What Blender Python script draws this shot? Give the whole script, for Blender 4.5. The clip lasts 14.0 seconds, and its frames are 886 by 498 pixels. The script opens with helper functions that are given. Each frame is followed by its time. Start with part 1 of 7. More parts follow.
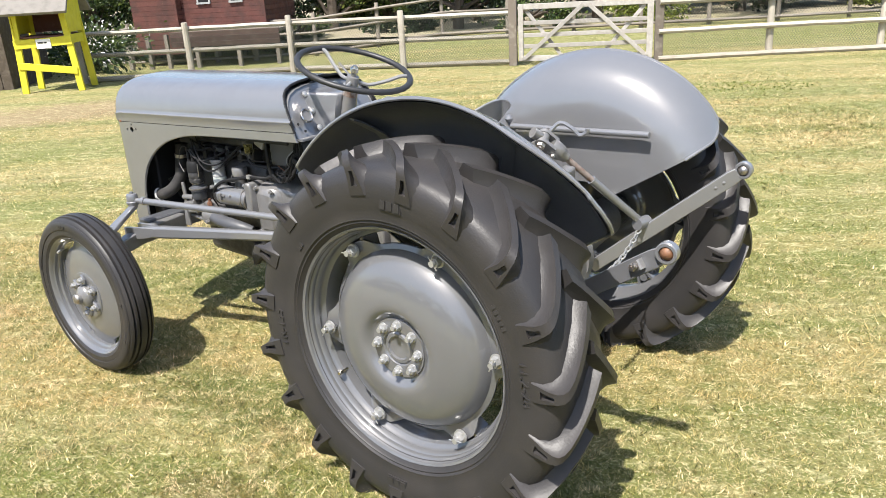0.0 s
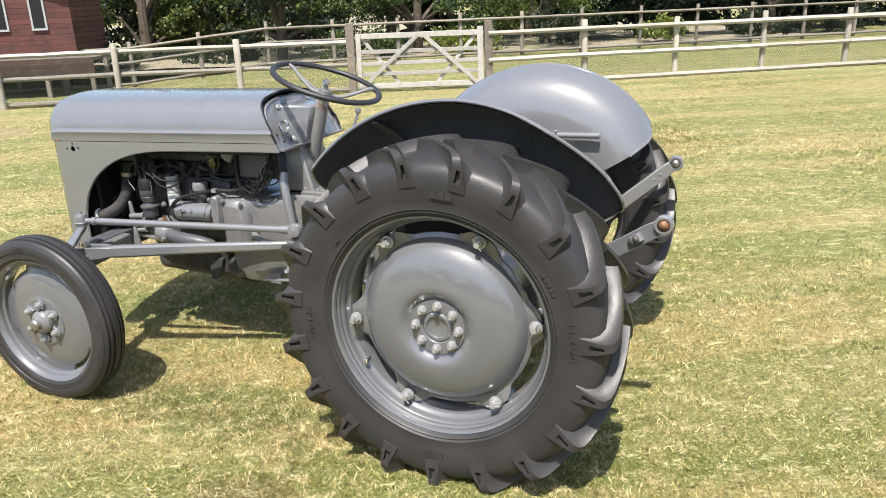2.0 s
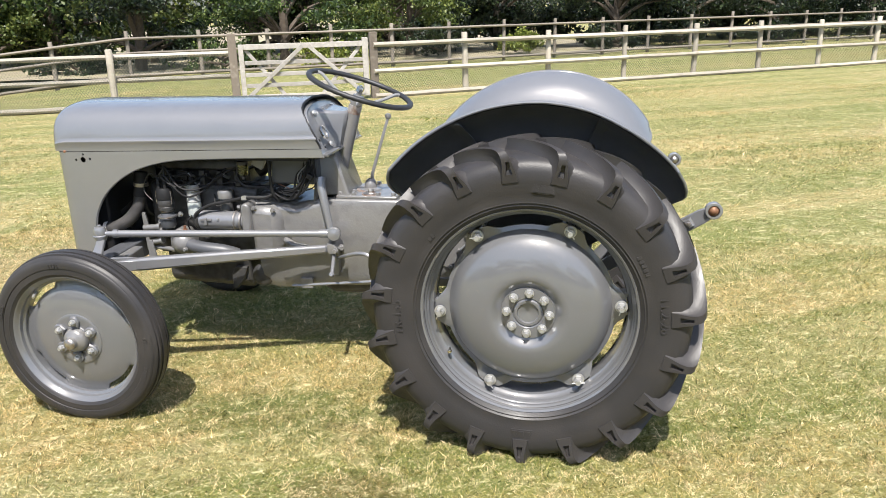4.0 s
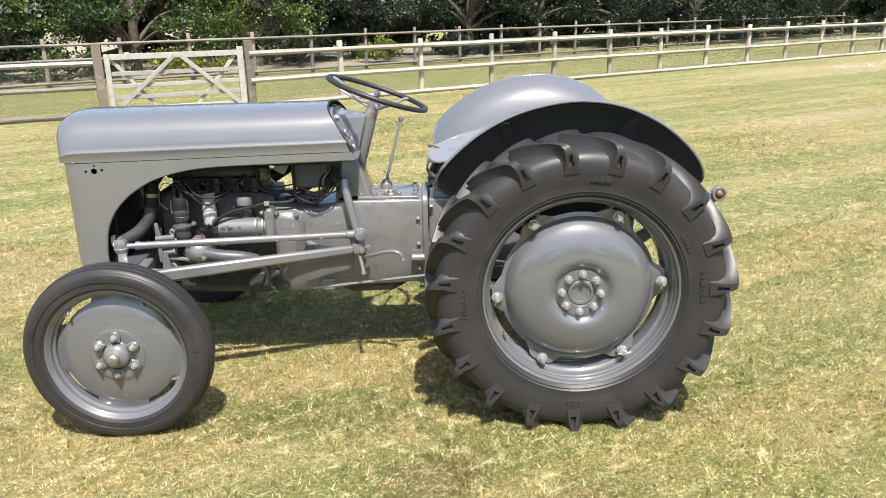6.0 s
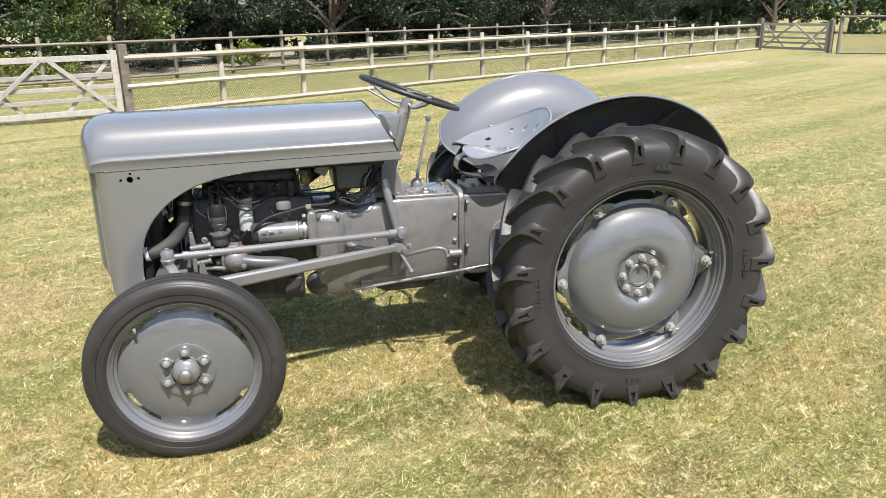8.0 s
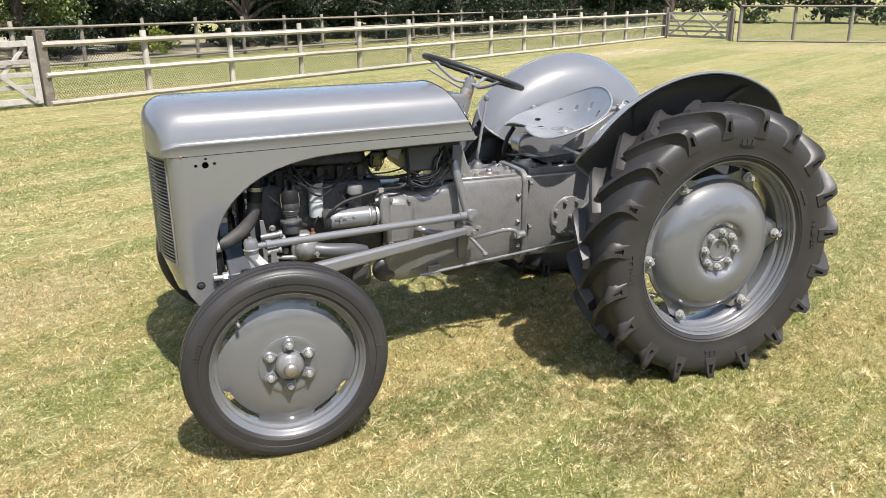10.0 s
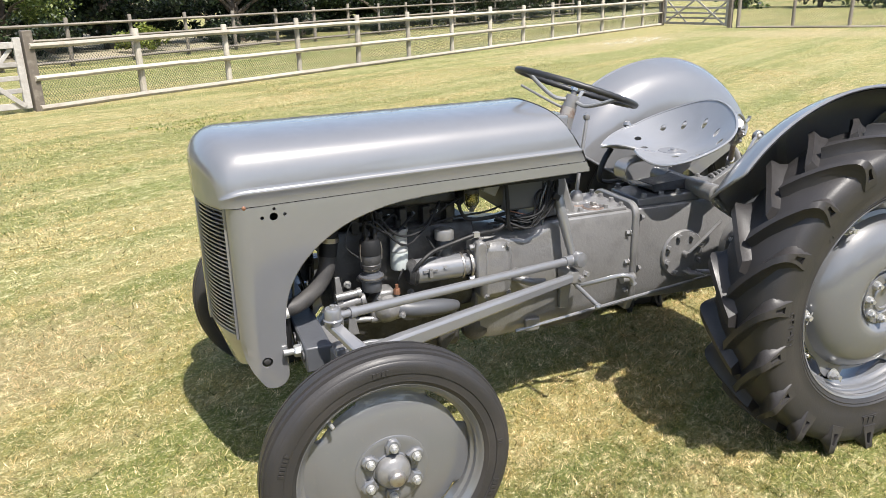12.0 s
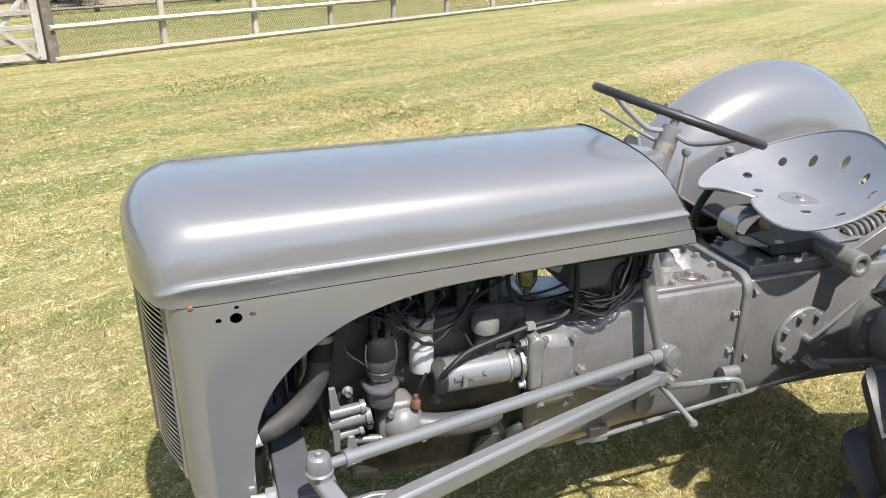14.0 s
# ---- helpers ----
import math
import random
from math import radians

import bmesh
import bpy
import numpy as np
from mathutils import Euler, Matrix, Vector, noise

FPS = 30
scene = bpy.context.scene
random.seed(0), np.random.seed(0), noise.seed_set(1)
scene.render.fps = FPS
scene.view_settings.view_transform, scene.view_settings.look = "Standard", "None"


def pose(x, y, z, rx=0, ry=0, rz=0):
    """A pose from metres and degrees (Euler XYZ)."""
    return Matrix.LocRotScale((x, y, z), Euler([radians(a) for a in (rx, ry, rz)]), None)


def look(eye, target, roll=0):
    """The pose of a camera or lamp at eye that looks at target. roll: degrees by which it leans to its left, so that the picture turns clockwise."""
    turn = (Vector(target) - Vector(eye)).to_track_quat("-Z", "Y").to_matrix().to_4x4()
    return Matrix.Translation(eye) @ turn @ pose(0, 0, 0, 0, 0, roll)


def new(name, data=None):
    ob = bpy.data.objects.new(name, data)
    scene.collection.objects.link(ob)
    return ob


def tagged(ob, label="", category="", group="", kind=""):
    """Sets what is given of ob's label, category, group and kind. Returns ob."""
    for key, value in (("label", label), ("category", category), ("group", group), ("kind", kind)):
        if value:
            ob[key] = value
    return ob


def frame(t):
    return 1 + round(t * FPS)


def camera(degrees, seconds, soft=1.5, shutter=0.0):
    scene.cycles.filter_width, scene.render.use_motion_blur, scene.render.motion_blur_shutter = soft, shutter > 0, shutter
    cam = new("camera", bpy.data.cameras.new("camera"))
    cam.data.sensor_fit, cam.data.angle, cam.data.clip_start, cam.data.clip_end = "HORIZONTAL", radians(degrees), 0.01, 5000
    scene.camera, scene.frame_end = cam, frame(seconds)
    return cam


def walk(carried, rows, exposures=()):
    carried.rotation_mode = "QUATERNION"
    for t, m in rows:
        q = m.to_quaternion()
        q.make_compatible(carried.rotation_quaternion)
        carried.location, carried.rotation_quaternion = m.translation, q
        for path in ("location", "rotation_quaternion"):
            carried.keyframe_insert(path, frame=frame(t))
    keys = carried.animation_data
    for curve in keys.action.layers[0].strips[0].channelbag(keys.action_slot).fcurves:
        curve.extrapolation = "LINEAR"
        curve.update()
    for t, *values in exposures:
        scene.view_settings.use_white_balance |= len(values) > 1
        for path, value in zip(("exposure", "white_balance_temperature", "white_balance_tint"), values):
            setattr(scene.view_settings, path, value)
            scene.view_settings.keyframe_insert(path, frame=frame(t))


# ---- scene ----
cam = camera(60.5, 14.0, 0.75)
PATH = [
    (0, (1.318, -2.196, 1.598), (0.182, -0.701, 0.91), -3.4),
    (0.5, (1.246, -2.373, 1.588), (0.208, -0.803, 0.913), -3.1),
    (1, (1.151, -2.517, 1.591), (0.212, -0.881, 0.928), -2.8),
    (1.5, (0.986, -2.652, 1.596), (0.152, -0.954, 0.946), -2.6),
    (2, (0.878, -2.757, 1.582), (0.151, -1.005, 0.947), -2.2),
    (2.5, (0.744, -2.89, 1.569), (0.12, -1.095, 0.945), -1.9),
    (3, (0.579, -3.0, 1.577), (0.048, -1.171, 0.967), -1.6),
    (3.2, (0.489, -3.025, 1.582), (-0.011, -1.187, 0.97), -1.6),
    (5.3, (-0.315, -3.33, 1.611), (-0.424, -1.426, 1.007), -0.9),
    (5.5, (-0.4, -3.349, 1.613), (-0.472, -1.442, 1.012), -1.0),
    (6, (-0.578, -3.391, 1.607), (-0.545, -1.485, 1.003), -1.0),
    (6.5, (-0.774, -3.429, 1.592), (-0.636, -1.526, 0.992), -0.9),
    (7, (-0.979, -3.415, 1.607), (-0.738, -1.524, 1.002), -0.8),
    (7.2, (-1.075, -3.399, 1.6), (-0.795, -1.512, 1.0), -0.7),
    (9.3, (-1.921, -3.282, 1.613), (-1.326, -1.476, 0.993), -0.6),
    (9.5, (-2.001, -3.242, 1.594), (-1.378, -1.446, 0.973), -0.4),
    (10, (-2.104, -3.118, 1.562), (-1.458, -1.332, 0.934), -0.3),
    (10.5, (-2.207, -2.99, 1.558), (-1.547, -1.213, 0.923), -0.4),
    (11, (-2.283, -2.813, 1.591), (-1.618, -1.041, 0.946), -0.8),
    (11.5, (-2.338, -2.626, 1.6), (-1.666, -0.856, 0.956), -1.0),
    (12, (-2.29, -2.416, 1.613), (-1.619, -0.649, 0.96), -1.2),
    (12.5, (-2.212, -2.208, 1.635), (-1.547, -0.444, 0.966), -1.0),
    (13, (-2.165, -1.997, 1.65), (-1.523, -0.23, 0.966), -0.7),
    (13.5, (-2.116, -1.804, 1.674), (-1.501, -0.04, 0.96), -0.2),
    (14, (-2.023, -1.622, 1.69), (-1.439, 0.13, 0.924), 0.3),
]
walk(cam, [(t, look(eye, target, roll)) for t, eye, target, roll in PATH], ((0.0, 0.92), (1.0, 0.88), (3.0, 0.84), (6.5, 0.8), (9.5, 0.74), (11.0, 0.78), (12.5, 0.84), (14.0, 0.82)))

# ---- world and sun ----
SUN_DIR = Vector((0.09, -0.47, 0.845)).normalized()
world = bpy.data.worlds.new("world")
scene.world = world
world.use_nodes = True
wn = world.node_tree.nodes
sky = wn.new("ShaderNodeTexSky")
sky.sky_type = "NISHITA"
sky.sun_disc = False
sky.sun_elevation = math.asin(SUN_DIR.z)
sky.sun_rotation = math.atan2(SUN_DIR.x, SUN_DIR.y)
sky.air_density, sky.dust_density, sky.ozone_density = 1.0, 1.9, 1.1
wn["Background"].inputs["Strength"].default_value = 0.13
world.node_tree.links.new(sky.outputs[0], wn["Background"].inputs["Color"])
sun = new("sun", bpy.data.lights.new("sun", "SUN"))
sun.data.energy, sun.data.angle, sun.data.color = 4.95, radians(0.6), (1.0, 0.955, 0.895)
sun.matrix_world = look(SUN_DIR * 50, (0, 0, 0))
scene.view_settings.exposure = 0.84


# ---- materials ----
def material(name, base, rough=0.5, metal=0.0, spots=(), grain=0.0, grain_scale=200.0, bump=0.0, bump_scale=120.0, coat=0.0, random_tint=0.0, island=False, spec=0.5, gloss=0.2, coat_ior=1.5):
    """A principled material. spots: rows of (colour, noise scale, low, high, amount) that are mixed over the base."""
    m = bpy.data.materials.new(name)
    m.use_nodes = True
    nt, nd = m.node_tree, m.node_tree.nodes
    bs = nd["Principled BSDF"]
    bs.inputs["Roughness"].default_value = rough
    bs.inputs["Metallic"].default_value = metal
    bs.inputs["Coat Weight"].default_value = coat
    bs.inputs["Coat Roughness"].default_value = gloss
    bs.inputs["Coat IOR"].default_value = coat_ior
    bs.inputs["Specular IOR Level"].default_value = spec
    co = nd.new("ShaderNodeTexCoord")
    last = nd.new("ShaderNodeRGB")
    last.outputs[0].default_value = (*base, 1)
    out = last.outputs[0]

    def noise_fac(scale, lo, hi, detail=6.0):
        n = nd.new("ShaderNodeTexNoise")
        n.inputs["Scale"].default_value = scale
        n.inputs["Detail"].default_value = detail
        nt.links.new(co.outputs["Object"], n.inputs["Vector"])
        r = nd.new("ShaderNodeMapRange")
        r.inputs[1].default_value, r.inputs[2].default_value = lo, hi
        nt.links.new(n.outputs["Fac"], r.inputs[0])
        return r.outputs[0]

    def mix(a, colour, fac, amount=1.0):
        x = nd.new("ShaderNodeMix")
        x.data_type = "RGBA"
        mu = nd.new("ShaderNodeMath")
        mu.operation = "MULTIPLY"
        mu.inputs[1].default_value = amount
        nt.links.new(fac, mu.inputs[0])
        nt.links.new(mu.outputs[0], x.inputs[0])
        nt.links.new(a, x.inputs[6])
        x.inputs[7].default_value = (*colour, 1)
        return x.outputs[2]

    for colour, scale, lo, hi, amount in spots:
        out = mix(out, colour, noise_fac(scale, lo, hi), amount)
    if grain:
        out = mix(out, tuple(c * 0.45 for c in base), noise_fac(grain_scale, 0.45, 0.75, 3.0), grain)
    if random_tint:
        if island:
            src = nd.new("ShaderNodeNewGeometry").outputs["Random Per Island"]
        else:
            src = nd.new("ShaderNodeObjectInfo").outputs["Random"]
        hsv = nd.new("ShaderNodeHueSaturation")
        r = nd.new("ShaderNodeMapRange")
        r.inputs[3].default_value, r.inputs[4].default_value = 1 - random_tint, 1 + random_tint
        nt.links.new(src, r.inputs[0])
        nt.links.new(r.outputs[0], hsv.inputs["Value"])
        nt.links.new(out, hsv.inputs["Color"])
        out = hsv.outputs[0]
    nt.links.new(out, bs.inputs["Base Color"])
    if bump:
        b = nd.new("ShaderNodeBump")
        b.inputs["Strength"].default_value = 0.6
        b.inputs["Distance"].default_value = bump
        nt.links.new(noise_fac(bump_scale, 0.2, 0.8, 4.0), b.inputs["Height"])
        nt.links.new(b.outputs[0], bs.inputs["Normal"])
    rr = nd.new("ShaderNodeMapRange")
    rr.inputs[3].default_value, rr.inputs[4].default_value = rough * 0.85, min(1.0, rough * 1.2)
    nt.links.new(noise_fac(9.0, 0.3, 0.7), rr.inputs[0])
    nt.links.new(rr.outputs[0], bs.inputs["Roughness"])
    return m


PAINT = material("grey_paint", (0.138, 0.139, 0.145), 0.5, coat=1.0, gloss=0.135, coat_ior=2.05, spec=0.3, spots=[((0.126, 0.127, 0.132), 6.0, 0.45, 0.7, 0.5), ((0.156, 0.155, 0.154), 40.0, 0.6, 0.8, 0.25)], bump=0.0003, bump_scale=22.0)
# a lighter copy of the grey paint, for the seat pan
SEATPAINT = material("lighter_seat_paint", (0.205, 0.207, 0.214), 0.42, coat=1.0, gloss=0.16, coat_ior=1.9, spec=0.4, spots=[((0.17, 0.171, 0.176), 9.0, 0.45, 0.7, 0.5), ((0.27, 0.27, 0.27), 30.0, 0.6, 0.8, 0.3)], bump=0.0004, bump_scale=30.0)
WHEELPAINT = material("wheel_grey_paint", (0.112, 0.114, 0.121), 0.42, coat=1.0, gloss=0.07, coat_ior=1.75, spec=0.3, spots=[((0.105, 0.105, 0.106), 7.0, 0.45, 0.7, 0.5), ((0.15, 0.142, 0.13), 55.0, 0.62, 0.8, 0.4)], bump=0.0003, bump_scale=40.0)
CAST = material("grey_painted_castings", (0.15, 0.147, 0.145), 0.38, coat=0.7, coat_ior=1.7, spots=[((0.06, 0.058, 0.056), 14.0, 0.5, 0.75, 0.4), ((0.13, 0.122, 0.11), 50.0, 0.6, 0.8, 0.3)], bump=0.0016, bump_scale=90.0)
# grime in the spots; the dark base also holds the shade under the bonnet
GRIMY_SHADED = material("grimy_shaded_grey", (0.045, 0.044, 0.044), 0.42, spots=[((0.014, 0.013, 0.012), 18.0, 0.46, 0.66, 0.8), ((0.13, 0.115, 0.095), 60.0, 0.6, 0.8, 0.35)], bump=0.0015, bump_scale=110.0)
SILVER = material("bright_grey_enamel", (0.19, 0.19, 0.188), 0.34, coat=0.3, spots=[((0.2, 0.19, 0.175), 25.0, 0.55, 0.75, 0.4)])
NUT = material("zinc_plated_nut", (0.43, 0.43, 0.425), 0.34, metal=0.6, spots=[((0.36, 0.34, 0.3), 60.0, 0.5, 0.7, 0.4)])
STEEL = material("bare_steel", (0.42, 0.39, 0.36), 0.36, metal=0.9, spots=[((0.2, 0.11, 0.07), 50.0, 0.5, 0.7, 0.6)])
RUST = material("rusty_ball", (0.2, 0.095, 0.05), 0.5, metal=0.3, spots=[((0.32, 0.2, 0.12), 40.0, 0.5, 0.65, 0.6), ((0.08, 0.045, 0.03), 55.0, 0.48, 0.6, 0.7)], bump=0.0006, bump_scale=160.0)
RUBBER = material("tyre_rubber", (0.028, 0.0268, 0.0275), 0.43, spots=[((0.048, 0.043, 0.041), 5.0, 0.45, 0.72, 0.6), ((0.034, 0.03, 0.027), 30.0, 0.5, 0.75, 0.5)], bump=0.0006, bump_scale=160.0, spec=0.36)
HOSE = material("rubber_hose", (0.032, 0.03, 0.03), 0.6, spots=[((0.085, 0.08, 0.075), 20.0, 0.4, 0.7, 0.5)], bump=0.0005, bump_scale=200.0)
BLACK = material("black_plastic", (0.013, 0.013, 0.014), 0.55, bump=0.0003, bump_scale=150.0, spec=0.3)
RIMBLACK = material("black_wheel_grip", (0.022, 0.022, 0.023), 0.48, bump=0.0004, bump_scale=150.0)
CHROME = material("worn_chrome", (0.62, 0.6, 0.56), 0.22, metal=1.0, spots=[((0.35, 0.3, 0.22), 40.0, 0.5, 0.7, 0.4)])
# grey darkened to hold the shade inside the mudguards; also on dark parts
DARK = material("dark_shade_grey", (0.072, 0.075, 0.083), 0.42, spots=[((0.05, 0.052, 0.058), 12.0, 0.5, 0.75, 0.4)], bump=0.0006, bump_scale=60.0)
STAINED = material("rust_stained_paint", (0.2, 0.165, 0.145), 0.5, spots=[((0.13, 0.075, 0.05), 45.0, 0.45, 0.65, 0.8)], bump=0.0008, bump_scale=120.0)
RUSTED = material("rusted_collar", (0.3, 0.28, 0.26), 0.4, metal=0.3, spots=[((0.15, 0.08, 0.05), 28.0, 0.42, 0.58, 0.9)], bump=0.0006, bump_scale=120.0)
PALE = material("pale_grey_enamel", (0.34, 0.345, 0.34), 0.4, spots=[((0.2, 0.2, 0.19), 30.0, 0.5, 0.7, 0.5)])
PALEWHITE = material("off_white_label", (0.5, 0.53, 0.51), 0.5, spots=[((0.36, 0.4, 0.38), 40.0, 0.5, 0.7, 0.5)])
BRASS = material("copper_fitting", (0.26, 0.13, 0.08), 0.5, metal=0.6)
WOOD = material("weathered_grey_wood", (0.37, 0.335, 0.275), 0.8, spots=[((0.25, 0.215, 0.17), 6.0, 0.45, 0.7, 0.6), ((0.47, 0.43, 0.36), 25.0, 0.5, 0.75, 0.5)], grain=0.25, grain_scale=60.0, bump=0.004, bump_scale=40.0, random_tint=0.18)
GATEWOOD = material("grey_gate_wood", (0.33, 0.31, 0.285), 0.8, spots=[((0.24, 0.215, 0.19), 7.0, 0.45, 0.7, 0.6), ((0.5, 0.47, 0.43), 22.0, 0.5, 0.75, 0.5)], grain=0.25, grain_scale=60.0, bump=0.004, bump_scale=40.0, random_tint=0.2)
POSTWOOD = material("weathered_gate_post_wood", (0.15, 0.125, 0.1), 0.85, spots=[((0.33, 0.3, 0.25), 9.0, 0.52, 0.74, 0.55), ((0.12, 0.1, 0.085), 16.0, 0.5, 0.75, 0.5)], bump=0.005, bump_scale=35.0, random_tint=0.15)
FIELD = material("dry_field", (0.3, 0.262, 0.18), 0.9, spots=[((0.27, 0.25, 0.13), 0.6, 0.45, 0.65, 0.7), ((0.38, 0.335, 0.245), 3.0, 0.5, 0.7, 0.5)], grain=0.4, grain_scale=30.0)
OLDWOOD = material("old_dark_wood", (0.19, 0.165, 0.135), 0.85, spots=[((0.3, 0.27, 0.23), 9.0, 0.5, 0.75, 0.5)], bump=0.004, bump_scale=40.0, random_tint=0.2)
WIRE = material("galvanised_wire", (0.045, 0.055, 0.045), 0.5, metal=0.5)
SHED = material("red_stained_boards", (0.115, 0.042, 0.034), 0.7, spots=[((0.06, 0.03, 0.026), 3.0, 0.45, 0.65, 0.75), ((0.2, 0.11, 0.09), 18.0, 0.55, 0.75, 0.4)], bump=0.002, bump_scale=30.0, random_tint=0.16)
DECKWOOD = material("dull_brown_deck_boards", (0.075, 0.045, 0.038), 0.8, spots=[((0.13, 0.095, 0.08), 7.0, 0.5, 0.7, 0.6)], bump=0.003, bump_scale=30.0, random_tint=0.2)
YELLOW = material("yellow_painted_boards", (0.62, 0.55, 0.03), 0.6, spots=[((0.5, 0.42, 0.03), 8.0, 0.45, 0.7, 0.5)], random_tint=0.08)
FELT = material("grey_roof_felt", (0.2, 0.185, 0.165), 0.9, spots=[((0.14, 0.13, 0.115), 9.0, 0.45, 0.7, 0.6)], bump=0.003, bump_scale=80.0)
WHITE = material("white_paint", (0.72, 0.71, 0.68), 0.6, spots=[((0.5, 0.49, 0.46), 12.0, 0.55, 0.75, 0.4)])
BARK = material("tree_bark", (0.075, 0.058, 0.043), 0.9, spots=[((0.14, 0.12, 0.09), 10.0, 0.5, 0.7, 0.5)], bump=0.02, bump_scale=12.0)


def leaf_material(name, a, b, c):
    """Foliage: the colour goes from leaf to leaf between three greens, and light comes through a little."""
    m = bpy.data.materials.new(name)
    m.use_nodes = True
    nt, nd = m.node_tree, m.node_tree.nodes
    bs = nd["Principled BSDF"]
    g = nd.new("ShaderNodeNewGeometry")
    ramp = nd.new("ShaderNodeValToRGB")
    ramp.color_ramp.elements[0].color, ramp.color_ramp.elements[1].color = (*a, 1), (*c, 1)
    e = ramp.color_ramp.elements.new(0.55)
    e.color = (*b, 1)
    nt.links.new(g.outputs["Random Per Island"], ramp.inputs[0])
    nt.links.new(ramp.outputs[0], bs.inputs["Base Color"])
    bs.inputs["Roughness"].default_value = 0.5
    tr = nd.new("ShaderNodeBsdfTranslucent")
    nt.links.new(ramp.outputs[0], tr.inputs["Color"])
    mx = nd.new("ShaderNodeMixShader")
    mx.inputs[0].default_value = 0.3
    nt.links.new(bs.outputs[0], mx.inputs[1])
    nt.links.new(tr.outputs[0], mx.inputs[2])
    nt.links.new(mx.outputs[0], nd["Material Output"].inputs["Surface"])
    return m


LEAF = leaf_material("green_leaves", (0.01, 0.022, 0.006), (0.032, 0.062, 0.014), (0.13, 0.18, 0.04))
# dark greens with the deep shade of the tree row put into them
LEAF_SHADED = leaf_material("shaded_leaves", (0.004, 0.009, 0.004), (0.01, 0.021, 0.008), (0.045, 0.072, 0.02))
# lighter copy of the greens, with sunlight put into the leaf colour
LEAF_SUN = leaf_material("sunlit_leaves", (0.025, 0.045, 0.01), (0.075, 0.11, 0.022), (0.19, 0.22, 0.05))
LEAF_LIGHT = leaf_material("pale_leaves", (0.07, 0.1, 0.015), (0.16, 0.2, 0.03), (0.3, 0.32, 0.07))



def lawn_material(name, blades):
    """Dry mown grass: straw, olive and green patches and stripes of the mower; blades: each blade with a tone of its own."""
    m = bpy.data.materials.new(name)
    m.use_nodes = True
    nt, nd = m.node_tree, m.node_tree.nodes
    bs = nd["Principled BSDF"]
    bs.inputs["Roughness"].default_value = 0.9 if not blades else 0.6
    bs.inputs["Specular IOR Level"].default_value = 0.15 if not blades else 0.3
    co = nd.new("ShaderNodeTexCoord").outputs["Object"]

    def fac(scale, lo, hi, detail=5.0, stretch=(1, 1, 1), turn=0.0, rough=0.6):
        mp = nd.new("ShaderNodeMapping")
        mp.inputs["Rotation"].default_value = (0, 0, turn)
        nt.links.new(co, mp.inputs[0])
        sc = nd.new("ShaderNodeMapping")
        sc.inputs["Scale"].default_value = stretch
        nt.links.new(mp.outputs[0], sc.inputs[0])
        mp = sc
        n = nd.new("ShaderNodeTexNoise")
        n.inputs["Scale"].default_value, n.inputs["Detail"].default_value, n.inputs["Roughness"].default_value = scale, detail, rough
        nt.links.new(mp.outputs[0], n.inputs["Vector"])
        r = nd.new("ShaderNodeMapRange")
        r.inputs[1].default_value, r.inputs[2].default_value = lo, hi
        nt.links.new(n.outputs["Fac"], r.inputs[0])
        return r.outputs[0]

    def mix(a, b, f, amount):
        x = nd.new("ShaderNodeMix")
        x.data_type = "RGBA"
        mu = nd.new("ShaderNodeMath")
        mu.operation = "MULTIPLY"
        mu.inputs[1].default_value = amount
        nt.links.new(f, mu.inputs[0])
        nt.links.new(mu.outputs[0], x.inputs[0])
        if isinstance(a, tuple):
            x.inputs[6].default_value = (*a, 1)
        else:
            nt.links.new(a, x.inputs[6])
        x.inputs[7].default_value = (*b, 1)
        return x.outputs[2]

    def patch(x, y, rx, ry, turn):
        """A worn place of the lawn with a ragged edge."""
        mp = nd.new("ShaderNodeMapping")
        mp.vector_type = "TEXTURE"
        mp.inputs["Location"].default_value, mp.inputs["Rotation"].default_value, mp.inputs["Scale"].default_value = (x, y, 0), (0, 0, radians(turn)), (rx, ry, 500)
        nt.links.new(co, mp.inputs[0])
        g = nd.new("ShaderNodeTexGradient")
        g.gradient_type = "SPHERICAL"
        nt.links.new(mp.outputs[0], g.inputs[0])
        mu = nd.new("ShaderNodeMath")
        mu.operation = "MULTIPLY_ADD"
        nt.links.new(fac(9.0, 0.3, 0.7, 4.0), mu.inputs[0])
        mu.inputs[1].default_value = 0.5
        nt.links.new(g.outputs["Fac"], mu.inputs[2])
        r = nd.new("ShaderNodeMapRange")
        r.inputs[1].default_value, r.inputs[2].default_value = 0.5, 0.85
        nt.links.new(mu.outputs[0], r.inputs[0])
        return r.outputs[0]

    c = mix((0.6, 0.505, 0.215), (0.43, 0.43, 0.135), fac(0.5, 0.42, 0.6), 0.85)
    c = mix(c, (0.68, 0.56, 0.29), fac(0.85, 0.52, 0.68), 0.5)
    c = mix(c, (0.235, 0.315, 0.075), fac(1.25, 0.47, 0.53, 2.0, (0.035, 1.0, 1), radians(-32), 0.4), 0.62)
    c = mix(c, (0.68, 0.61, 0.29), fac(1.7, 0.54, 0.62, 2.0, (0.04, 1.0, 1), radians(-30), 0.4), 0.55)
    c = mix(c, (0.25, 0.31, 0.08), fac(5.5, 0.53, 0.62, 3.0, (0.12, 1.0, 1), radians(-27), 0.6), 0.5)
    c = mix(c, (0.82, 0.66, 0.38), fac(4.0, 0.53, 0.67), 0.5)
    c = mix(c, (0.23, 0.275, 0.07), fac(6.5, 0.52, 0.64), 0.6)
    c = mix(c, (0.2, 0.135, 0.07), fac(2.3, 0.65, 0.74), 0.5)
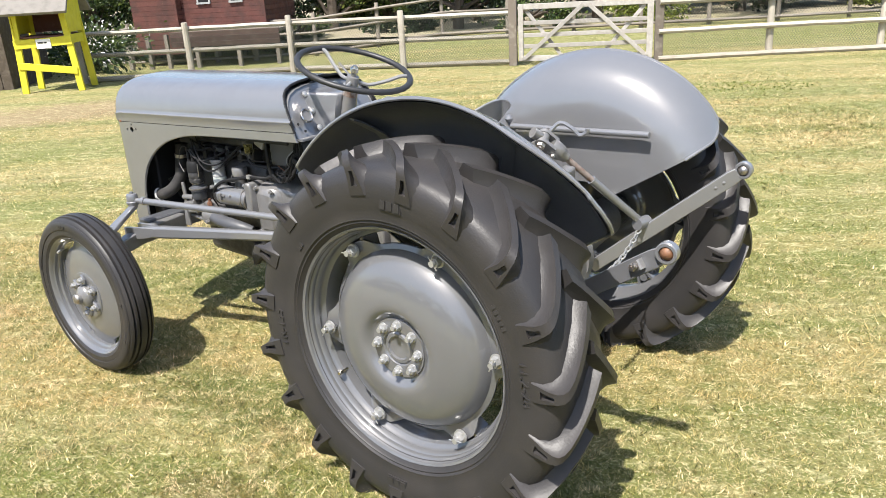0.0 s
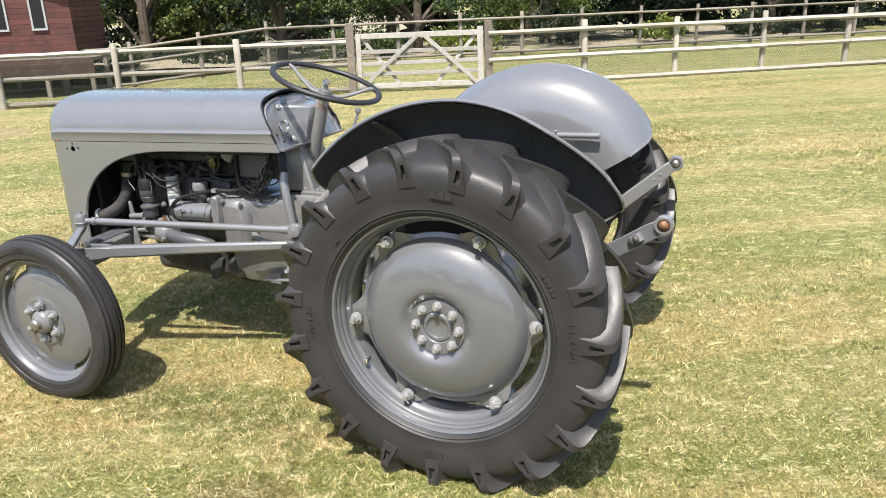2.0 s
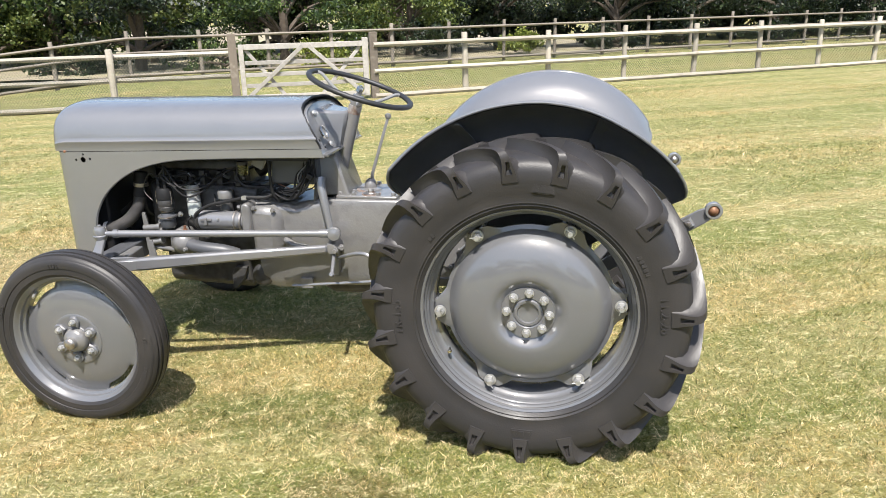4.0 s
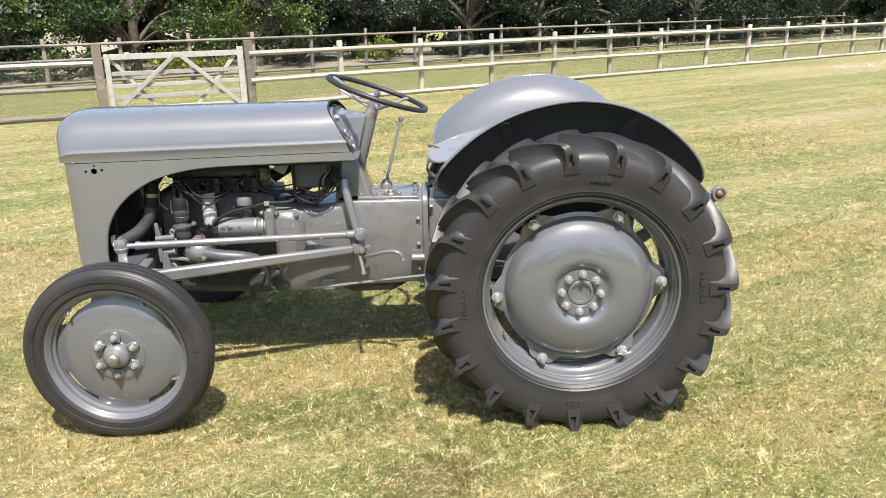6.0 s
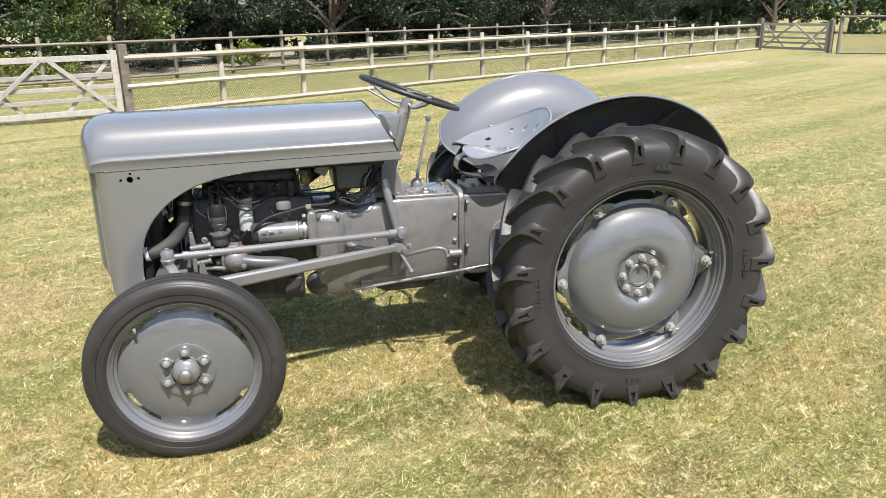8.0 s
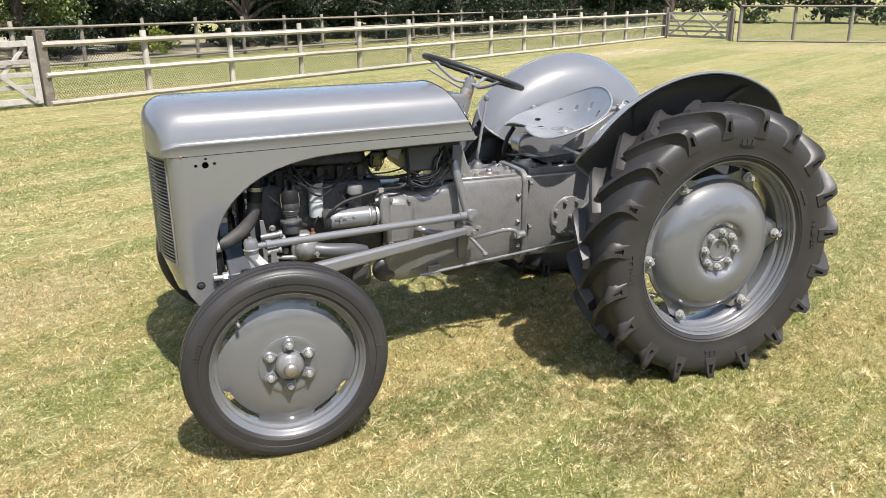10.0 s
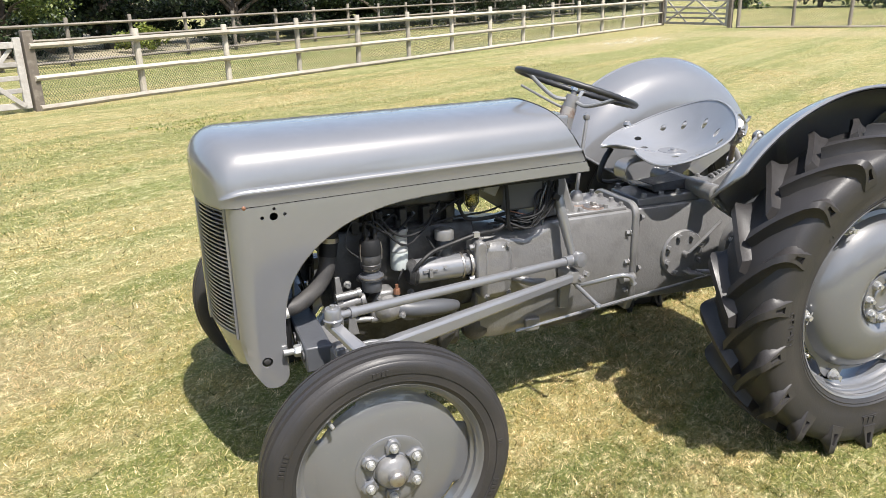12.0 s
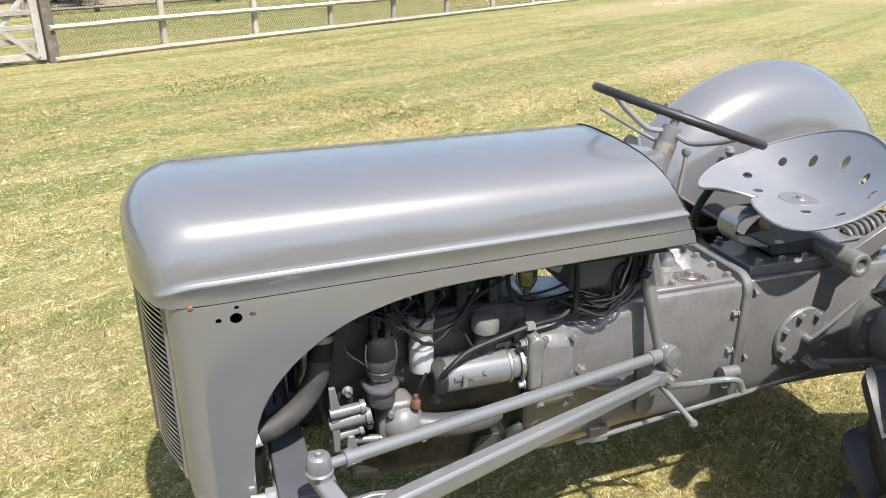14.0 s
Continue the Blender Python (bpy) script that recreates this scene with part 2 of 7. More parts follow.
    for where, colour, amount in (((-10.4, 3.9, 3.4, 2.0, 60), (0.56, 0.4, 0.26), 0.8), ((11.5, 18.4, 9.0, 2.0, 30), (0.76, 0.6, 0.36), 0.65), ((19.0, 18.5, 6.0, 3.5, -35), (0.72, 0.57, 0.35), 0.6), ((5.8, 8.7, 4.0, 0.9, 33), (0.74, 0.59, 0.36), 0.6), ((-0.59, -1.05, 0.4, 0.26, 15), (0.27, 0.17, 0.095), 0.4), ((-0.1, -1.25, 0.3, 0.2, 40), (0.3, 0.2, 0.11), 0.35), ((-1.05, -0.55, 0.9, 0.35, 5), (0.16, 0.23, 0.055), 0.6), ((0.75, 0.2, 1.5, 0.8, 20), (0.3, 0.34, 0.1), 0.4), ((-3.2, 1.2, 1.4, 0.8, 30), (0.72, 0.56, 0.34), 0.5)):
        c = mix(c, colour, patch(*where), amount)
    dull = nd.new("ShaderNodeMix")
    dull.data_type, dull.blend_type = "RGBA", "MULTIPLY"
    dull.inputs[0].default_value = 1.0
    nt.links.new(c, dull.inputs[6])
    dull.inputs[7].default_value = (0.635, 0.58, 0.59, 1) if blades else (0.485, 0.478, 0.455, 1)
    c = dull.outputs[2]
    if blades:
        c = mix(c, (0.9, 0.77, 0.5), fac(13.0, 0.51, 0.62, 5.0), 0.55)
        c = mix(c, (0.95, 0.8, 0.52), fac(46.0, 0.54, 0.64, 3.0), 0.55)
        c = mix(c, (0.1, 0.12, 0.032), fac(19.0, 0.53, 0.63, 5.0), 0.5)
        c = mix(c, (0.09, 0.105, 0.03), fac(55.0, 0.53, 0.63, 3.0), 0.55)
        rnd = nd.new("ShaderNodeNewGeometry").outputs["Random Per Island"]
        ramp = nd.new("ShaderNodeValToRGB")
        ramp.color_ramp.elements[0].color, ramp.color_ramp.elements[1].color = (0.2, 0.23, 0.13, 1), (2.1, 1.9, 1.95, 1)
        e = ramp.color_ramp.elements.new(0.5)
        e.color = (1.17, 1.12, 1.05, 1)
        nt.links.new(rnd, ramp.inputs[0])
        x = nd.new("ShaderNodeMix")
        x.data_type, x.blend_type = "RGBA", "MULTIPLY"
        x.inputs[0].default_value = 1.0
        nt.links.new(c, x.inputs[6])
        nt.links.new(ramp.outputs[0], x.inputs[7])
        c = x.outputs[2]
        tr = nd.new("ShaderNodeBsdfTranslucent")
        nt.links.new(c, tr.inputs["Color"])
        mx = nd.new("ShaderNodeMixShader")
        mx.inputs[0].default_value = 0.35
        nt.links.new(bs.outputs[0], mx.inputs[1])
        nt.links.new(tr.outputs[0], mx.inputs[2])
        nt.links.new(mx.outputs[0], nd["Material Output"].inputs["Surface"])
        nt.links.new(c, bs.inputs["Base Color"])
        return m
    c = mix(c, (0.08, 0.1, 0.028), fac(14.0, 0.52, 0.66, 6.0, (0.45, 1.0, 1), radians(-30), 0.8), 0.55)
    c = mix(c, (0.95, 0.85, 0.5), fac(18.0, 0.54, 0.66, 6.0, (0.45, 1.0, 1), radians(-30), 0.8), 0.55)
    c = mix(c, (0.06, 0.07, 0.022), fac(48.0, 0.48, 0.64, 6.0, rough=0.75), 0.55)
    c = mix(c, (0.8, 0.72, 0.44), fac(75.0, 0.54, 0.66, 5.0, rough=0.7), 0.7)
    nt.links.new(c, bs.inputs["Base Color"])
    b = nd.new("ShaderNodeBump")
    b.inputs["Strength"].default_value, b.inputs["Distance"].default_value = 0.6, 0.03
    nt.links.new(fac(70.0, 0.25, 0.75, 5.0), b.inputs["Height"])
    nt.links.new(b.outputs[0], bs.inputs["Normal"])
    return m


LAWN = lawn_material("dry_lawn", False)
BLADE = lawn_material("grass_blades", True)

# ---- mesh helpers ----
def part(name, bm, mat, parent=None, label="", smooth=True, bevel=0.0):
    """Links a bmesh as one mesh object under a thing or a part."""
    me = bpy.data.meshes.new(name)
    bmesh.ops.remove_doubles(bm, verts=bm.verts, dist=1e-6)
    bmesh.ops.recalc_face_normals(bm, faces=bm.faces)
    bm.to_mesh(me)
    bm.free()
    me.materials.append(mat)
    if smooth:
        me.shade_smooth()
        me.set_sharp_from_angle(angle=radians(38))
    ob = new(name, me)
    if parent is not None:
        ob.parent = parent
    if label:
        ob["label"] = label
    if bevel:
        mod = ob.modifiers.new("bevel", "BEVEL")
        mod.width, mod.segments, mod.limit_method, mod.angle_limit = bevel, 2, "ANGLE", radians(40)
    return ob


def thicken(ob, thickness, offset):
    """Gives a sheet its thickness, with crisp rims."""
    mod = ob.modifiers.new("thick", "SOLIDIFY")
    mod.thickness, mod.offset = thickness, offset
    crisp = ob.modifiers.new("crisp", "EDGE_SPLIT")
    crisp.split_angle = radians(40)


def thing(name, place, label, category, group="", kind=""):
    """An Empty at the base of a thing, to carry its parts."""
    ob = new(name)
    ob.matrix_world = place if isinstance(place, Matrix) else Matrix.Translation(place)
    return tagged(ob, label, category, group, kind)


def node(name, place, parent, label=""):
    """An Empty that carries the pieces of a part."""
    ob = new(name)
    ob.parent = parent
    ob.matrix_basis = place
    if label:
        ob["label"] = label
    return ob


def box(bm, centre, size, rot=None):
    m = Matrix.Translation(centre) @ (rot.to_4x4() if rot is not None else Matrix()) @ Matrix.Diagonal((*size, 1))
    bmesh.ops.create_cube(bm, size=1.0, matrix=m)


def frame_of(direction, up=(0, 0, 1)):
    d = Vector(direction).normalized()
    u = Vector(up)
    if abs(d.dot(u.normalized())) > 0.98:
        u = Vector((0, 1, 0)) if abs(d.y) < 0.9 else Vector((1, 0, 0))
    side = d.cross(u).normalized()
    return side, side.cross(d).normalized(), d


def ring_loft(bm, rings, closed=True, caps=True):
    """Joins rings of points to a skin."""
    rows = [[bm.verts.new(p) for p in ring] for ring in rings]
    n = len(rows[0])
    for a, b in zip(rows, rows[1:]):
        for i in range(n if closed else n - 1):
            j = (i + 1) % n
            bm.faces.new((a[i], a[j], b[j], b[i]))
    if caps and closed:
        bm.faces.new(rows[0][::-1])
        bm.faces.new(rows[-1])
    return rows


def tube(bm, points, radius, n=10, caps=True, flat=1.0):
    """A round bar or pipe along points; radius: one number or one for each point."""
    pts = [Vector(p) for p in points]
    rs = radius if isinstance(radius, (list, tuple)) else [radius] * len(pts)
    rings, up = [], None
    for i, p in enumerate(pts):
        d = (pts[min(i + 1, len(pts) - 1)] - pts[max(i - 1, 0)]).normalized()
        if up is None:
            s, u, _ = frame_of(d)
        else:
            s = (up - d * up.dot(d)).normalized()
            u = s.cross(d)
        up = s
        rings.append([p + (s * math.cos(a) + u * math.sin(a) * flat) * rs[i] for a in [2 * math.pi * k / n for k in range(n)]])
    ring_loft(bm, rings, True, caps)


def bend(points, n=6):
    """A smooth line (Catmull-Rom) through points."""
    p = [Vector(q) for q in points]
    p = [p[0] * 2 - p[1]] + p + [p[-1] * 2 - p[-2]]
    out = []
    for i in range(1, len(p) - 2):
        for k in range(n):
            t = k / n
            out.append(0.5 * ((2 * p[i]) + (p[i + 1] - p[i - 1]) * t + (2 * p[i - 1] - 5 * p[i] + 4 * p[i + 1] - p[i + 2]) * t * t + (3 * p[i] - p[i - 1] - 3 * p[i + 1] + p[i + 2]) * t ** 3))
    return out + [p[-2]]


def rod(bm, a, b, r, n=12):
    tube(bm, [a, b], r, n)


def lathe(bm, profile, centre=(0, 0, 0), axis=(0, 1, 0), n=48, closed=False):
    """Turns (along, radius) rows round an axis; closed: the profile is a loop."""
    s, u, d = frame_of(axis)
    c = Vector(centre)
    rings = [[c + d * h + (s * math.cos(a) + u * math.sin(a)) * r for h, r in profile] for a in [2 * math.pi * k / n for k in range(n)]]
    rows = [[bm.verts.new(p) for p in ring] for ring in rings]
    m = len(profile)
    for k in range(n):
        a, b = rows[k], rows[(k + 1) % n]
        for i in range(m if closed else m - 1):
            j = (i + 1) % m
            bm.faces.new((a[i], a[j], b[j], b[i]))
    bmesh.ops.remove_doubles(bm, verts=bm.verts, dist=1e-5)


def hexnut(bm, centre, axis, r, h, stud=0.0):
    s, u, d = frame_of(axis)
    c = Vector(centre)
    ring = lambda q, k: [c + d * q + (s * math.cos(a) + u * math.sin(a)) * r * k for a in [math.pi / 3 * i for i in range(6)]]
    ring_loft(bm, [ring(0, 1), ring(h * 0.8, 1), ring(h, 0.85)])
    if stud:
        rod(bm, c, c + d * (h + stud), r * 0.5, 8)


def slab(bm, outline, y0, y1):
    """A flat plate: outline of (x, z) between two y."""
    ring_loft(bm, [[(x, y0, z) for x, z in outline], [(x, y1, z) for x, z in outline]])


def bm_new():
    return bmesh.new()

# ---- ground ----
def smooth01(t):
    t = min(1.0, max(0.0, t))
    return t * t * (3 - 2 * t)


def ground_z(x, y):
    r = math.hypot(x + 0.9, y)
    dip = 0.36 * smooth01((-x - 11.5) / 3.5) * smooth01((y - 7.0) / 3.0)
    return -0.17 * smooth01((r - 3.0) / 9.0) - dip


def build_ground():
    bm = bm_new()
    radii = [0.0, 1.0, 2.0, 3.0, 4.0, 5.0, 6.5, 8.0, 10.0, 12.0, 13.5, 15.0, 16.5, 18.0, 20.0, 24.0, 30.0, 60.0, 150.0, 500.0, 2500.0]
    n = 120
    rows = []
    for r in radii[1:]:
        row = []
        for k in range(n):
            a = 2 * math.pi * k / n
            x, y = -0.9 + r * math.cos(a), r * math.sin(a)
            row.append(bm.verts.new((x, y, ground_z(x, y) + (0.012 * noise.noise(Vector((x * 0.7, y * 0.7, 0))) if 3.2 < r < 40 else 0.0))))
        rows.append(row)
    c = bm.verts.new((-0.9, 0, 0))
    for k in range(n):
        bm.faces.new((c, rows[0][k], rows[0][(k + 1) % n]))
    for a, b in zip(rows, rows[1:]):
        for k in range(n):
            bm.faces.new((a[k], b[k], b[(k + 1) % n], a[(k + 1) % n]))
    tagged(part("ground", bm, LAWN), "dry mown lawn of straw and green patches", "lawn", kind="structure")


build_ground()


def build_field():
    """The pale dry field beyond the back fence."""
    bm = bm_new()
    d, nrm = Vector((math.cos(radians(32)), math.sin(radians(32)), 0)), Vector((-math.sin(radians(32)), math.cos(radians(32)), 0))
    o = Vector((-4.0, 20.2, -0.16))
    rows = [[bm.verts.new(o + d * s + nrm * (q + 0.5 * math.sin(s * 0.9))) for s in range(-40, 11, 2)] for q in (1.2, 6.0, 20.0, 60.0)]
    for a, b in zip(rows, rows[1:]):
        for i in range(len(a) - 1):
            bm.faces.new((a[i], a[i + 1], b[i + 1], b[i]))
    tagged(part("field", bm, FIELD), "pale dry field behind the back fence", "field", kind="structure")


build_field()


# ---- fences and gates ----
def wander(a, b, r, seed, steps=5):
    """A round rail from a to b with a little waver."""
    rnd = random.Random(seed)
    a, b = Vector(a), Vector(b)
    pts, rs = [], []
    for i in range(steps + 1):
        t = i / steps
        k = 0.0 if i in (0, steps) else 1.0
        pts.append(a.lerp(b, t) + Vector((0, 0, rnd.uniform(-0.005, 0.005) * k)))
        rs.append(r * rnd.uniform(0.95, 1.05))
    return pts, rs


def fence_run(name, label, corners, spacing, rails, post_h, post_r, rail_r, mat, mesh_wire=True, seed=1, rail_side=-1.0, square=False):
    """A post and rail fence along corners, with posts, rails and wire netting as parts."""
    rnd = random.Random(seed)
    a0 = corners[0]
    base = thing(name, (a0[0], a0[1], ground_z(*a0)), label, "fence", kind="structure")
    o = Vector((a0[0], a0[1], ground_z(*a0)))
    posts = []
    for (xa, ya), (xb, yb) in zip(corners, corners[1:]):
        d = math.hypot(xb - xa, yb - ya)
        m = max(1, round(d / spacing))
        for i in range(m):
            posts.append((xa + (xb - xa) * i / m, ya + (yb - ya) * i / m))
    posts.append(corners[-1])
    for x, y in posts:
        p = Vector((x, y, ground_z(x, y))) - o
        h = post_h * rnd.uniform(0.97, 1.03)
        lean = Vector((rnd.uniform(-0.015, 0.015), rnd.uniform(-0.015, 0.015), 0))
        bm = bm_new()
        r = post_r * rnd.uniform(0.9, 1.1)
        if square:
            ring = lambda c, k: [c + Vector(q) * r * k for q in ((-1, -1, 0), (1, -1, 0), (1, 1, 0), (-1, 1, 0))]
            ring_loft(bm, [ring(p + Vector((0, 0, -0.1)), 1), ring(p + lean + Vector((0, 0, h)), 1)])
        else:
            tube(bm, [p + Vector((0, 0, -0.1)), p + lean * 0.5 + Vector((0, 0, h * 0.5)), p + lean + Vector((0, 0, h - 0.012)), p + lean + Vector((0, 0, h))], [r, r * 0.98, r * 0.95, r * 0.8], 9)
        part("post", bm, mat, base)
    for i, ((xa, ya), (xb, yb)) in enumerate(zip(posts, posts[1:])):
        a, b = Vector((xa, ya, ground_z(xa, ya))) - o, Vector((xb, yb, ground_z(xb, yb))) - o
        d = (b - a).normalized()
        side = Vector((d.y, -d.x, 0)) * (-rail_side) * (post_r + rail_r * 0.55)
        for j, z in enumerate(rails):
            bm = bm_new()
            pts, rs = wander(a + side + Vector((0, 0, z)) - d * 0.02, b + side + Vector((0, 0, z)) + d * 0.02, rail_r * (1.1 if j == len(rails) - 1 else 1.0), seed * 1000 + i * 10 + j)
            tube(bm, pts, rs, 8, flat=0.8)
            part("rail", bm, mat, base)
        if mesh_wire:
            bm = bm_new()
            lo, hi = rails[-1], rails[0]
            ln, step = (b - a).length, 0.052
            back = -side * 0.15
            hgt = hi - lo
            k = -int(hgt / step) - 1
            while k * step < ln:
                for sgn in (1, -1):
                    s0 = k * step
                    u0, u1 = s0, s0 + hgt * 0.72
                    z0, z1 = lo, hi
                    if sgn < 0:
                        z0, z1 = hi, lo
                    t0 = max(0.0, (0 - u0) / (u1 - u0))
                    t1 = min(1.0, (ln - u0) / (u1 - u0))
                    if t1 > t0 + 0.02:
                        p = a + back + d * (u0 + (u1 - u0) * t0) + Vector((0, 0, z0 + (z1 - z0) * t0))
                        q = a + back + d * (u0 + (u1 - u0) * t1) + Vector((0, 0, z0 + (z1 - z0) * t1))
                        tube(bm, [p, q], 0.0028, 3, caps=False)
                k += 1
            part("wire_netting", bm, WIRE, base, "thin grey diamond wire netting", smooth=False)
    return base


GL, GR = (-6.35, 10.45), (-3.95, 11.55)
FENCE = [(-3.96, 11.56), (-2.33, 12.72), (-0.69, 13.75), (18.9, 26.3)]
fence_run("fence_front", "weathered round-rail paddock fence with wire netting", FENCE, 1.92, (1.02, 0.52, 0.045), 1.18, 0.06, 0.056, WOOD, True, 3)
fence_run("fence_left", "weathered round-rail paddock fence with wire netting beside the gate", [GL, (-8.3, 9.55), (-10.4, 8.6), (-12.2, 7.5), (-14.0, 6.2)], 2.2, (0.95, 0.53, 0.06), 1.08, 0.065, 0.055, WOOD, True, 5)
fence_run("fence_back", "older dark post and rail fence behind the paddock", [(-30.0, 4.0), (-4.0, 20.2), (22.0, 39.0)], 1.85, (1.05, 0.68, 0.12), 1.22, 0.055, 0.045, OLDWOOD, False, 7)
fence_run("fence_far", "far wooden post fence with dark netting across the field", [(19.9, 22.6), (23.0, 20.1), (42.0, 7.0)], 2.0, (1.36, 0.04), 1.42, 0.07, 0.045, OLDWOOD, True, 9)


def gate(name, a, b, height, label, bars=5, seed=1):
    """A field gate between two points, with its stiles, bars and braces, hung on two square posts."""
    rnd = random.Random(seed)
    za, zb = ground_z(*a), ground_z(*b)
    A, B = Vector((a[0], a[1], za)), Vector((b[0], b[1], zb))
    d = (B - A).normalized()
    ang = math.atan2(d.y, d.x)
    base = thing(name, pose(a[0], a[1], za, 0, 0, math.degrees(ang)), label, "gate", kind="structure")
    L = (B - A).length

    def post(x, h, w, nm):
        bm = bm_new()
        box(bm, (x, 0, h / 2 - 0.1), (w, w, h + 0.2))
        part(nm, bm, POSTWOOD, base, bevel=0.012)

    post(0, height + 0.2, 0.15, "gate_post")
    post(L, height + 0.16, 0.15, "gate_post")
    x0, x1 = 0.11, L - 0.11

    def board(p, q, w, t, nm, y=0.0):
        bm = bm_new()
        v = Vector((q[0] - p[0], 0, q[1] - p[1]))
        m = Matrix.Rotation(-math.atan2(v.z, v.x), 3, "Y")
        box(bm, ((p[0] + q[0]) / 2, y, (p[1] + q[1]) / 2), (v.length, t, w), m)
        part(nm, bm, GATEWOOD, base, bevel=0.006)

    board((x0 + 0.04, 0.08), (x0 + 0.04, height), 0.09, 0.07, "stile")
    board((x1 - 0.05, 0.06), (x1 - 0.05, height + 0.06), 0.11, 0.07, "stile")
    zs = [0.12, 0.34, 0.54, 0.76, height - 0.05][:bars]
    for i, z in enumerate(zs):
        board((x0 + 0.09, z), (x1 - 0.1, z + rnd.uniform(-0.01, 0.01)), 0.1 if i in (0, len(zs) - 1) else 0.075, 0.032, "bar")
    mid = (x0 + x1) / 2 + 0.02
    for y, foot0, foot1, w in ((-0.04, x0 + 0.08, x1 - 0.1, 0.075),):
        board((foot0, 0.1), (mid - 0.05, height - 0.05), w, 0.03, "brace", y)
        board((mid + 0.05, height - 0.05), (foot1, 0.1), w, 0.03, "brace", y)
    board((mid - 0.4, 0.1), (x0 + 0.12, height - 0.1), 0.065, 0.03, "brace", 0.04)
    board((mid + 0.25, 0.1), (x1 - 0.14, height - 0.1), 0.065, 0.03, "brace", 0.04)
    return base


gate("gate_1", GL, GR, 1.1, "grey weathered wooden five-bar field gate, closed", 5, 1)
gate("gate_2", (18.95, 26.2), (19.75, 22.9), 1.1, "distant weathered wooden field gate, closed", 5, 2)


# ---- red shed and yellow hutch ----
def boards(parent, x0, x1, y0, y1, z0, z1, n, lap=7.0, mat=None):
    """Lapped boards between two plan points, each one its own piece."""
    h = (z1 - z0) / n
    d = Vector((x1 - x0, y1 - y0, 0))
    rot = Matrix.Rotation(math.atan2(d.y, d.x), 3, "Z") @ Matrix.Rotation(radians(lap), 3, "X")
    for i in range(n):
        bm = bm_new()
        box(bm, ((x0 + x1) / 2, (y0 + y1) / 2, z0 + (i + 0.5) * h), (d.length, 0.03, h * 0.94), rot)
        part("board", bm, mat or SHED, parent, smooth=False)


def shed():
    """A boarded cabin on short legs: a wing that stands forward, a wall with two narrow windows, a low deck."""
    base = thing("shed", pose(-17.55, 11.45, -0.17, 0, 0, 27), "red-brown boarded cabin raised on short wooden legs", "shed")
    bm = bm_new()
    box(bm, (1.05, 1.3, 1.62), (2.44, 2.4, 2.0))
    box(bm, (-0.83, 1.15, 1.3), (1.3, 2.66, 2.62))
    wall = part("wall", bm, SHED, base)
    boards(wall, -0.15, 2.3, 0.09, 0.09, 0.62, 2.6, 15)
    boards(wall, -1.5, -0.15, -0.2, -0.2, -0.04, 2.6, 20)
    boards(wall, -0.16, -0.16, -0.19, 0.1, -0.04, 2.6, 20)
    boards(wall, 2.28, 2.28, 0.1, 2.5, 0.62, 2.6, 15)
    boards(wall, -1.49, -1.49, 2.5, -0.19, -0.04, 2.6, 20)
    for x in (0.55, 1.5):
        wnd = node("window", Matrix(), base)
        bm = bm_new()
        for q, s in (((x - 0.17, 0.06, 1.75), (0.05, 0.05, 0.95)), ((x + 0.17, 0.06, 1.75), (0.05, 0.05, 0.95)), ((x, 0.05, 1.28), (0.4, 0.07, 0.05)), ((x, 0.06, 2.22), (0.4, 0.05, 0.05))):
            box(bm, q, s)
        part("window_frame", bm, PALE, wnd)
        bm = bm_new()
        box(bm, (x, 0.068, 1.75), (0.3, 0.02, 0.9))
        part("pane", bm, BLACK, wnd, "dark glass")
    bm = bm_new()
    box(bm, (1.45, -0.4, 0.55), (3.1, 0.98, 0.08))
    part("deck", bm, OLDWOOD, base)
    boards(base, -0.1, 3.0, -0.9, -0.9, 0.2, 0.6, 3, 10.0, DECKWOOD)
    for x in (-1.4, -0.8, -0.25, 0.6, 1.8, 2.9):
        for y in (-0.85, 0.3, 2.3):
            bm = bm_new()
            box(bm, (x, y, 0.06), (0.1, 0.1, 0.96))
            part("leg", bm, OLDWOOD, base)
    bm = bm_new()
    slab(bm, [(-1.7, 2.62), (0.35, 3.35), (2.5, 2.62), (2.5, 2.7), (0.35, 3.43), (-1.7, 2.7)], -0.45, 2.7)
    part("roof", bm, FELT, base)


shed()


def brown_shed():
    """The corner of a dark boarded shed at the paddock's edge."""
    base = thing("wooden_shed", pose(-15.7, 4.35, ground_z(-15, 4), 0, 0, 42), "dark brown boarded shed with a sloping brace", "shed")
    bm = bm_new()
    box(bm, (0, 1.0, 1.1), (2.4, 2.0, 2.2))
    part("wall", bm, BARK, base)
    for k in range(12):
        bm = bm_new()
        box(bm, (-1.1 + 0.2 * k, -0.01, 1.1), (0.185, 0.03, 2.2))
        part("plank", bm, BARK, base, smooth=False)
    bm = bm_new()
    box(bm, (0.75, -0.05, 0.6), (0.07, 0.04, 1.25), Matrix.Rotation(radians(24), 3, "Y"))
    part("brace", bm, OLDWOOD, base)
    bm = bm_new()
    box(bm, (0, 1.0, 2.26), (2.7, 2.4, 0.1), Matrix.Rotation(radians(6), 3, "X"))
    part("roof", bm, FELT, base)


brown_shed()


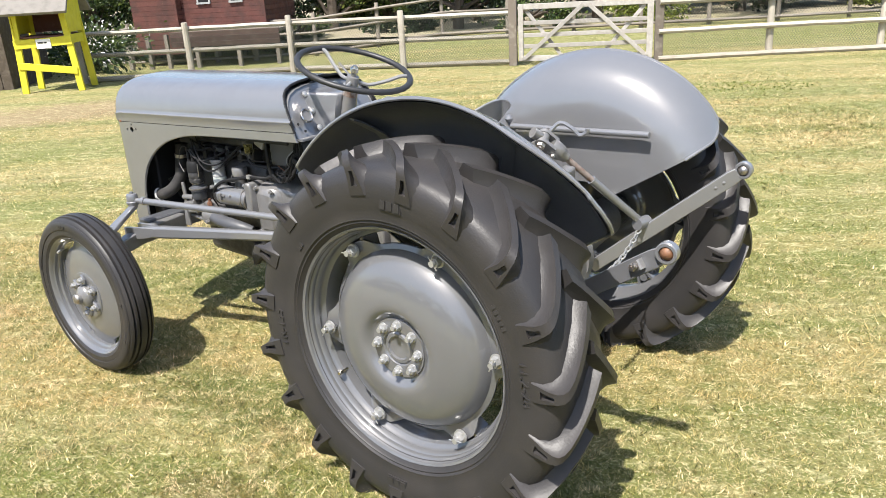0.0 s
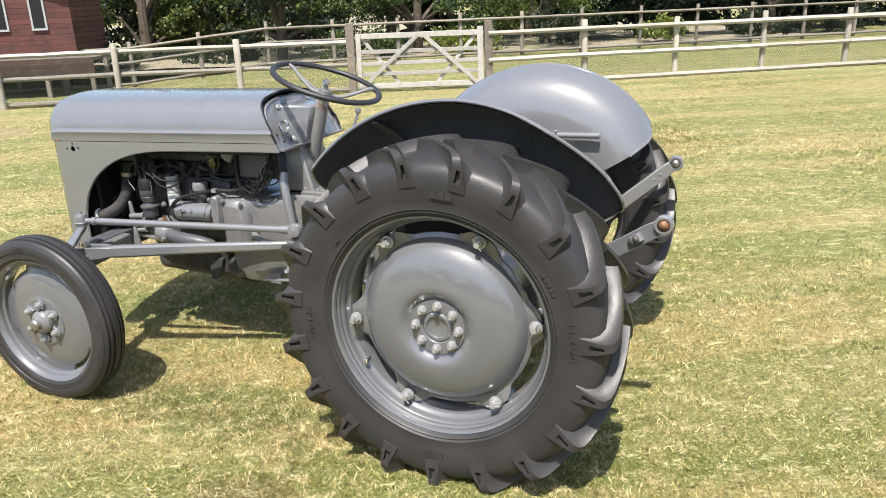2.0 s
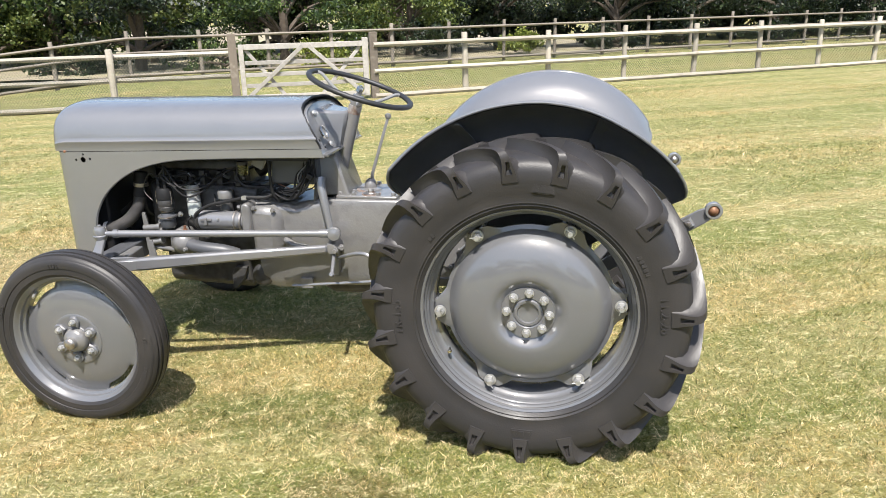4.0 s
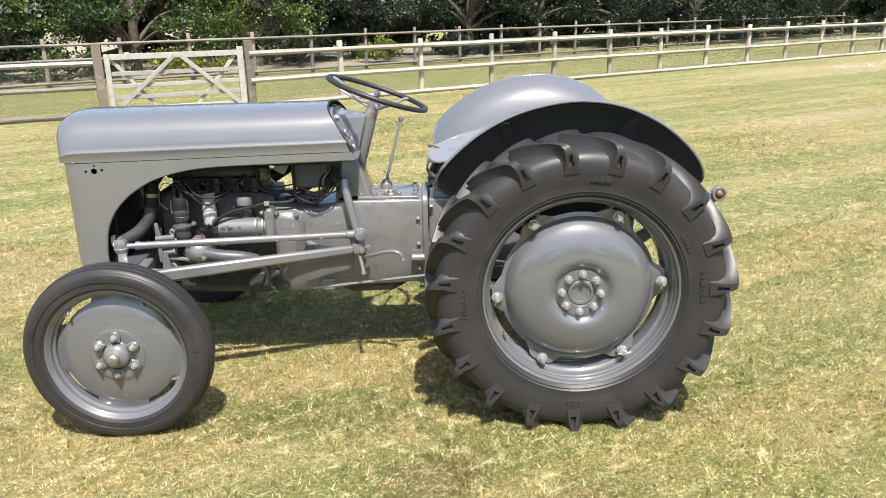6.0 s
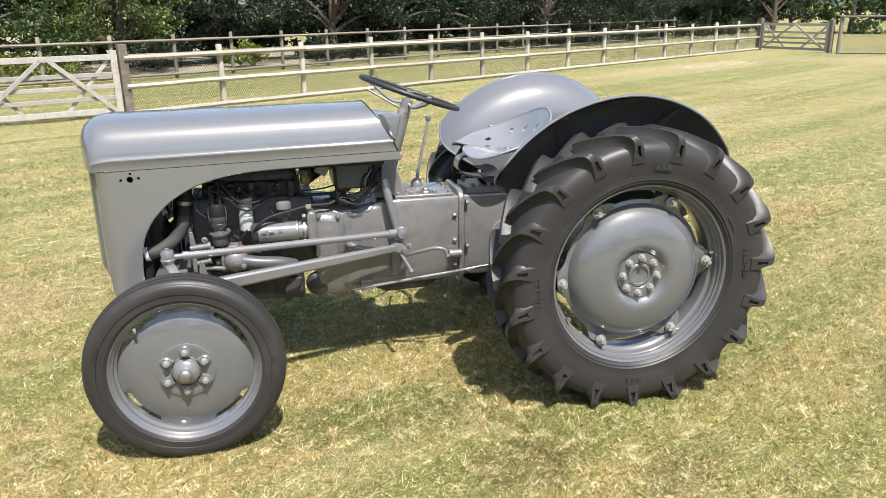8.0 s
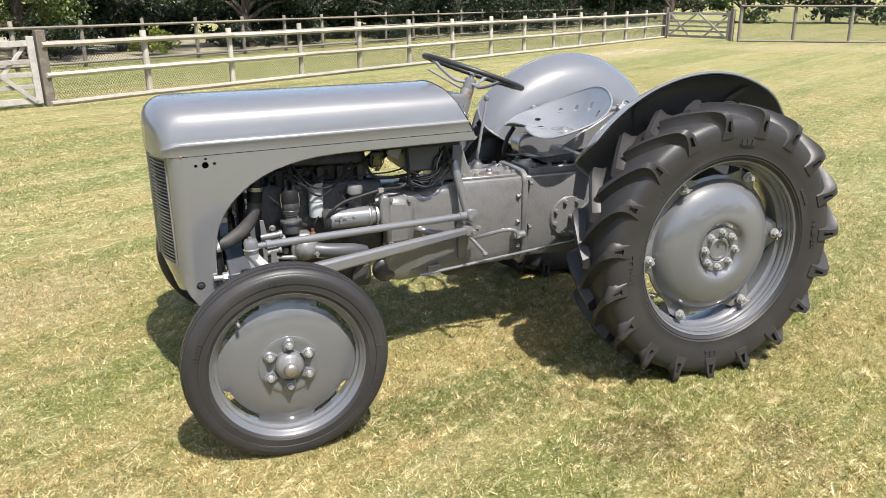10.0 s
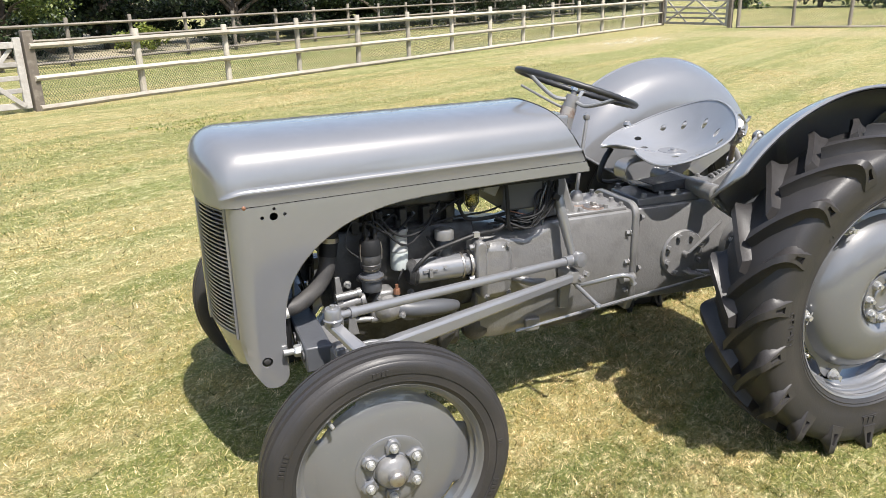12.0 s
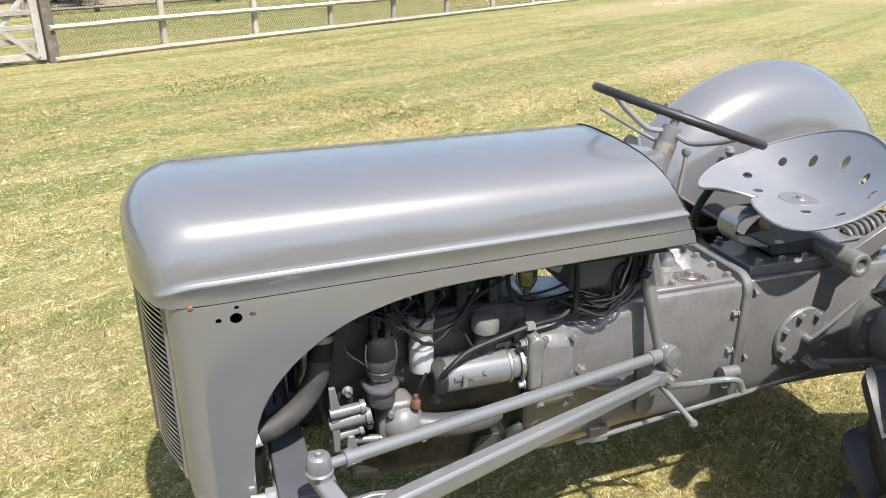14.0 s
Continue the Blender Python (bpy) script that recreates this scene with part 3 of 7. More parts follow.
def hutch():
    """A yellow stand of boards with a felted pitched roof and an open box."""
    base = thing("hutch", pose(-13.35, 5.2, ground_z(-13, 5), 0, 0, 42), "bright yellow wooden stand with a grey felt roof", "hutch")
    W, D, H = 0.95, 0.75, 1.5
    for x in (-W / 2, W / 2):
        for y in (0.0, D):
            bm = bm_new()
            m = Matrix.Rotation(radians(-3 if x > 0 else 3), 3, "Y")
            box(bm, (x, y, H / 2), (0.12, 0.06, H), m)
            part("leg", bm, YELLOW, base, bevel=0.006)
    for a, b, z, w in (((-W / 2), (W / 2), 0.92, 0.16), ((-W / 2), (W / 2), 0.45, 0.13)):
        bm = bm_new()
        box(bm, (0, -0.035, z), (W + 0.1, 0.03, w), Matrix.Rotation(radians(8 if z < 0.6 else -2), 3, "Y"))
        part("rail", bm, YELLOW, base, bevel=0.005)
    for x in (-W / 2, W / 2):
        bm = bm_new()
        box(bm, (x, D / 2, 0.95), (0.03, D, 0.16))
        part("rail", bm, YELLOW, base, bevel=0.005)
        bm = bm_new()
        box(bm, (x * 1.02, D / 2, 1.55), (0.03, D + 0.1, 0.95))
        part("side_board", bm, YELLOW, base, bevel=0.005)
    bm = bm_new()
    box(bm, (0, D, 1.5), (W, 0.03, 0.85))
    box(bm, (0, D / 2, 1.02), (W, D, 0.03))
    part("back_board", bm, SHED, base)
    bm = bm_new()
    box(bm, (0.02, -0.06, 0.9), (0.26, 0.015, 0.17))
    part("notice", bm, WHITE, base, "small white notice with two dark bars")
    bm = bm_new()
    box(bm, (-0.03, -0.07, 0.92), (0.1, 0.004, 0.025))
    box(bm, (0.06, -0.07, 0.92), (0.05, 0.004, 0.025))
    part("notice_bars", bm, BLACK, base)
    bm = bm_new()
    slab(bm, [(-0.66, 1.42), (0, 2.2), (0.66, 1.42), (0.7, 1.46), (0, 2.26), (-0.7, 1.46)], -0.25, D + 0.25)
    bmesh.ops.rotate(bm, verts=bm.verts, cent=(0, D / 2, 0), matrix=Matrix.Rotation(radians(90), 3, "Z"))
    part("roof", bm, FELT, base, "grey felt roof")


hutch()


# ---- trees and bushes ----
def leaf_mesh(bm_points, size, seed):
    """Many small leaves round the given places, as one vertex list."""
    rng = np.random.default_rng(seed)
    n = len(bm_points)
    c = np.asarray(bm_points)
    a = rng.normal(size=(n, 3))
    a /= np.linalg.norm(a, axis=1)[:, None]
    b = np.cross(a, rng.normal(size=(n, 3)))
    b /= np.linalg.norm(b, axis=1)[:, None]
    s = size * rng.uniform(0.6, 1.4, (n, 1))
    v = np.stack([c - a * s, c + b * s * 0.55, c + a * s, c - b * s * 0.55], axis=1).reshape(-1, 3)
    return v, np.arange(4 * n).reshape(-1, 4)


def leaf_part(name, pts, size, seed, mat, parent):
    v, f = leaf_mesh(pts, size, seed)
    me = bpy.data.meshes.new(name)
    me.from_pydata(v.tolist(), [], f.tolist())
    me.materials.append(mat)
    ob = new(name, me)
    ob.parent = parent
    return ob


def tree(name, x, y, height, spread, base_h, leaves, mat, seed, label, size=0.11):
    """A tapered trunk with limbs, and leaves in uneven clumps round the ends of the limbs."""
    rnd = random.Random(seed)
    rng = np.random.default_rng(seed)
    base = thing(name, (x, y, ground_z(x, y)), label, "tree" if name == "tree" else "bush", "trees behind the paddock" if name == "tree" else "shrubs along the back fence")
    bm = bm_new()
    if name == "tree":
        tr = height * 0.022 + 0.05
        tube(bm, bend([(0, 0, -0.1), (rnd.uniform(-.1, .1), rnd.uniform(-.1, .1), height * .3), (rnd.uniform(-.3, .3), rnd.uniform(-.3, .3), height * .85)], 4), [tr * (1 - 0.09 * i) for i in range(9)], 8)
    ends = []
    k = 16 if name == "tree" else 10
    for i in range(k):
        a = rnd.uniform(0, 2 * math.pi)
        z0 = rnd.uniform(base_h * 0.6, height * 0.6)
        r = spread * rnd.uniform(0.45, 1.0)
        z1 = max(base_h, z0 + rnd.uniform(-0.15, 0.35) * height * 0.5)
        e = Vector((r * math.cos(a), r * math.sin(a), z1))
        mid = Vector((r * 0.45 * math.cos(a), r * 0.45 * math.sin(a), z0 + (z1 - z0) * 0.65))
        tube(bm, bend([(0, 0, z0 * 0.7), mid, e], 3), [0.095, 0.08, 0.062, 0.045, 0.03, 0.018, 0.01] if name == "tree" else [0.045, 0.04, 0.034, 0.028, 0.02, 0.014, 0.008], 5)
        ends += [(e, 1.0), (mid.lerp(e, 0.5), 0.8)]
        for _ in range(2):
            q = mid.lerp(e, rnd.uniform(0.2, 0.8)) + Vector((rnd.uniform(-1, 1), rnd.uniform(-1, 1), rnd.uniform(-0.5, 0.6))) * spread * 0.3
            tube(bm, [mid, q], [0.018, 0.005], 4)
            ends.append((q, 0.8))
    part("trunk" if name == "tree" else "stem", bm, BARK, base)
    pts = []
    load = [1.6 if e.z < 3.2 else 0.45 for e, _ in ends]
    for (e, k2), part_of in zip(ends, load):
        s = spread * 0.15 * k2
        # three smaller clumps round each twig, with air between
        for _ in range(3):
            c = np.array(e) + rng.normal(size=3) * (s * 0.8, s * 0.8, s * 0.6)
            pts.append(rng.normal(size=(int(leaves * part_of / sum(load) / 3), 3)) * (s * 0.5, s * 0.5, s * 0.3) + c)
    pts = np.concatenate(pts)
    pts[:, 2] = np.maximum(pts[:, 2], 0.05)
    leaf_part("crown", pts, size, seed, mat, base)
    return base


def plant_row():
    rnd = random.Random(11)
    d = Vector((math.cos(radians(32)), math.sin(radians(32)), 0))
    nrm = Vector((-d.y, d.x, 0))
    o = Vector((-4.0, 20.2, 0))
    kinds = (("spreading tree with dark green leaves, deep shade in their colour", LEAF_SHADED), ("leafy green tree with low branches", LEAF), ("leafy tree with mid green leaves", LEAF))
    for i in range(17):
        s = -25 + i * 4.2 + rnd.uniform(-0.8, 0.8)
        p = o + d * s + nrm * rnd.uniform(3.0, 5.0)
        lab, mat = kinds[(i * 2 + (i // 3)) % 3] if s > -16 else kinds[1]
        # from here on the row's deep shade is put into the leaf colour
        if s > 1:
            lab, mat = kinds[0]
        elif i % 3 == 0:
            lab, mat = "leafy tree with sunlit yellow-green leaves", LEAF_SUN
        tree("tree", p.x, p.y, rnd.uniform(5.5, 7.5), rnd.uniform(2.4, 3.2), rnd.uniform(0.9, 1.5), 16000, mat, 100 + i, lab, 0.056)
    for i in range(20):
        s = -24 + i * 3.4 + rnd.uniform(-0.8, 0.8)
        p = o + d * s + nrm * rnd.uniform(1.6, 3.2)
        lab, mat = (("low dense dark green shrub with shade in its colour", LEAF_SHADED), ("low leafy mid green shrub", LEAF), ("low leafy yellow-green shrub", LEAF_LIGHT))[(i * 5) % 7 % 3 if s < 4 else 0]
        tree("bush", p.x, p.y, rnd.uniform(0.9, 1.5), rnd.uniform(0.9, 1.5), 0.25, 2600, mat, 300 + i, lab, 0.05)
    for i in range(10):
        p = o + d * (-27 + i * 3.1 + rnd.uniform(-0.7, 0.7)) + nrm * rnd.uniform(6.5, 8.5)
        lab, mat = (("leafy tree with sunlit yellow-green leaves", LEAF_SUN), ("spreading tree with dark green leaves, deep shade in their colour", LEAF_SHADED), ("leafy tree with mid green leaves", LEAF))[i % 3]
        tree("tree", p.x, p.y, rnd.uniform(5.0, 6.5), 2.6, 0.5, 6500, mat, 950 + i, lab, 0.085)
    # shrubs added to close the bright gaps, their colour carries the shade there
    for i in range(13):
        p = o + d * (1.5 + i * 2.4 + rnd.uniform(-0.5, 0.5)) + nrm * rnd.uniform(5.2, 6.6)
        tree("bush", p.x, p.y, rnd.uniform(2.4, 3.2), 1.7, 0.2, 4600, LEAF_SHADED, 900 + i, "tall dense dark green shrub, coloured for the shade under the trees", 0.085)
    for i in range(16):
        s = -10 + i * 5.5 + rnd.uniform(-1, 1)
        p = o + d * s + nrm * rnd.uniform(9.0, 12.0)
        tree("tree", p.x, p.y, rnd.uniform(6, 8), 3.6, 0.6, 5000, LEAF_SHADED, 500 + i, "spreading tree with dark green leaves, deep shade in their colour", 0.12)
    for i in range(11):
        x, y = -24 + i * 4.6 + rnd.uniform(-0.8, 0.8), -19 + rnd.uniform(-1.0, 1.0)
        tree("tree", x, y, rnd.uniform(5.5, 8), 3.2, 0.5, 3000, LEAF_SHADED if i % 3 else LEAF, 800 + i, "leafy dark green tree across the lawn", 0.17)
    for i in range(12):
        x, y = 30 + i * 3.2 + rnd.uniform(-0.8, 0.8), 48 - i * 3.4
        tree("tree", x, y, rnd.uniform(6, 8), 3.2, 0.5, 3000, LEAF_SHADED if i % 2 else LEAF, 700 + i, "tree in a dark green hedge row", 0.16)


plant_row()


def daisies(x, y, seed):
    """A loose clump of white flowers on green stems."""
    rng = np.random.default_rng(seed)
    base = thing("flower_bush", (x, y, ground_z(x, y)), "tall clump of white daisies behind the fence", "flowers", "daisies by the shed")
    p = rng.normal(size=(1500, 3)) * (0.6, 0.45, 0.3) + (0, 0, 0.55)
    p[:, 2] = np.maximum(p[:, 2], 0.03)
    leaf_part("leaves", p, 0.06, seed, LEAF, base)
    q = rng.normal(size=(420, 3)) * (0.6, 0.45, 0.26) + (0, -0.1, 0.72)
    tagged(leaf_part("blossom", q, 0.035, seed + 1, WHITE, base), kind="stuff")


daisies(-16.2, 7.6, 40)
daisies(-17.2, 8.1, 42)


def clover(name, a, b, width, count, size, mat, seed, label):
    """A loose low patch of clover between two points of the lawn."""
    rng = np.random.default_rng(seed)
    t, w = rng.uniform(0, 1, count), rng.normal(0, width, count)
    d = Vector((b[0] - a[0], b[1] - a[1], 0)).normalized()
    x = a[0] + (b[0] - a[0]) * t - d.y * w
    y = a[1] + (b[1] - a[1]) * t + d.x * w
    z = np.array([ground_z(p, q) for p, q in zip(x, y)]) + rng.uniform(0.005, 0.025, count)
    tagged(leaf_part(name, np.stack([x, y, z], 1), size, seed, mat, None), label, "clover", kind="stuff")


clover("clover_flowers", (10.7, 18.2), (14.0, 19.6), 0.35, 210, 0.019, WHITE, 61, "white clover flowers scattered over the lawn")
clover("clover_leaves", (-2.3, 8.1), (-0.9, 9.1), 0.3, 520, 0.015, LEAF_LIGHT, 62, "low green clover patch in the lawn")

# ---- the tractor ----
MID = 0.08
tractor = thing("tractor", (0, MID, 0), "restored grey vintage farm tractor with new black tyres on the lawn", "tractor")


def inside(p, poly):
    """Whether p lies in a polygon."""
    x, y = p
    ok = False
    for (x0, y0), (x1, y1) in zip(poly, poly[1:] + poly[:1]):
        if (y0 > y) != (y1 > y) and x < (x1 - x0) * (y - y0) / (y1 - y0) + x0:
            ok = not ok
    return ok


def circle(cx, cy, r, n=16):
    return [(cx + r * math.cos(2 * math.pi * k / n), cy + r * math.sin(2 * math.pi * k / n)) for k in range(n)]


def clear(x, y, poly, gap):
    """Whether a place keeps its distance from a polygon's edge."""
    for (x0, y0), (x1, y1) in zip(poly, poly[1:] + poly[:1]):
        dx, dy = x1 - x0, y1 - y0
        t = max(0.0, min(1.0, ((x - x0) * dx + (y - y0) * dy) / (dx * dx + dy * dy + 1e-12)))
        if math.hypot(x - x0 - t * dx, y - y0 - t * dy) < gap:
            return False
    return True


def pierced(bm, outline, holes, step, lift):
    """A sheet within an outline with holes through it; lift(a, b) turns its plane place into a point."""
    pts, edges = [], []
    for poly in [outline] + holes:
        k = len(pts)
        pts += poly
        edges += [(k + i, k + (i + 1) % len(poly)) for i in range(len(poly))]
    xs, ys = [p[0] for p in outline], [p[1] for p in outline]
    x = min(xs) + step / 2
    while x < max(xs):
        y = min(ys) + step / 2
        while y < max(ys):
            if inside((x, y), outline) and clear(x, y, outline, step * 0.45) and not any(inside((x, y), [(h[0] + (h[0] - sum(q[0] for q in hole) / len(hole)) * 0.5, h[1] + (h[1] - sum(q[1] for q in hole) / len(hole)) * 0.5) for h in hole]) for hole in holes):
                pts.append((x, y))
            y += step
        x += step
    from mathutils.geometry import delaunay_2d_cdt
    v, _, f, *_ = delaunay_2d_cdt([Vector(p) for p in pts], edges, [], 0, 1e-6)
    made = [bm.verts.new(lift(p.x, p.y)) for p in v]
    for face in f:
        c = (sum(v[q].x for q in face) / len(face), sum(v[q].y for q in face) / len(face))
        if inside(c, outline) and not any(inside(c, h) for h in holes):
            bm.faces.new([made[q] for q in face])


def polar(th, r):
    return r * math.cos(th), r * math.sin(th)


# ---- rear wheels ----
HUB = 0.565
LUGS = 19
PHASE = 1.13


def worn(r):
    """Tread radii, a little worn down."""
    return r - 0.01 * min(1.0, max(0.0, (r - 0.5) / 0.07))


def rear_tyre(out):
    bm = bm_new()
    half = [(0.098, 0.366), (0.111, 0.376), (0.117, 0.388), (0.1225, 0.392), (0.1215, 0.396), (0.127, 0.402), (0.126, 0.407), (0.133, 0.436), (0.140, 0.475), (0.139, 0.51), (0.130, 0.538), (0.112, 0.556), (0.07, 0.566), (0.03, 0.570)]
    half = [(a, worn(r)) for a, r in half]
    prof = half + [(-a, r) for a, r in half[::-1]] + [(-0.07, 0.40), (0.07, 0.40)]
    lathe(bm, prof, n=96, closed=True)
    return bm


def lug_mesh(side):
    """One tread bar: a slotted foot on the sidewall, then a tall narrow bar with hollow flanks that sweeps to the middle of the tread."""
    bm = bm_new()
    # across, radius at the crest; across, radius at the root; half width of crest, of waist, of root; sweep in degrees
    st = [(0.1435, 0.476, 0.1395, 0.476, 0.0265, 0.028, 0.029, 0.0), (0.1475, 0.5, 0.138, 0.497, 0.0235, 0.026, 0.031, 0.0), (0.1515, 0.535, 0.134, 0.525, 0.0175, 0.0215, 0.034, 0.1), (0.1545, 0.565, 0.126, 0.543, 0.0145, 0.0195, 0.038, 0.5), (0.1525, 0.583, 0.117, 0.55, 0.0135, 0.019, 0.04, 1.0), (0.142, 0.594, 0.108, 0.555, 0.013, 0.0185, 0.041, 1.9), (0.122, 0.5995, 0.097, 0.559, 0.013, 0.0185, 0.042, 3.5), (0.095, 0.6025, 0.08, 0.5625, 0.0135, 0.019, 0.042, 6.1), (0.065, 0.6045, 0.06, 0.5655, 0.014, 0.0195, 0.041, 9.2), (0.034, 0.606, 0.03, 0.5675, 0.015, 0.0205, 0.039, 12.8), (0.008, 0.606, 0.008, 0.568, 0.016, 0.0215, 0.036, 16.0), (-0.012, 0.606, -0.012, 0.568, 0.017, 0.022, 0.03, 18.4)]
    rows = []
    for ot, rt, o0, r0, hc, hm, hr, da in st:
        a, rt, r0 = radians(da), worn(rt), worn(r0)
        om, rm = o0 + (ot - o0) * 0.42, r0 + (rt - r0) * 0.42
        q = []
        for o, r, w in ((ot, rt, -hc), (ot, rt, hc), (om, rm, hm), (o0, r0, hr), (o0, r0, -hr), (om, rm, -hm)):
            x, z = polar(a + w / r, r)
            q.append(bm.verts.new((x, side * o, z)))
        rows.append(q)
    for i, (a, b) in enumerate(zip(rows, rows[1:])):
        for j in range(6):
            if i not in (1, 2) or j:
                bm.faces.new((a[j], a[(j + 1) % 6], b[(j + 1) % 6], b[j]))
    bm.faces.new(rows[0][::-1])
    bm.faces.new(rows[-1])
    # the slot in the foot, wide below and round above
    spots = ((0.148, 0.503, 0.0115), (0.1512, 0.5325, 0.0068), (0.1535, 0.5535, 0.0062))
    left, right = [], []
    for row, sgn in ((left, -1), (right, 1)):
        for o, r, w in spots:
            r = worn(r)
            x, z = polar(sgn * w / r, r)
            x1, z1 = polar(sgn * w * 0.8 / r, r)
            row.append((bm.verts.new((x, side * o, z)), bm.verts.new((x1, side * (o - 0.014), z1))))
    L, R = [rows[k][0] for k in (1, 2, 3)], [rows[k][1] for k in (1, 2, 3)]
    bm.faces.new((L[0], R[0], right[0][0], left[0][0]))
    bm.faces.new((L[2], left[2][0], right[2][0], R[2]))
    for i in (0, 1):
        bm.faces.new((L[i], left[i][0], left[i + 1][0], L[i + 1]))
        bm.faces.new((R[i], R[i + 1], right[i + 1][0], right[i][0]))
        for row in (left, right):
            bm.faces.new((row[i][0], row[i][1], row[i + 1][1], row[i + 1][0]))
        bm.faces.new((left[i][1], right[i][1], right[i + 1][1], left[i + 1][1]))
    for i in (0, 2):
        bm.faces.new((left[i][0], right[i][0], right[i][1], left[i][1]))
    return bm


LUG = {}
for side in (-1, 1):
    ob = part("lug", lug_mesh(side), RUBBER, tractor)
    LUG[side] = ob.data
    bpy.data.objects.remove(ob)


def rear_wheel(out, y):
    w = node("rear_wheel", pose(-0.008, y, HUB), tractor)
    part("tyre", rear_tyre(out), RUBBER, w, "black ribbed farm tyre with chevron lugs", smooth=True)
    for side, shift in ((out, 0.0), (-out, 0.5)):
        for k in range(LUGS):
            lug = new("lug", LUG[side])
            lug.parent = w
            lug.matrix_basis = Matrix.Rotation(-2 * math.pi * (k + shift + PHASE) / LUGS, 4, "Y")
    bm = bm_new()
    prof = [(0.108, 0.38), (0.114, 0.377), (0.11, 0.37), (0.099, 0.3675), (0.094, 0.362), (0.088, 0.36), (0.08, 0.3605), (0.076, 0.3565), (0.062, 0.354), (0.058, 0.357), (0.05, 0.354), (0.042, 0.343), (0.02, 0.338), (-0.03, 0.338), (-0.042, 0.345), (-0.06, 0.354), (-0.1, 0.366), (-0.112, 0.38)]
    lathe(bm, [(out * a, r) for a, r in prof] + [(out * a, r + 0.006) for a, r in prof[::-1]], n=96, closed=True)
    part("rim", bm, WHEELPAINT, w)
    # dished disc with a scalloped edge
    bm = bm_new()
    n = 96
    dish = [(0.04, 0.088), (0.09, 0.089), (0.1, 0.091), (0.108, 0.098), (0.118, 0.108), (0.13, 0.1125), (0.145, 0.1125), (0.17, 0.109), (0.2, 0.102), (0.23, 0.092), (0.255, 0.078), (0.272, 0.06), (0.282, 0.044), (0.287, 0.034)]
    rows = []
    for k in range(n):
        th = 2 * math.pi * k / n
        c = 0.5 + 0.5 * math.cos(6 * (th - radians(4.5)))
        tab = smooth01((c - 0.5) / 0.45)
        rows.append([(r, o) for r, o in dish] + [(0.298 + 0.016 * tab, 0.03 + 0.014 * tab), (0.302 + 0.034 * tab, 0.028 + 0.019 * tab)])
    for dz in (0.0, -0.008):
        vs = [[bm.verts.new((r * math.cos(2 * math.pi * k / n), out * (o + dz), r * math.sin(2 * math.pi * k / n))) for r, o in rows[k]] for k in range(n)]
        if dz == 0.0:
            front = vs
        for k in range(n):
            a, b = vs[k], vs[(k + 1) % n]
            for i in range(len(a) - 1):
                bm.faces.new((a[i], a[i + 1], b[i + 1], b[i]))
    for k in range(n):
        j = (k + 1) % n
        bm.faces.new((front[k][-1], front[j][-1], vs[j][-1], vs[k][-1]))
    part("disc", bm, WHEELPAINT, w, "glossy grey dished wheel centre")
    bm = bm_new()
    lathe(bm, [(out * a, r) for a, r in ((0.086, 0.096), (0.096, 0.094), (0.096, 0.056), (0.092, 0.052), (0.097, 0.046), (0.097, 0.038), (0.09, 0.035), (0.086, 0.01), (0.084, 0.0))], n=40)
    part("hub_flange", bm, WHEELPAINT, w)
    bm = bm_new()
    rod(bm, (0, 0.2 * -out, 0), (0, out * 0.06, 0), 0.075, 24)
    part("axle_shaft", bm, GRIMY_SHADED, w)
    for k in range(8):
        th = radians(-3 + 45 * k)
        bm = bm_new()
        x, z = polar(th, 0.0745)
        lathe(bm, [(0, 0.0), (0, 0.0165), (out * 0.004, 0.016), (out * 0.004, 0.0)], (x, out * 0.0955, z), (0, 1, 0), 16)
        hexnut(bm, (x, out * 0.098, z), (0, out, 0), 0.0138, 0.014, 0.003)
        rod(bm, (x, out * 0.098, z), (x, out * 0.121, z), 0.0075, 10)
        part("wheel_nut", bm, NUT, w)
    for k in range(6):
        th = radians(4.5 + 60 * k)
        bm = bm_new()
        ex, et = Vector((math.cos(th), 0, math.sin(th))), Vector((-math.sin(th), 0, math.cos(th)))
        for q in (-1, 1):
            ring = [ex * 0.345 + et * 0.042 * q, ex * 0.345 + et * 0.03 * q, ex * 0.3 + et * 0.018 * q, ex * 0.3 + et * 0.026 * q]
            ring_loft(bm, [[p + Vector((0, out * 0.036, 0)) for p in ring], [p + Vector((0, out * -0.03, 0)) for p in ring]])
        c = ex * 0.318
        rod(bm, c + Vector((0, -out * 0.03, 0)), c + Vector((0, out * 0.044, 0)), 0.016, 12)
        part("rim_clamp", bm, WHEELPAINT, w)
        bm = bm_new()
        lathe(bm, [(0, 0.0), (0, 0.022), (out * 0.005, 0.0215), (out * 0.005, 0.0)], c + Vector((0, out * 0.054, 0)), (0, 1, 0), 16)
        hexnut(bm, c + Vector((0, out * 0.058, 0)), (0, out, 0), 0.0165, 0.018, 0.006)
        rod(bm, c + Vector((0, out * 0.06, 0)), c + Vector((0, out * 0.09, 0)), 0.009, 10)
        rod(bm, c + Vector((0, out * 0.084, 0)) - et * 0.02 - ex * 0.01, c + Vector((0, out * 0.084, 0)) + et * 0.02 + ex * 0.012, 0.0022, 5)
        part("clamp_nut", bm, NUT, w)
    bm = bm_new()
    x, z = polar(radians(212), 0.345)
    rod(bm, (x, out * 0.02, z), (x * 0.97, out * 0.075, z * 0.97), 0.005, 8)
    hexnut(bm, (x * 0.97, out * 0.06, z * 0.97), (0, out, 0), 0.008, 0.012)
    part("valve", bm, CHROME, w)
    return w


rear_left = rear_wheel(-1, -0.60 - MID)
rear_wheel(1, 0.76 - MID)


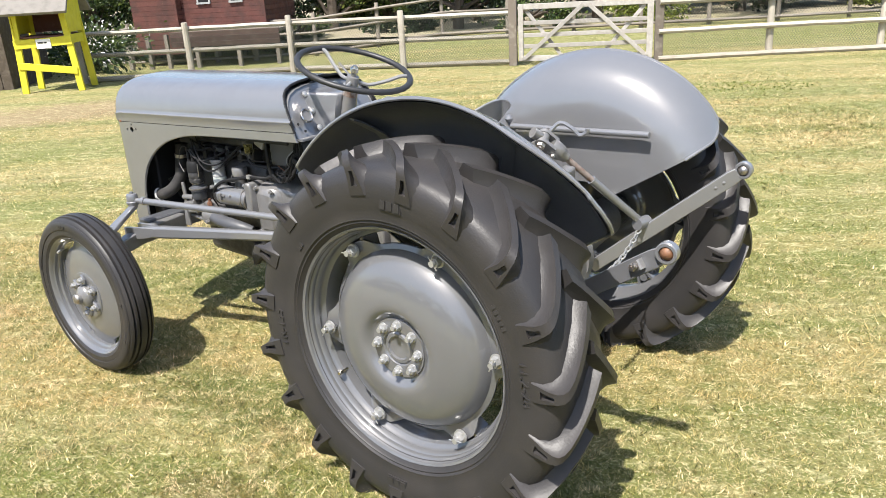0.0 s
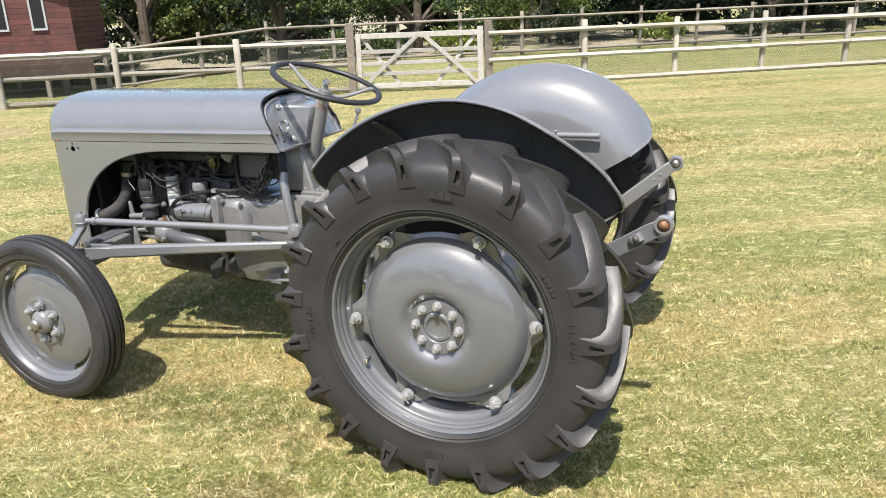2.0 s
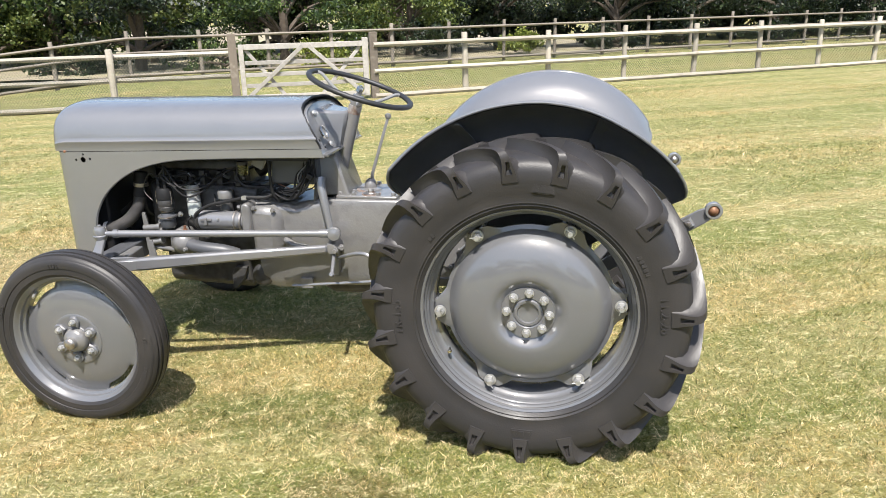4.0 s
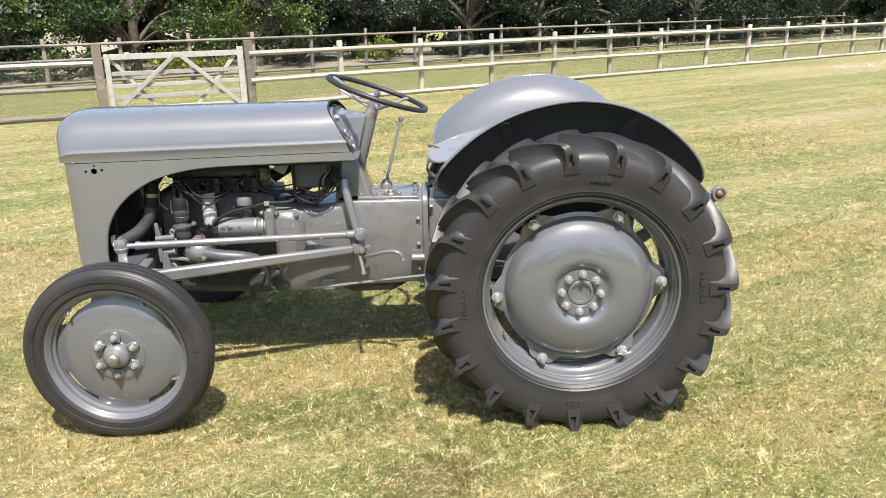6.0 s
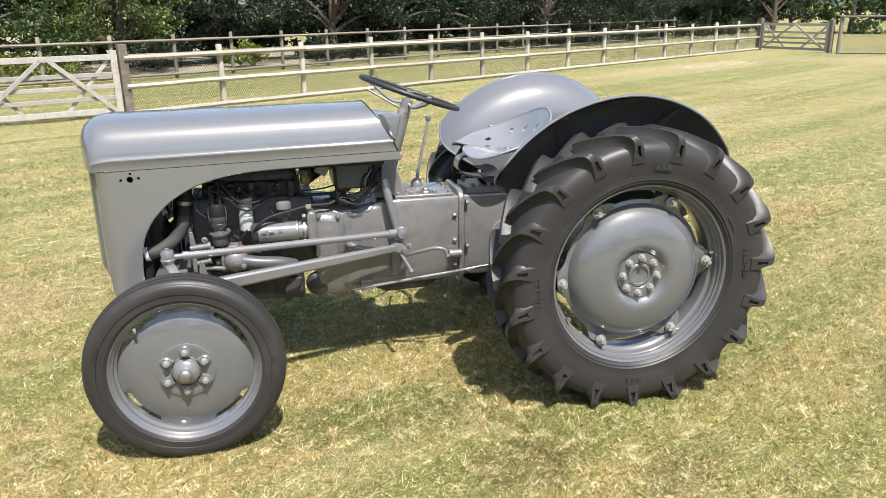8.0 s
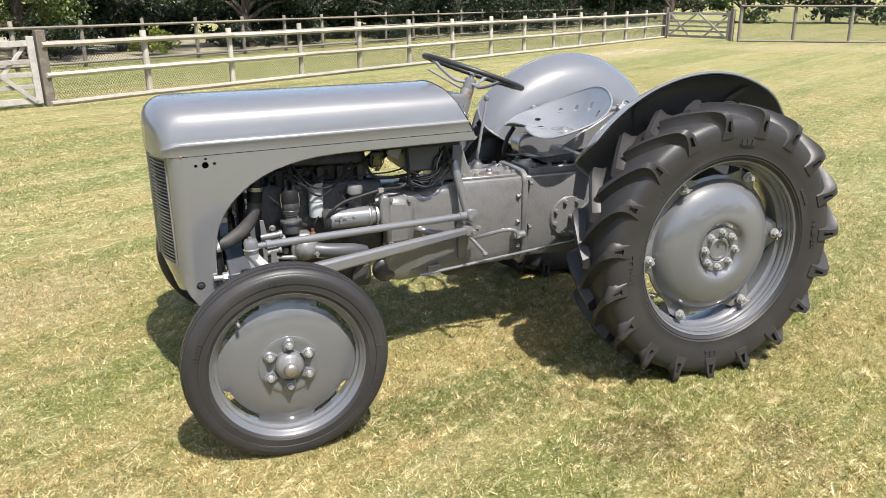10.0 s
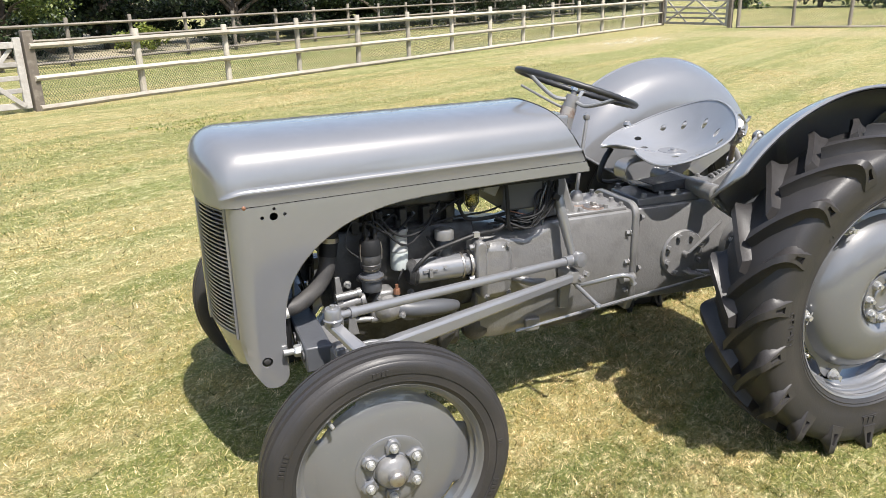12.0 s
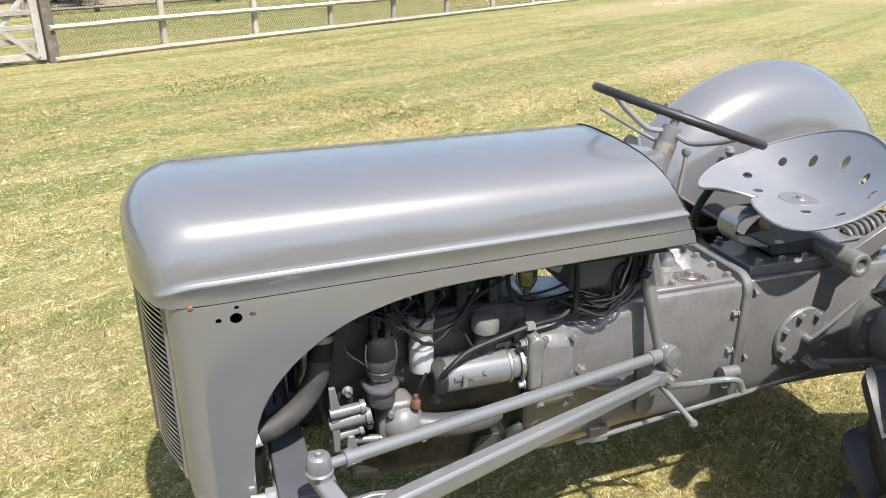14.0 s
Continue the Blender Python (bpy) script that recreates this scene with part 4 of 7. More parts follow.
# ---- front wheels ----
def front_wheel(out, y, x=-1.797, steer=0.0):
    w = node("front_wheel", pose(x, y, 0.35, 0, 0, steer), tractor)
    bm = bm_new()
    half = [(0.045, 0.266), (0.053, 0.271), (0.0565, 0.279), (0.0595, 0.283), (0.0585, 0.288), (0.0615, 0.3), (0.0605, 0.3035), (0.0605, 0.3055), (0.0635, 0.307), (0.0645, 0.318), (0.0635, 0.328), (0.0605, 0.338), (0.0575, 0.341), (0.056, 0.3395), (0.054, 0.3445), (0.0475, 0.3505), (0.043, 0.3535), (0.041, 0.343), (0.036, 0.343), (0.033, 0.3575), (0.0225, 0.3595), (0.0205, 0.347), (0.0155, 0.347), (0.013, 0.3612)]
    prof = half + [(-a, r) for a, r in half[::-1]] + [(-0.03, 0.27), (0.03, 0.27)]
    lathe(bm, prof, n=96, closed=True)
    part("tyre", bm, RUBBER, w, "black ribbed front tyre")
    bm = bm_new()
    prof = [(0.048, 0.274), (0.053, 0.27), (0.049, 0.264), (0.04, 0.261), (0.035, 0.254), (0.022, 0.252), (0.016, 0.243), (-0.016, 0.243), (-0.022, 0.252), (-0.042, 0.261), (-0.048, 0.274)]
    lathe(bm, [(out * a, r) for a, r in prof] + [(out * a, r + 0.005) for a, r in prof[::-1]], n=96, closed=True)
    part("rim", bm, WHEELPAINT, w)
    bm = bm_new()
    n = 96
    prof = [(0.05, 0.032), (0.086, 0.034), (0.1, 0.033), (0.112, 0.03), (0.128, 0.0285), (0.15, 0.026), (0.17, 0.0225), (0.19, 0.0175), (0.208, 0.0115), (0.222, 0.005)]
    fr = []
    for dz in (0.0, -0.006):
        vs = []
        for k in range(n):
            th = 2 * math.pi * k / n
            c = abs(((math.degrees(th) + 5) % 90) - 45)
            edge = 0.219 + 0.034 * smooth01((c - 17) / 7)
            row = [(r, o) for r, o in prof] + [(edge, 0.0)]
            vs.append([bm.verts.new((r * math.cos(th), out * (o + dz), r * math.sin(th))) for r, o in row])
        for k in range(n):
            a, b = vs[k], vs[(k + 1) % n]
            for i in range(len(a) - 1):
                bm.faces.new((a[i], a[i + 1], b[i + 1], b[i]))
        fr.append(vs)
    for k in range(n):
        j = (k + 1) % n
        bm.faces.new((fr[0][k][-1], fr[0][j][-1], fr[1][j][-1], fr[1][k][-1]))
    part("disc", bm, WHEELPAINT, w, "grey pressed steel wheel disc")
    bm = bm_new()
    lathe(bm, [(out * a, r) for a, r in ((0.02, 0.108), (0.034, 0.106), (0.036, 0.102), (0.036, 0.09), (0.033, 0.056), (0.036, 0.053), (0.036, 0.049), (0.02, 0.047))], n=48)
    part("hub_flange", bm, WHEELPAINT, w)
    bm = bm_new()
    lathe(bm, [(out * a, r) for a, r in ((-0.04, 0.045), (0.03, 0.0505), (0.046, 0.05), (0.056, 0.046), (0.063, 0.037), (0.067, 0.0285), (0.07, 0.0245), (0.086, 0.0225), (0.092, 0.016), (0.094, 0.0))], n=32)
    part("hub_cap", bm, CAST, w)
    bm = bm_new()
    lathe(bm, [(out * a, r) for a, r in ((0.0845, 0.0231), (0.0885, 0.0215), (0.0935, 0.016), (0.0955, 0.0))], n=20)
    part("hub_tip", bm, STEEL, w, "worn bare steel tip")
    for k in range(6):
        th = radians(28 + 60 * k)
        x1, z1 = polar(th, 0.0765)
        bm = bm_new()
        ring = []
        ex, et = Vector((math.cos(th), 0, math.sin(th))), Vector((-math.sin(th), 0, math.cos(th)))
        outline = [ex * 0.098 + et * 0.011, ex * 0.101, ex * 0.098 - et * 0.011, ex * 0.08 - et * 0.022, ex * 0.055 - et * 0.018, ex * 0.055 + et * 0.018, ex * 0.08 + et * 0.022]
        ring_loft(bm, [[p + Vector((0, out * 0.026, 0)) for p in outline], [p + Vector((0, out * 0.043, 0)) for p in outline], [p * 0.8 + ex * 0.0153 + Vector((0, out * 0.0475, 0)) for p in outline]])
        part("hub_pad", bm, WHEELPAINT, w)
        bm = bm_new()
        lathe(bm, [(0, 0.0), (0, 0.0135), (out * 0.003, 0.013), (out * 0.003, 0.0)], (x1, out * 0.0465, z1), (0, 1, 0), 14)
        hexnut(bm, (x1, out * 0.0495, z1), (0, out, 0), 0.0118, 0.011)
        rod(bm, (x1, out * 0.0545, z1), (x1, out * 0.066, z1), 0.006, 8)
        part("wheel_nut", bm, NUT, w)
    bm = bm_new()
    x1, z1 = polar(radians(132), 0.248)
    tube(bm, [(x1, 0, z1), (x1 * 0.97, out * 0.03, z1 * 0.97), (x1 * 0.94, out * 0.045, z1 * 0.94)], [0.006, 0.006, 0.005], 8)
    part("valve", bm, NUT, w)
    return w


front_left = front_wheel(-1, -0.652 - MID)
front_wheel(1, 0.80 - MID, -1.865)


# ---- hood and nose ----
HW = 0.286


def side_at(x):
    """Half width of the bonnet and of the side sheets along the tractor."""
    return HW - 0.022 * min(1.0, max(0.0, (x + 2.035) / 1.13))
SIDE = [(1.0, 0.0), (1.0, 0.17), (1.008, 0.19), (1.008, 0.215), (0.988, 0.232), (0.978, 0.25), (0.972, 0.30), (0.955, 0.46), (0.918, 0.62), (0.86, 0.75), (0.77, 0.85), (0.62, 0.925), (0.42, 0.968), (0.21, 0.99), (0.0, 1.0)]


def hood_section(inset, zlow, ztop, hw, top=0.0):
    h = ztop - zlow
    pts = [(k * (hw - inset), zlow + q * (h - top)) for k, q in SIDE]
    return [(-a, z) for a, z in pts] + [(a, z) for a, z in pts[-2::-1]]


def bow(p):
    """The nose swells forward in the middle."""
    x, y, z = p
    return (x - 0.075 * (1 - min(1.0, abs(y) / HW) ** 2) * smooth01((-1.85 - x) / 0.24), y, z)


def build_hood():
    bm = bm_new()
    rings = []
    def turn_in(x, start, r):
        d = min(1.0, max(0.0, (start - x) / r))
        return r * (1 - math.sqrt(1 - d * d))

    for x in (-2.125, -2.1246, -2.123, -2.12, -2.115, -2.108, -2.1, -2.09, -2.08, -2.07, -2.055, -2.04, -2.02):
        rings.append([(x, y, z) for y, z in hood_section(turn_in(x, -2.095, 0.03), 1.012, 1.205, HW, turn_in(x, -2.035, 0.09))])
    for x in (-1.95, -1.8, -1.6, -1.4, -1.2, -1.05):
        t = (x + 2.035) / 1.13
        rings.append([(x, y, z) for y, z in hood_section(0, 1.012 + 0.022 * t, 1.205 + 0.012 * t, side_at(x))])
    last = hood_section(0, 1.034, 1.217, HW - 0.022)
    rings.append([(-0.905 - 0.11 * ((z - 1.034) / 0.183) ** 1.2, y, z) for y, z in last])
    rings0 = rings[0]
    rings = [[bow(p) for p in ring] for ring in rings]
    ring_loft(bm, rings, closed=False, caps=False)
    # the front, a sheet that swells with the nose
    first, half, grid = rings0, len(SIDE), []
    for j in range(half - 1):
        y0, z = first[j][1], first[j][2]
        grid.append([bm.verts.new(bow((-2.125, y0 + (-2 * y0) * i / 12, z))) for i in range(13)])
    for a, b in zip(grid, grid[1:]):
        for i in range(12):
            bm.faces.new((a[i], a[i + 1], b[i + 1], b[i]))
    tip = bm.verts.new(bow((-2.125, 0, first[half - 1][2])))
    for i in range(12):
        bm.faces.new((grid[-1][i], grid[-1][i + 1], tip))
    ob = part("hood", bm, PAINT, tractor, "smooth grey sheet metal bonnet")
    thicken(ob, 0.004, -1)
    # rolled trim of the rear edge
    bm = bm_new()
    tube(bm, [(-0.906 - 0.11 * ((z - 1.034) / 0.183) ** 1.2, y * 0.985, z - 0.003) for y, z in last], 0.005, 8)
    part("hood_edge_seal", bm, BLACK, tractor, "black rubber edge strip")
    return ob


build_hood()


ARCH = [(-0.905, 1.0315), (-0.893, 0.998), (-1.126, 0.994), (-1.366, 0.988), (-1.50, 0.983), (-1.60, 0.973), (-1.69, 0.953), (-1.77, 0.924), (-1.85, 0.876), (-1.91, 0.820), (-1.95, 0.762), (-1.974, 0.70), (-1.986, 0.62), (-1.988, 0.54), (-1.988, 0.46), (-1.993, 0.435), (-2.008, 0.418), (-2.035, 0.412), (-2.06, 0.42), (-2.075, 0.44)]


def nose_panel(sgn):
    """Side sheet of the nose with the arched opening for the engine, rounded at the front corner."""
    corner = [(-2.125, 0.57), (-2.125, 0.75), (-2.125, 1.009)] + [(x, 1.009) for x in (-2.115, -2.105, -2.095, -2.085, -2.075, -2.06)]
    holes = [circle(-1.988, 0.976, 0.0125), circle(-2.022, 0.975, 0.006, 10), circle(-1.955, 0.98, 0.006, 10), circle(-1.985, 0.9995, 0.005, 10), circle(-2.05, 0.505, 0.017, 20)]

    def lift(x, z):
        if x > -2.075:
            return (x, sgn * (side_at(x) + 0.001), z)
        an = min(1.0, (-2.075 - x) / 0.05) * math.pi / 2
        return (-2.075 - 0.045 * math.sin(an), sgn * (HW + 0.001 - 0.045 * (1 - math.cos(an))), z)

    bm = bm_new()
    smooth_arch = [(p.x, p.y) for p in bend([(x, z, 0) for x, z in ARCH[1:]], 4)]
    outline = ARCH[:1] + smooth_arch + [(-2.09, 0.475), (-2.105, 0.515)] + corner
    pierced(bm, outline, holes if sgn < 0 else [], 0.018, lift)
    ob = part("nose_side", bm, PAINT, tractor, "grey nose sheet with an arched opening")
    thicken(ob, 0.005, 0)
    bm2 = bm_new()
    tube(bm2, [(x, sgn * (side_at(x) - 0.003), z) for x, z in smooth_arch[:68]], 0.0045, 6)
    part("arch_flange", bm2, PAINT, ob)


nose_panel(-1)
nose_panel(1)


def build_grille():
    """Nose front: louvred grille in a frame, a bare chin below and a centre bar."""
    bm = bm_new()
    n = 14
    for nm, z0, z1 in (("grille_header", 0.995, 1.008), ("chin", 0.43, 0.585)):
        bm = bm_new()
        rings = []
        for k in range(n + 1):
            y = -0.236 + 0.472 * k / n
            x = -2.122 - 0.066 * (1 - (y / 0.238) ** 2)
            taper = 0.05 if z0 < 0.9 else 0.0
            yy = y * (1.0 - (0.0 if z0 > 0.9 else 0.0))
            zl = z0 + (0.06 * (abs(y) / 0.236) ** 3 if z0 < 0.9 else 0)
            rings.append([(x + taper, yy, zl), (x, yy, z1)])
        ring_loft(bm, rings, closed=False, caps=False)
        thicken(part(nm, bm, PAINT, tractor), 0.006, -1)
    g = node("grille", Matrix(), tractor, "grey pressed steel louvred grille")
    for i in range(30):
        z = 0.594 + i * 0.01365
        bm = bm_new()
        rings = []
        for k in range(n + 1):
            y = -0.234 + 0.468 * k / n
            x = -2.122 - 0.066 * (1 - (y / 0.238) ** 2)
            rings.append([(x, y, z + 0.0032), (x - 0.001, y, z - 0.0012), (x + 0.012, y, z - 0.006), (x + 0.012, y, z - 0.004)])
        ring_loft(bm, rings)
        part("louvre", bm, WHEELPAINT, g, smooth=False)
    bm = bm_new()
    box(bm, (-2.184, 0, 0.79), (0.02, 0.07, 0.42))
    part("grille_bar", bm, PAINT, g, bevel=0.004)
    for y in (-0.233, 0.233):
        bm = bm_new()
        box(bm, (-2.122, y * 0.95, 0.79), (0.018, 0.03, 0.43))
        part("grille_edge", bm, PAINT, g)
    bm = bm_new()
    box(bm, (-2.085, 0, 0.75), (0.01, 0.44, 0.52))
    part("radiator_core", bm, BLACK, tractor, "dark radiator core")
    # black strips added behind the seam, so that no daylight shows through it
    for y in (-HW + 0.036, HW - 0.036):
        bm = bm_new()
        box(bm, (-1.53, y, 1.008), (1.13, 0.012, 0.06))
        part("hood_seal", bm, BLACK, tractor, "black strip in the seam under the bonnet")
    bm = bm_new()
    hexnut(bm, (-2.05, -0.279, 0.505), (0, -1, 0), 0.012, 0.006)
    part("nose_bolt", bm, GRIMY_SHADED, tractor)
    bm = bm_new()
    lathe(bm, [(-0.004, 0.0), (-0.004, 0.006), (0.003, 0.006), (0.005, 0.003), (0.005, 0.0)], (-2.072, -HW - 0.001, 1.011), (0, -1, 0), 12)
    part("seam_stud", bm, BRASS, tractor, "small worn brass stud")


build_grille()

# ---- dash, steering column and wheel ----
def build_dash():
    bm = bm_new()
    last = hood_section(0.008, 1.0, 1.205, HW - 0.025, 0.008)
    rings = [[(-0.955 - 0.10 * ((z - 1.0) / 0.205) + dx, y * k, z) for y, z in last] for dx, k in ((0.0, 1.0), (0.05, 0.995), (0.056, 0.985), (0.05, 0.965))]
    rows = ring_loft(bm, rings, closed=False, caps=False)
    bm.faces.new(rows[-1])
    part("dash_panel", bm, PAINT, tractor, "grey dash panel with a round ammeter")
    bm = bm_new()
    for y0, y1 in ((-0.245, 0.245),):
        ring_loft(bm, [[(-0.955, y0, 0.998), (-0.88, y0, 0.998), (-0.88, y0, 1.006), (-0.955, y0, 1.006)], [(-0.955, y1, 0.998), (-0.88, y1, 0.998), (-0.88, y1, 1.006), (-0.955, y1, 1.006)]])
    part("dash_sill", bm, PAINT, tractor)
    # raised centre plate, folded, with three bolts along each edge
    bm = bm_new()
    ring_loft(bm, [[(-0.918, -0.135, 1.002), (-0.888, -0.05, 0.995), (-0.888, 0.05, 0.995), (-0.918, 0.135, 1.002)], [(-0.965, -0.132, 1.1), (-0.862, -0.05, 1.1), (-0.862, 0.05, 1.1), (-0.965, 0.132, 1.1)], [(-0.998, -0.128, 1.172), (-0.85, -0.048, 1.158), (-0.85, 0.048, 1.158), (-0.998, 0.128, 1.172)]])
    part("column_cover", bm, PAINT, tractor, bevel=0.012)
    for y in (-0.122, 0.122):
        for t in (0.12, 0.5, 0.88):
            bm = bm_new()
            p = Vector((-0.898, y, 1.01)).lerp(Vector((-0.985, y * 0.97, 1.18)), t)
            lathe(bm, [(0, 0.013), (0.006, 0.011), (0.009, 0.006), (0.009, 0.0)], p, (0.85, 0, 0.5), 12)
            part("dash_bolt", bm, NUT, tractor)
    g = node("ammeter", pose(-0.92, -0.178, 1.085), tractor, "round ammeter in a chrome bezel")
    ax = (0.88, -0.0, 0.46)
    bm = bm_new()
    lathe(bm, [(0, 0.030), (0.008, 0.030), (0.011, 0.026), (0.008, 0.022), (0.004, 0.022)], (0, 0, 0), ax, 28)
    part("bezel", bm, CHROME, g)
    bm = bm_new()
    lathe(bm, [(0.004, 0.0), (0.005, 0.023)], (0, 0, 0), ax, 24)
    part("dial", bm, CAST, g, "grey dial")
    for y, z in ((-0.222, 1.06), (-0.2, 1.03)):
        bm = bm_new()
        lathe(bm, [(0, 0.006), (0.003, 0.005), (0.003, 0)], (-0.906 - (z - 1.0) * 0.48 + 0.012, y, z), ax, 10)
        part("switch", bm, BLACK, tractor)


build_dash()

STEER_C = Vector((-0.80, 0.0, 1.248))
TILT_S = radians(19.5)


def build_steering():
    ax = Vector((math.sin(TILT_S), 0, math.cos(TILT_S)))
    s = Vector((math.cos(TILT_S), 0, -math.sin(TILT_S)))
    u = Vector((0, 1, 0))
    w = node("steering_wheel", Matrix.Translation(STEER_C), tractor, "black rimmed three-spoke steering wheel")
    bm = bm_new()
    n, m = 72, 12
    R = 0.226
    rows = []
    for k in range(n):
        a = 2 * math.pi * k / n
        e = s * math.cos(a) + u * math.sin(a)
        r0 = 0.0126 + 0.0008 * math.cos(36 * a)
        rows.append([bm.verts.new(e * (R + r0 * math.cos(q)) + ax * r0 * 0.9 * math.sin(q)) for q in [2 * math.pi * i / m for i in range(m)]])
    for k in range(n):
        a, b = rows[k], rows[(k + 1) % n]
        for i in range(m):
            bm.faces.new((a[i], a[(i + 1) % m], b[(i + 1) % m], b[i]))
    part("rim", bm, RIMBLACK, w, "black grip rim")
    hub = -ax * 0.05
    for a in (170, 290, 50):
        a = radians(a)
        e = s * math.cos(a) + u * math.sin(a)
        bm = bm_new()
        tube(bm, bend([hub + e * 0.02, hub + e * 0.07 - ax * 0.006, e * 0.14 - ax * 0.03, e * 0.19 - ax * 0.004, e * (R - 0.004)], 4), 0.0075, 8)
        part("spoke", bm, SILVER, w)
    bm = bm_new()
    lathe(bm, [(-0.075, 0.0), (-0.075, 0.026), (-0.045, 0.027), (-0.03, 0.024), (-0.028, 0.012), (-0.012, 0.011), (-0.01, 0.0)], (0, 0, 0), ax, 24)
    part("hub", bm, CAST, w)
    bm = bm_new()
    rod(bm, -ax * 0.115, -ax * 0.075, 0.029, 20)
    part("collar", bm, RUSTED, w, "rust stained steel collar")
    bm = bm_new()
    hexnut(bm, -ax * 0.012, ax, 0.017, 0.02, 0.006)
    part("hub_nut", bm, CHROME, w, "bright plated nut")
    bm = bm_new()
    tube(bm, bend([hub - ax * 0.03, hub - ax * 0.03 + u * 0.05 - s * 0.02, hub - ax * 0.0 - s * 0.17 + u * 0.1], 4), 0.005, 8)
    part("throttle_lever", bm, CAST, w)
    bm = bm_new()
    a0 = STEER_C - ax * 0.11
    base = Vector((-0.93, 0, 0.86))
    tube(bm, [a0, a0.lerp(base, 0.12), a0.lerp(base, 0.5), base], [0.029, 0.032, 0.036, 0.045], 18)
    part("steering_column", bm, CAST, tractor)


build_steering()

# ---- transmission and engine castings ----
def sec(x, w, z0, z1, wt, chin=0.06):
    """A cast housing's cross-section."""
    return [(x, -w * 0.8, z0), (x, -w, z0 + chin), (x, -w, z1 - 0.03), (x, -wt, z1), (x, wt, z1), (x, w, z1 - 0.03), (x, w, z0 + chin), (x, w * 0.8, z0)]


def bolt(p, axis, r=0.011, h=0.012, mat=None, parent=None, name="bolt"):
    bm = bm_new()
    a = Vector(axis).normalized()
    lathe(bm, [(0, 0.0), (0, r * 1.35), (0.002, r * 1.3), (0.002, 0.0)], p, axis, 12)
    hexnut(bm, Vector(p) + a * 0.002, axis, r, h)
    return part(name, bm, mat or CAST, parent or tractor)


def build_body():
    bm = bm_new()
    ring_loft(bm, [sec(-1.275, 0.15, 0.37, 0.80, 0.1), sec(-1.2, 0.165, 0.36, 0.79, 0.11), sec(-1.08, 0.16, 0.365, 0.765, 0.12), sec(-0.98, 0.142, 0.37, 0.785, 0.128), sec(-0.93, 0.138, 0.375, 0.787, 0.13), sec(-0.60, 0.138, 0.385, 0.787, 0.13)])
    part("gearbox", bm, CAST, tractor, bevel=0.008)
    bm = bm_new()
    shoulder = [(0.152 - 0.055 * (1 - math.cos(q)), 0.815 - 0.055 * (1 - math.sin(q))) for q in [math.pi / 2 * k / 6 for k in range(7)]]
    outline = [(-0.12, 0.365), (-0.152, 0.43)] + [(-y, z) for y, z in shoulder] + shoulder[::-1] + [(0.152, 0.43), (0.12, 0.365)]
    ring_loft(bm, [[(x, y, z) for y, z in outline] for x in (-0.612, -0.585)])
    fl = part("flange", bm, CAST, tractor, bevel=0.006)
    for z in (0.46, 0.58, 0.70):
        bolt((-0.623, -0.142, z), (-1, 0, 0), 0.0105, 0.014, CAST, fl)
    bm = bm_new()
    lathe(bm, [(-0.03, 0.0), (-0.03, 0.019), (0.026, 0.019), (0.03, 0.014), (0.03, 0.0)], (-0.632, -0.162, 0.52), (1, 0, 0.0), 16)
    part("flange_ear", bm, CAST, fl)
    for z in (0.42, 0.545, 0.755):
        bolt((-0.577, -0.14, z), (1, 0, 0), 0.0105, 0.014, CAST, fl)
    bm = bm_new()
    ring_loft(bm, [sec(-0.582, 0.122, 0.39, 0.785, 0.115), sec(-0.15, 0.125, 0.38, 0.785, 0.12), sec(0.16, 0.15, 0.37, 0.78, 0.12)])
    part("centre_housing", bm, CAST, tractor, bevel=0.008)
    bm = bm_new()
    ring_loft(bm, [sec(-1.0, 0.07, 0.345, 0.42, 0.07, 0.03), sec(-0.95, 0.1, 0.33, 0.42, 0.1, 0.03), sec(-0.76, 0.1, 0.335, 0.42, 0.1, 0.03), sec(-0.70, 0.08, 0.36, 0.42, 0.08, 0.03)])
    part("drain_pan", bm, GRIMY_SHADED, tractor, bevel=0.006)
    for sgn in (-1, 1):
        bm = bm_new()
        lathe(bm, [(0.12, 0.0), (0.12, 0.17), (0.16, 0.17), (0.165, 0.13), (0.3, 0.095), (0.5, 0.085), (0.60, 0.085)], (0, 0, HUB), (0, sgn, 0), 28)
        ax = part("axle_housing", bm, CAST, tractor)
        for k in range(10):
            x, z = polar(radians(18 + 36 * k), 0.152)
            bolt((x, sgn * 0.16, HUB + z), (0, sgn, 0), 0.011, 0.013, CAST, ax)
    # cylinder block with water jacket, valve chest and ribs
    bm = bm_new()
    ring_loft(bm, [sec(-1.79, 0.125, 0.50, 0.845, 0.11), sec(-1.27, 0.125, 0.50, 0.83, 0.11)])
    part("engine_block", bm, GRIMY_SHADED, tractor, bevel=0.008)
    bm = bm_new()
    ring_loft(bm, [sec(-1.74, 0.13, 0.365, 0.52, 0.14, 0.03), sec(-1.33, 0.13, 0.345, 0.52, 0.14, 0.03)])
    part("sump", bm, GRIMY_SHADED, tractor, bevel=0.012)
    bm = bm_new()
    for x in (-1.70, -1.615, -1.53, -1.445, -1.36):
        box(bm, (x, -0.085, 0.865), (0.028, 0.07, 0.07))
    box(bm, (-1.53, 0.02, 0.865), (0.42, 0.18, 0.07))
    part("head_ribs", bm, GRIMY_SHADED, tractor, bevel=0.004)
    bm = bm_new()
    ring_loft(bm, [sec(-1.75, 0.115, 0.90, 0.965, 0.1, 0.01), sec(-1.335, 0.115, 0.895, 0.96, 0.1, 0.01)])
    part("cylinder_head", bm, GRIMY_SHADED, tractor, bevel=0.006)
    bm = bm_new()
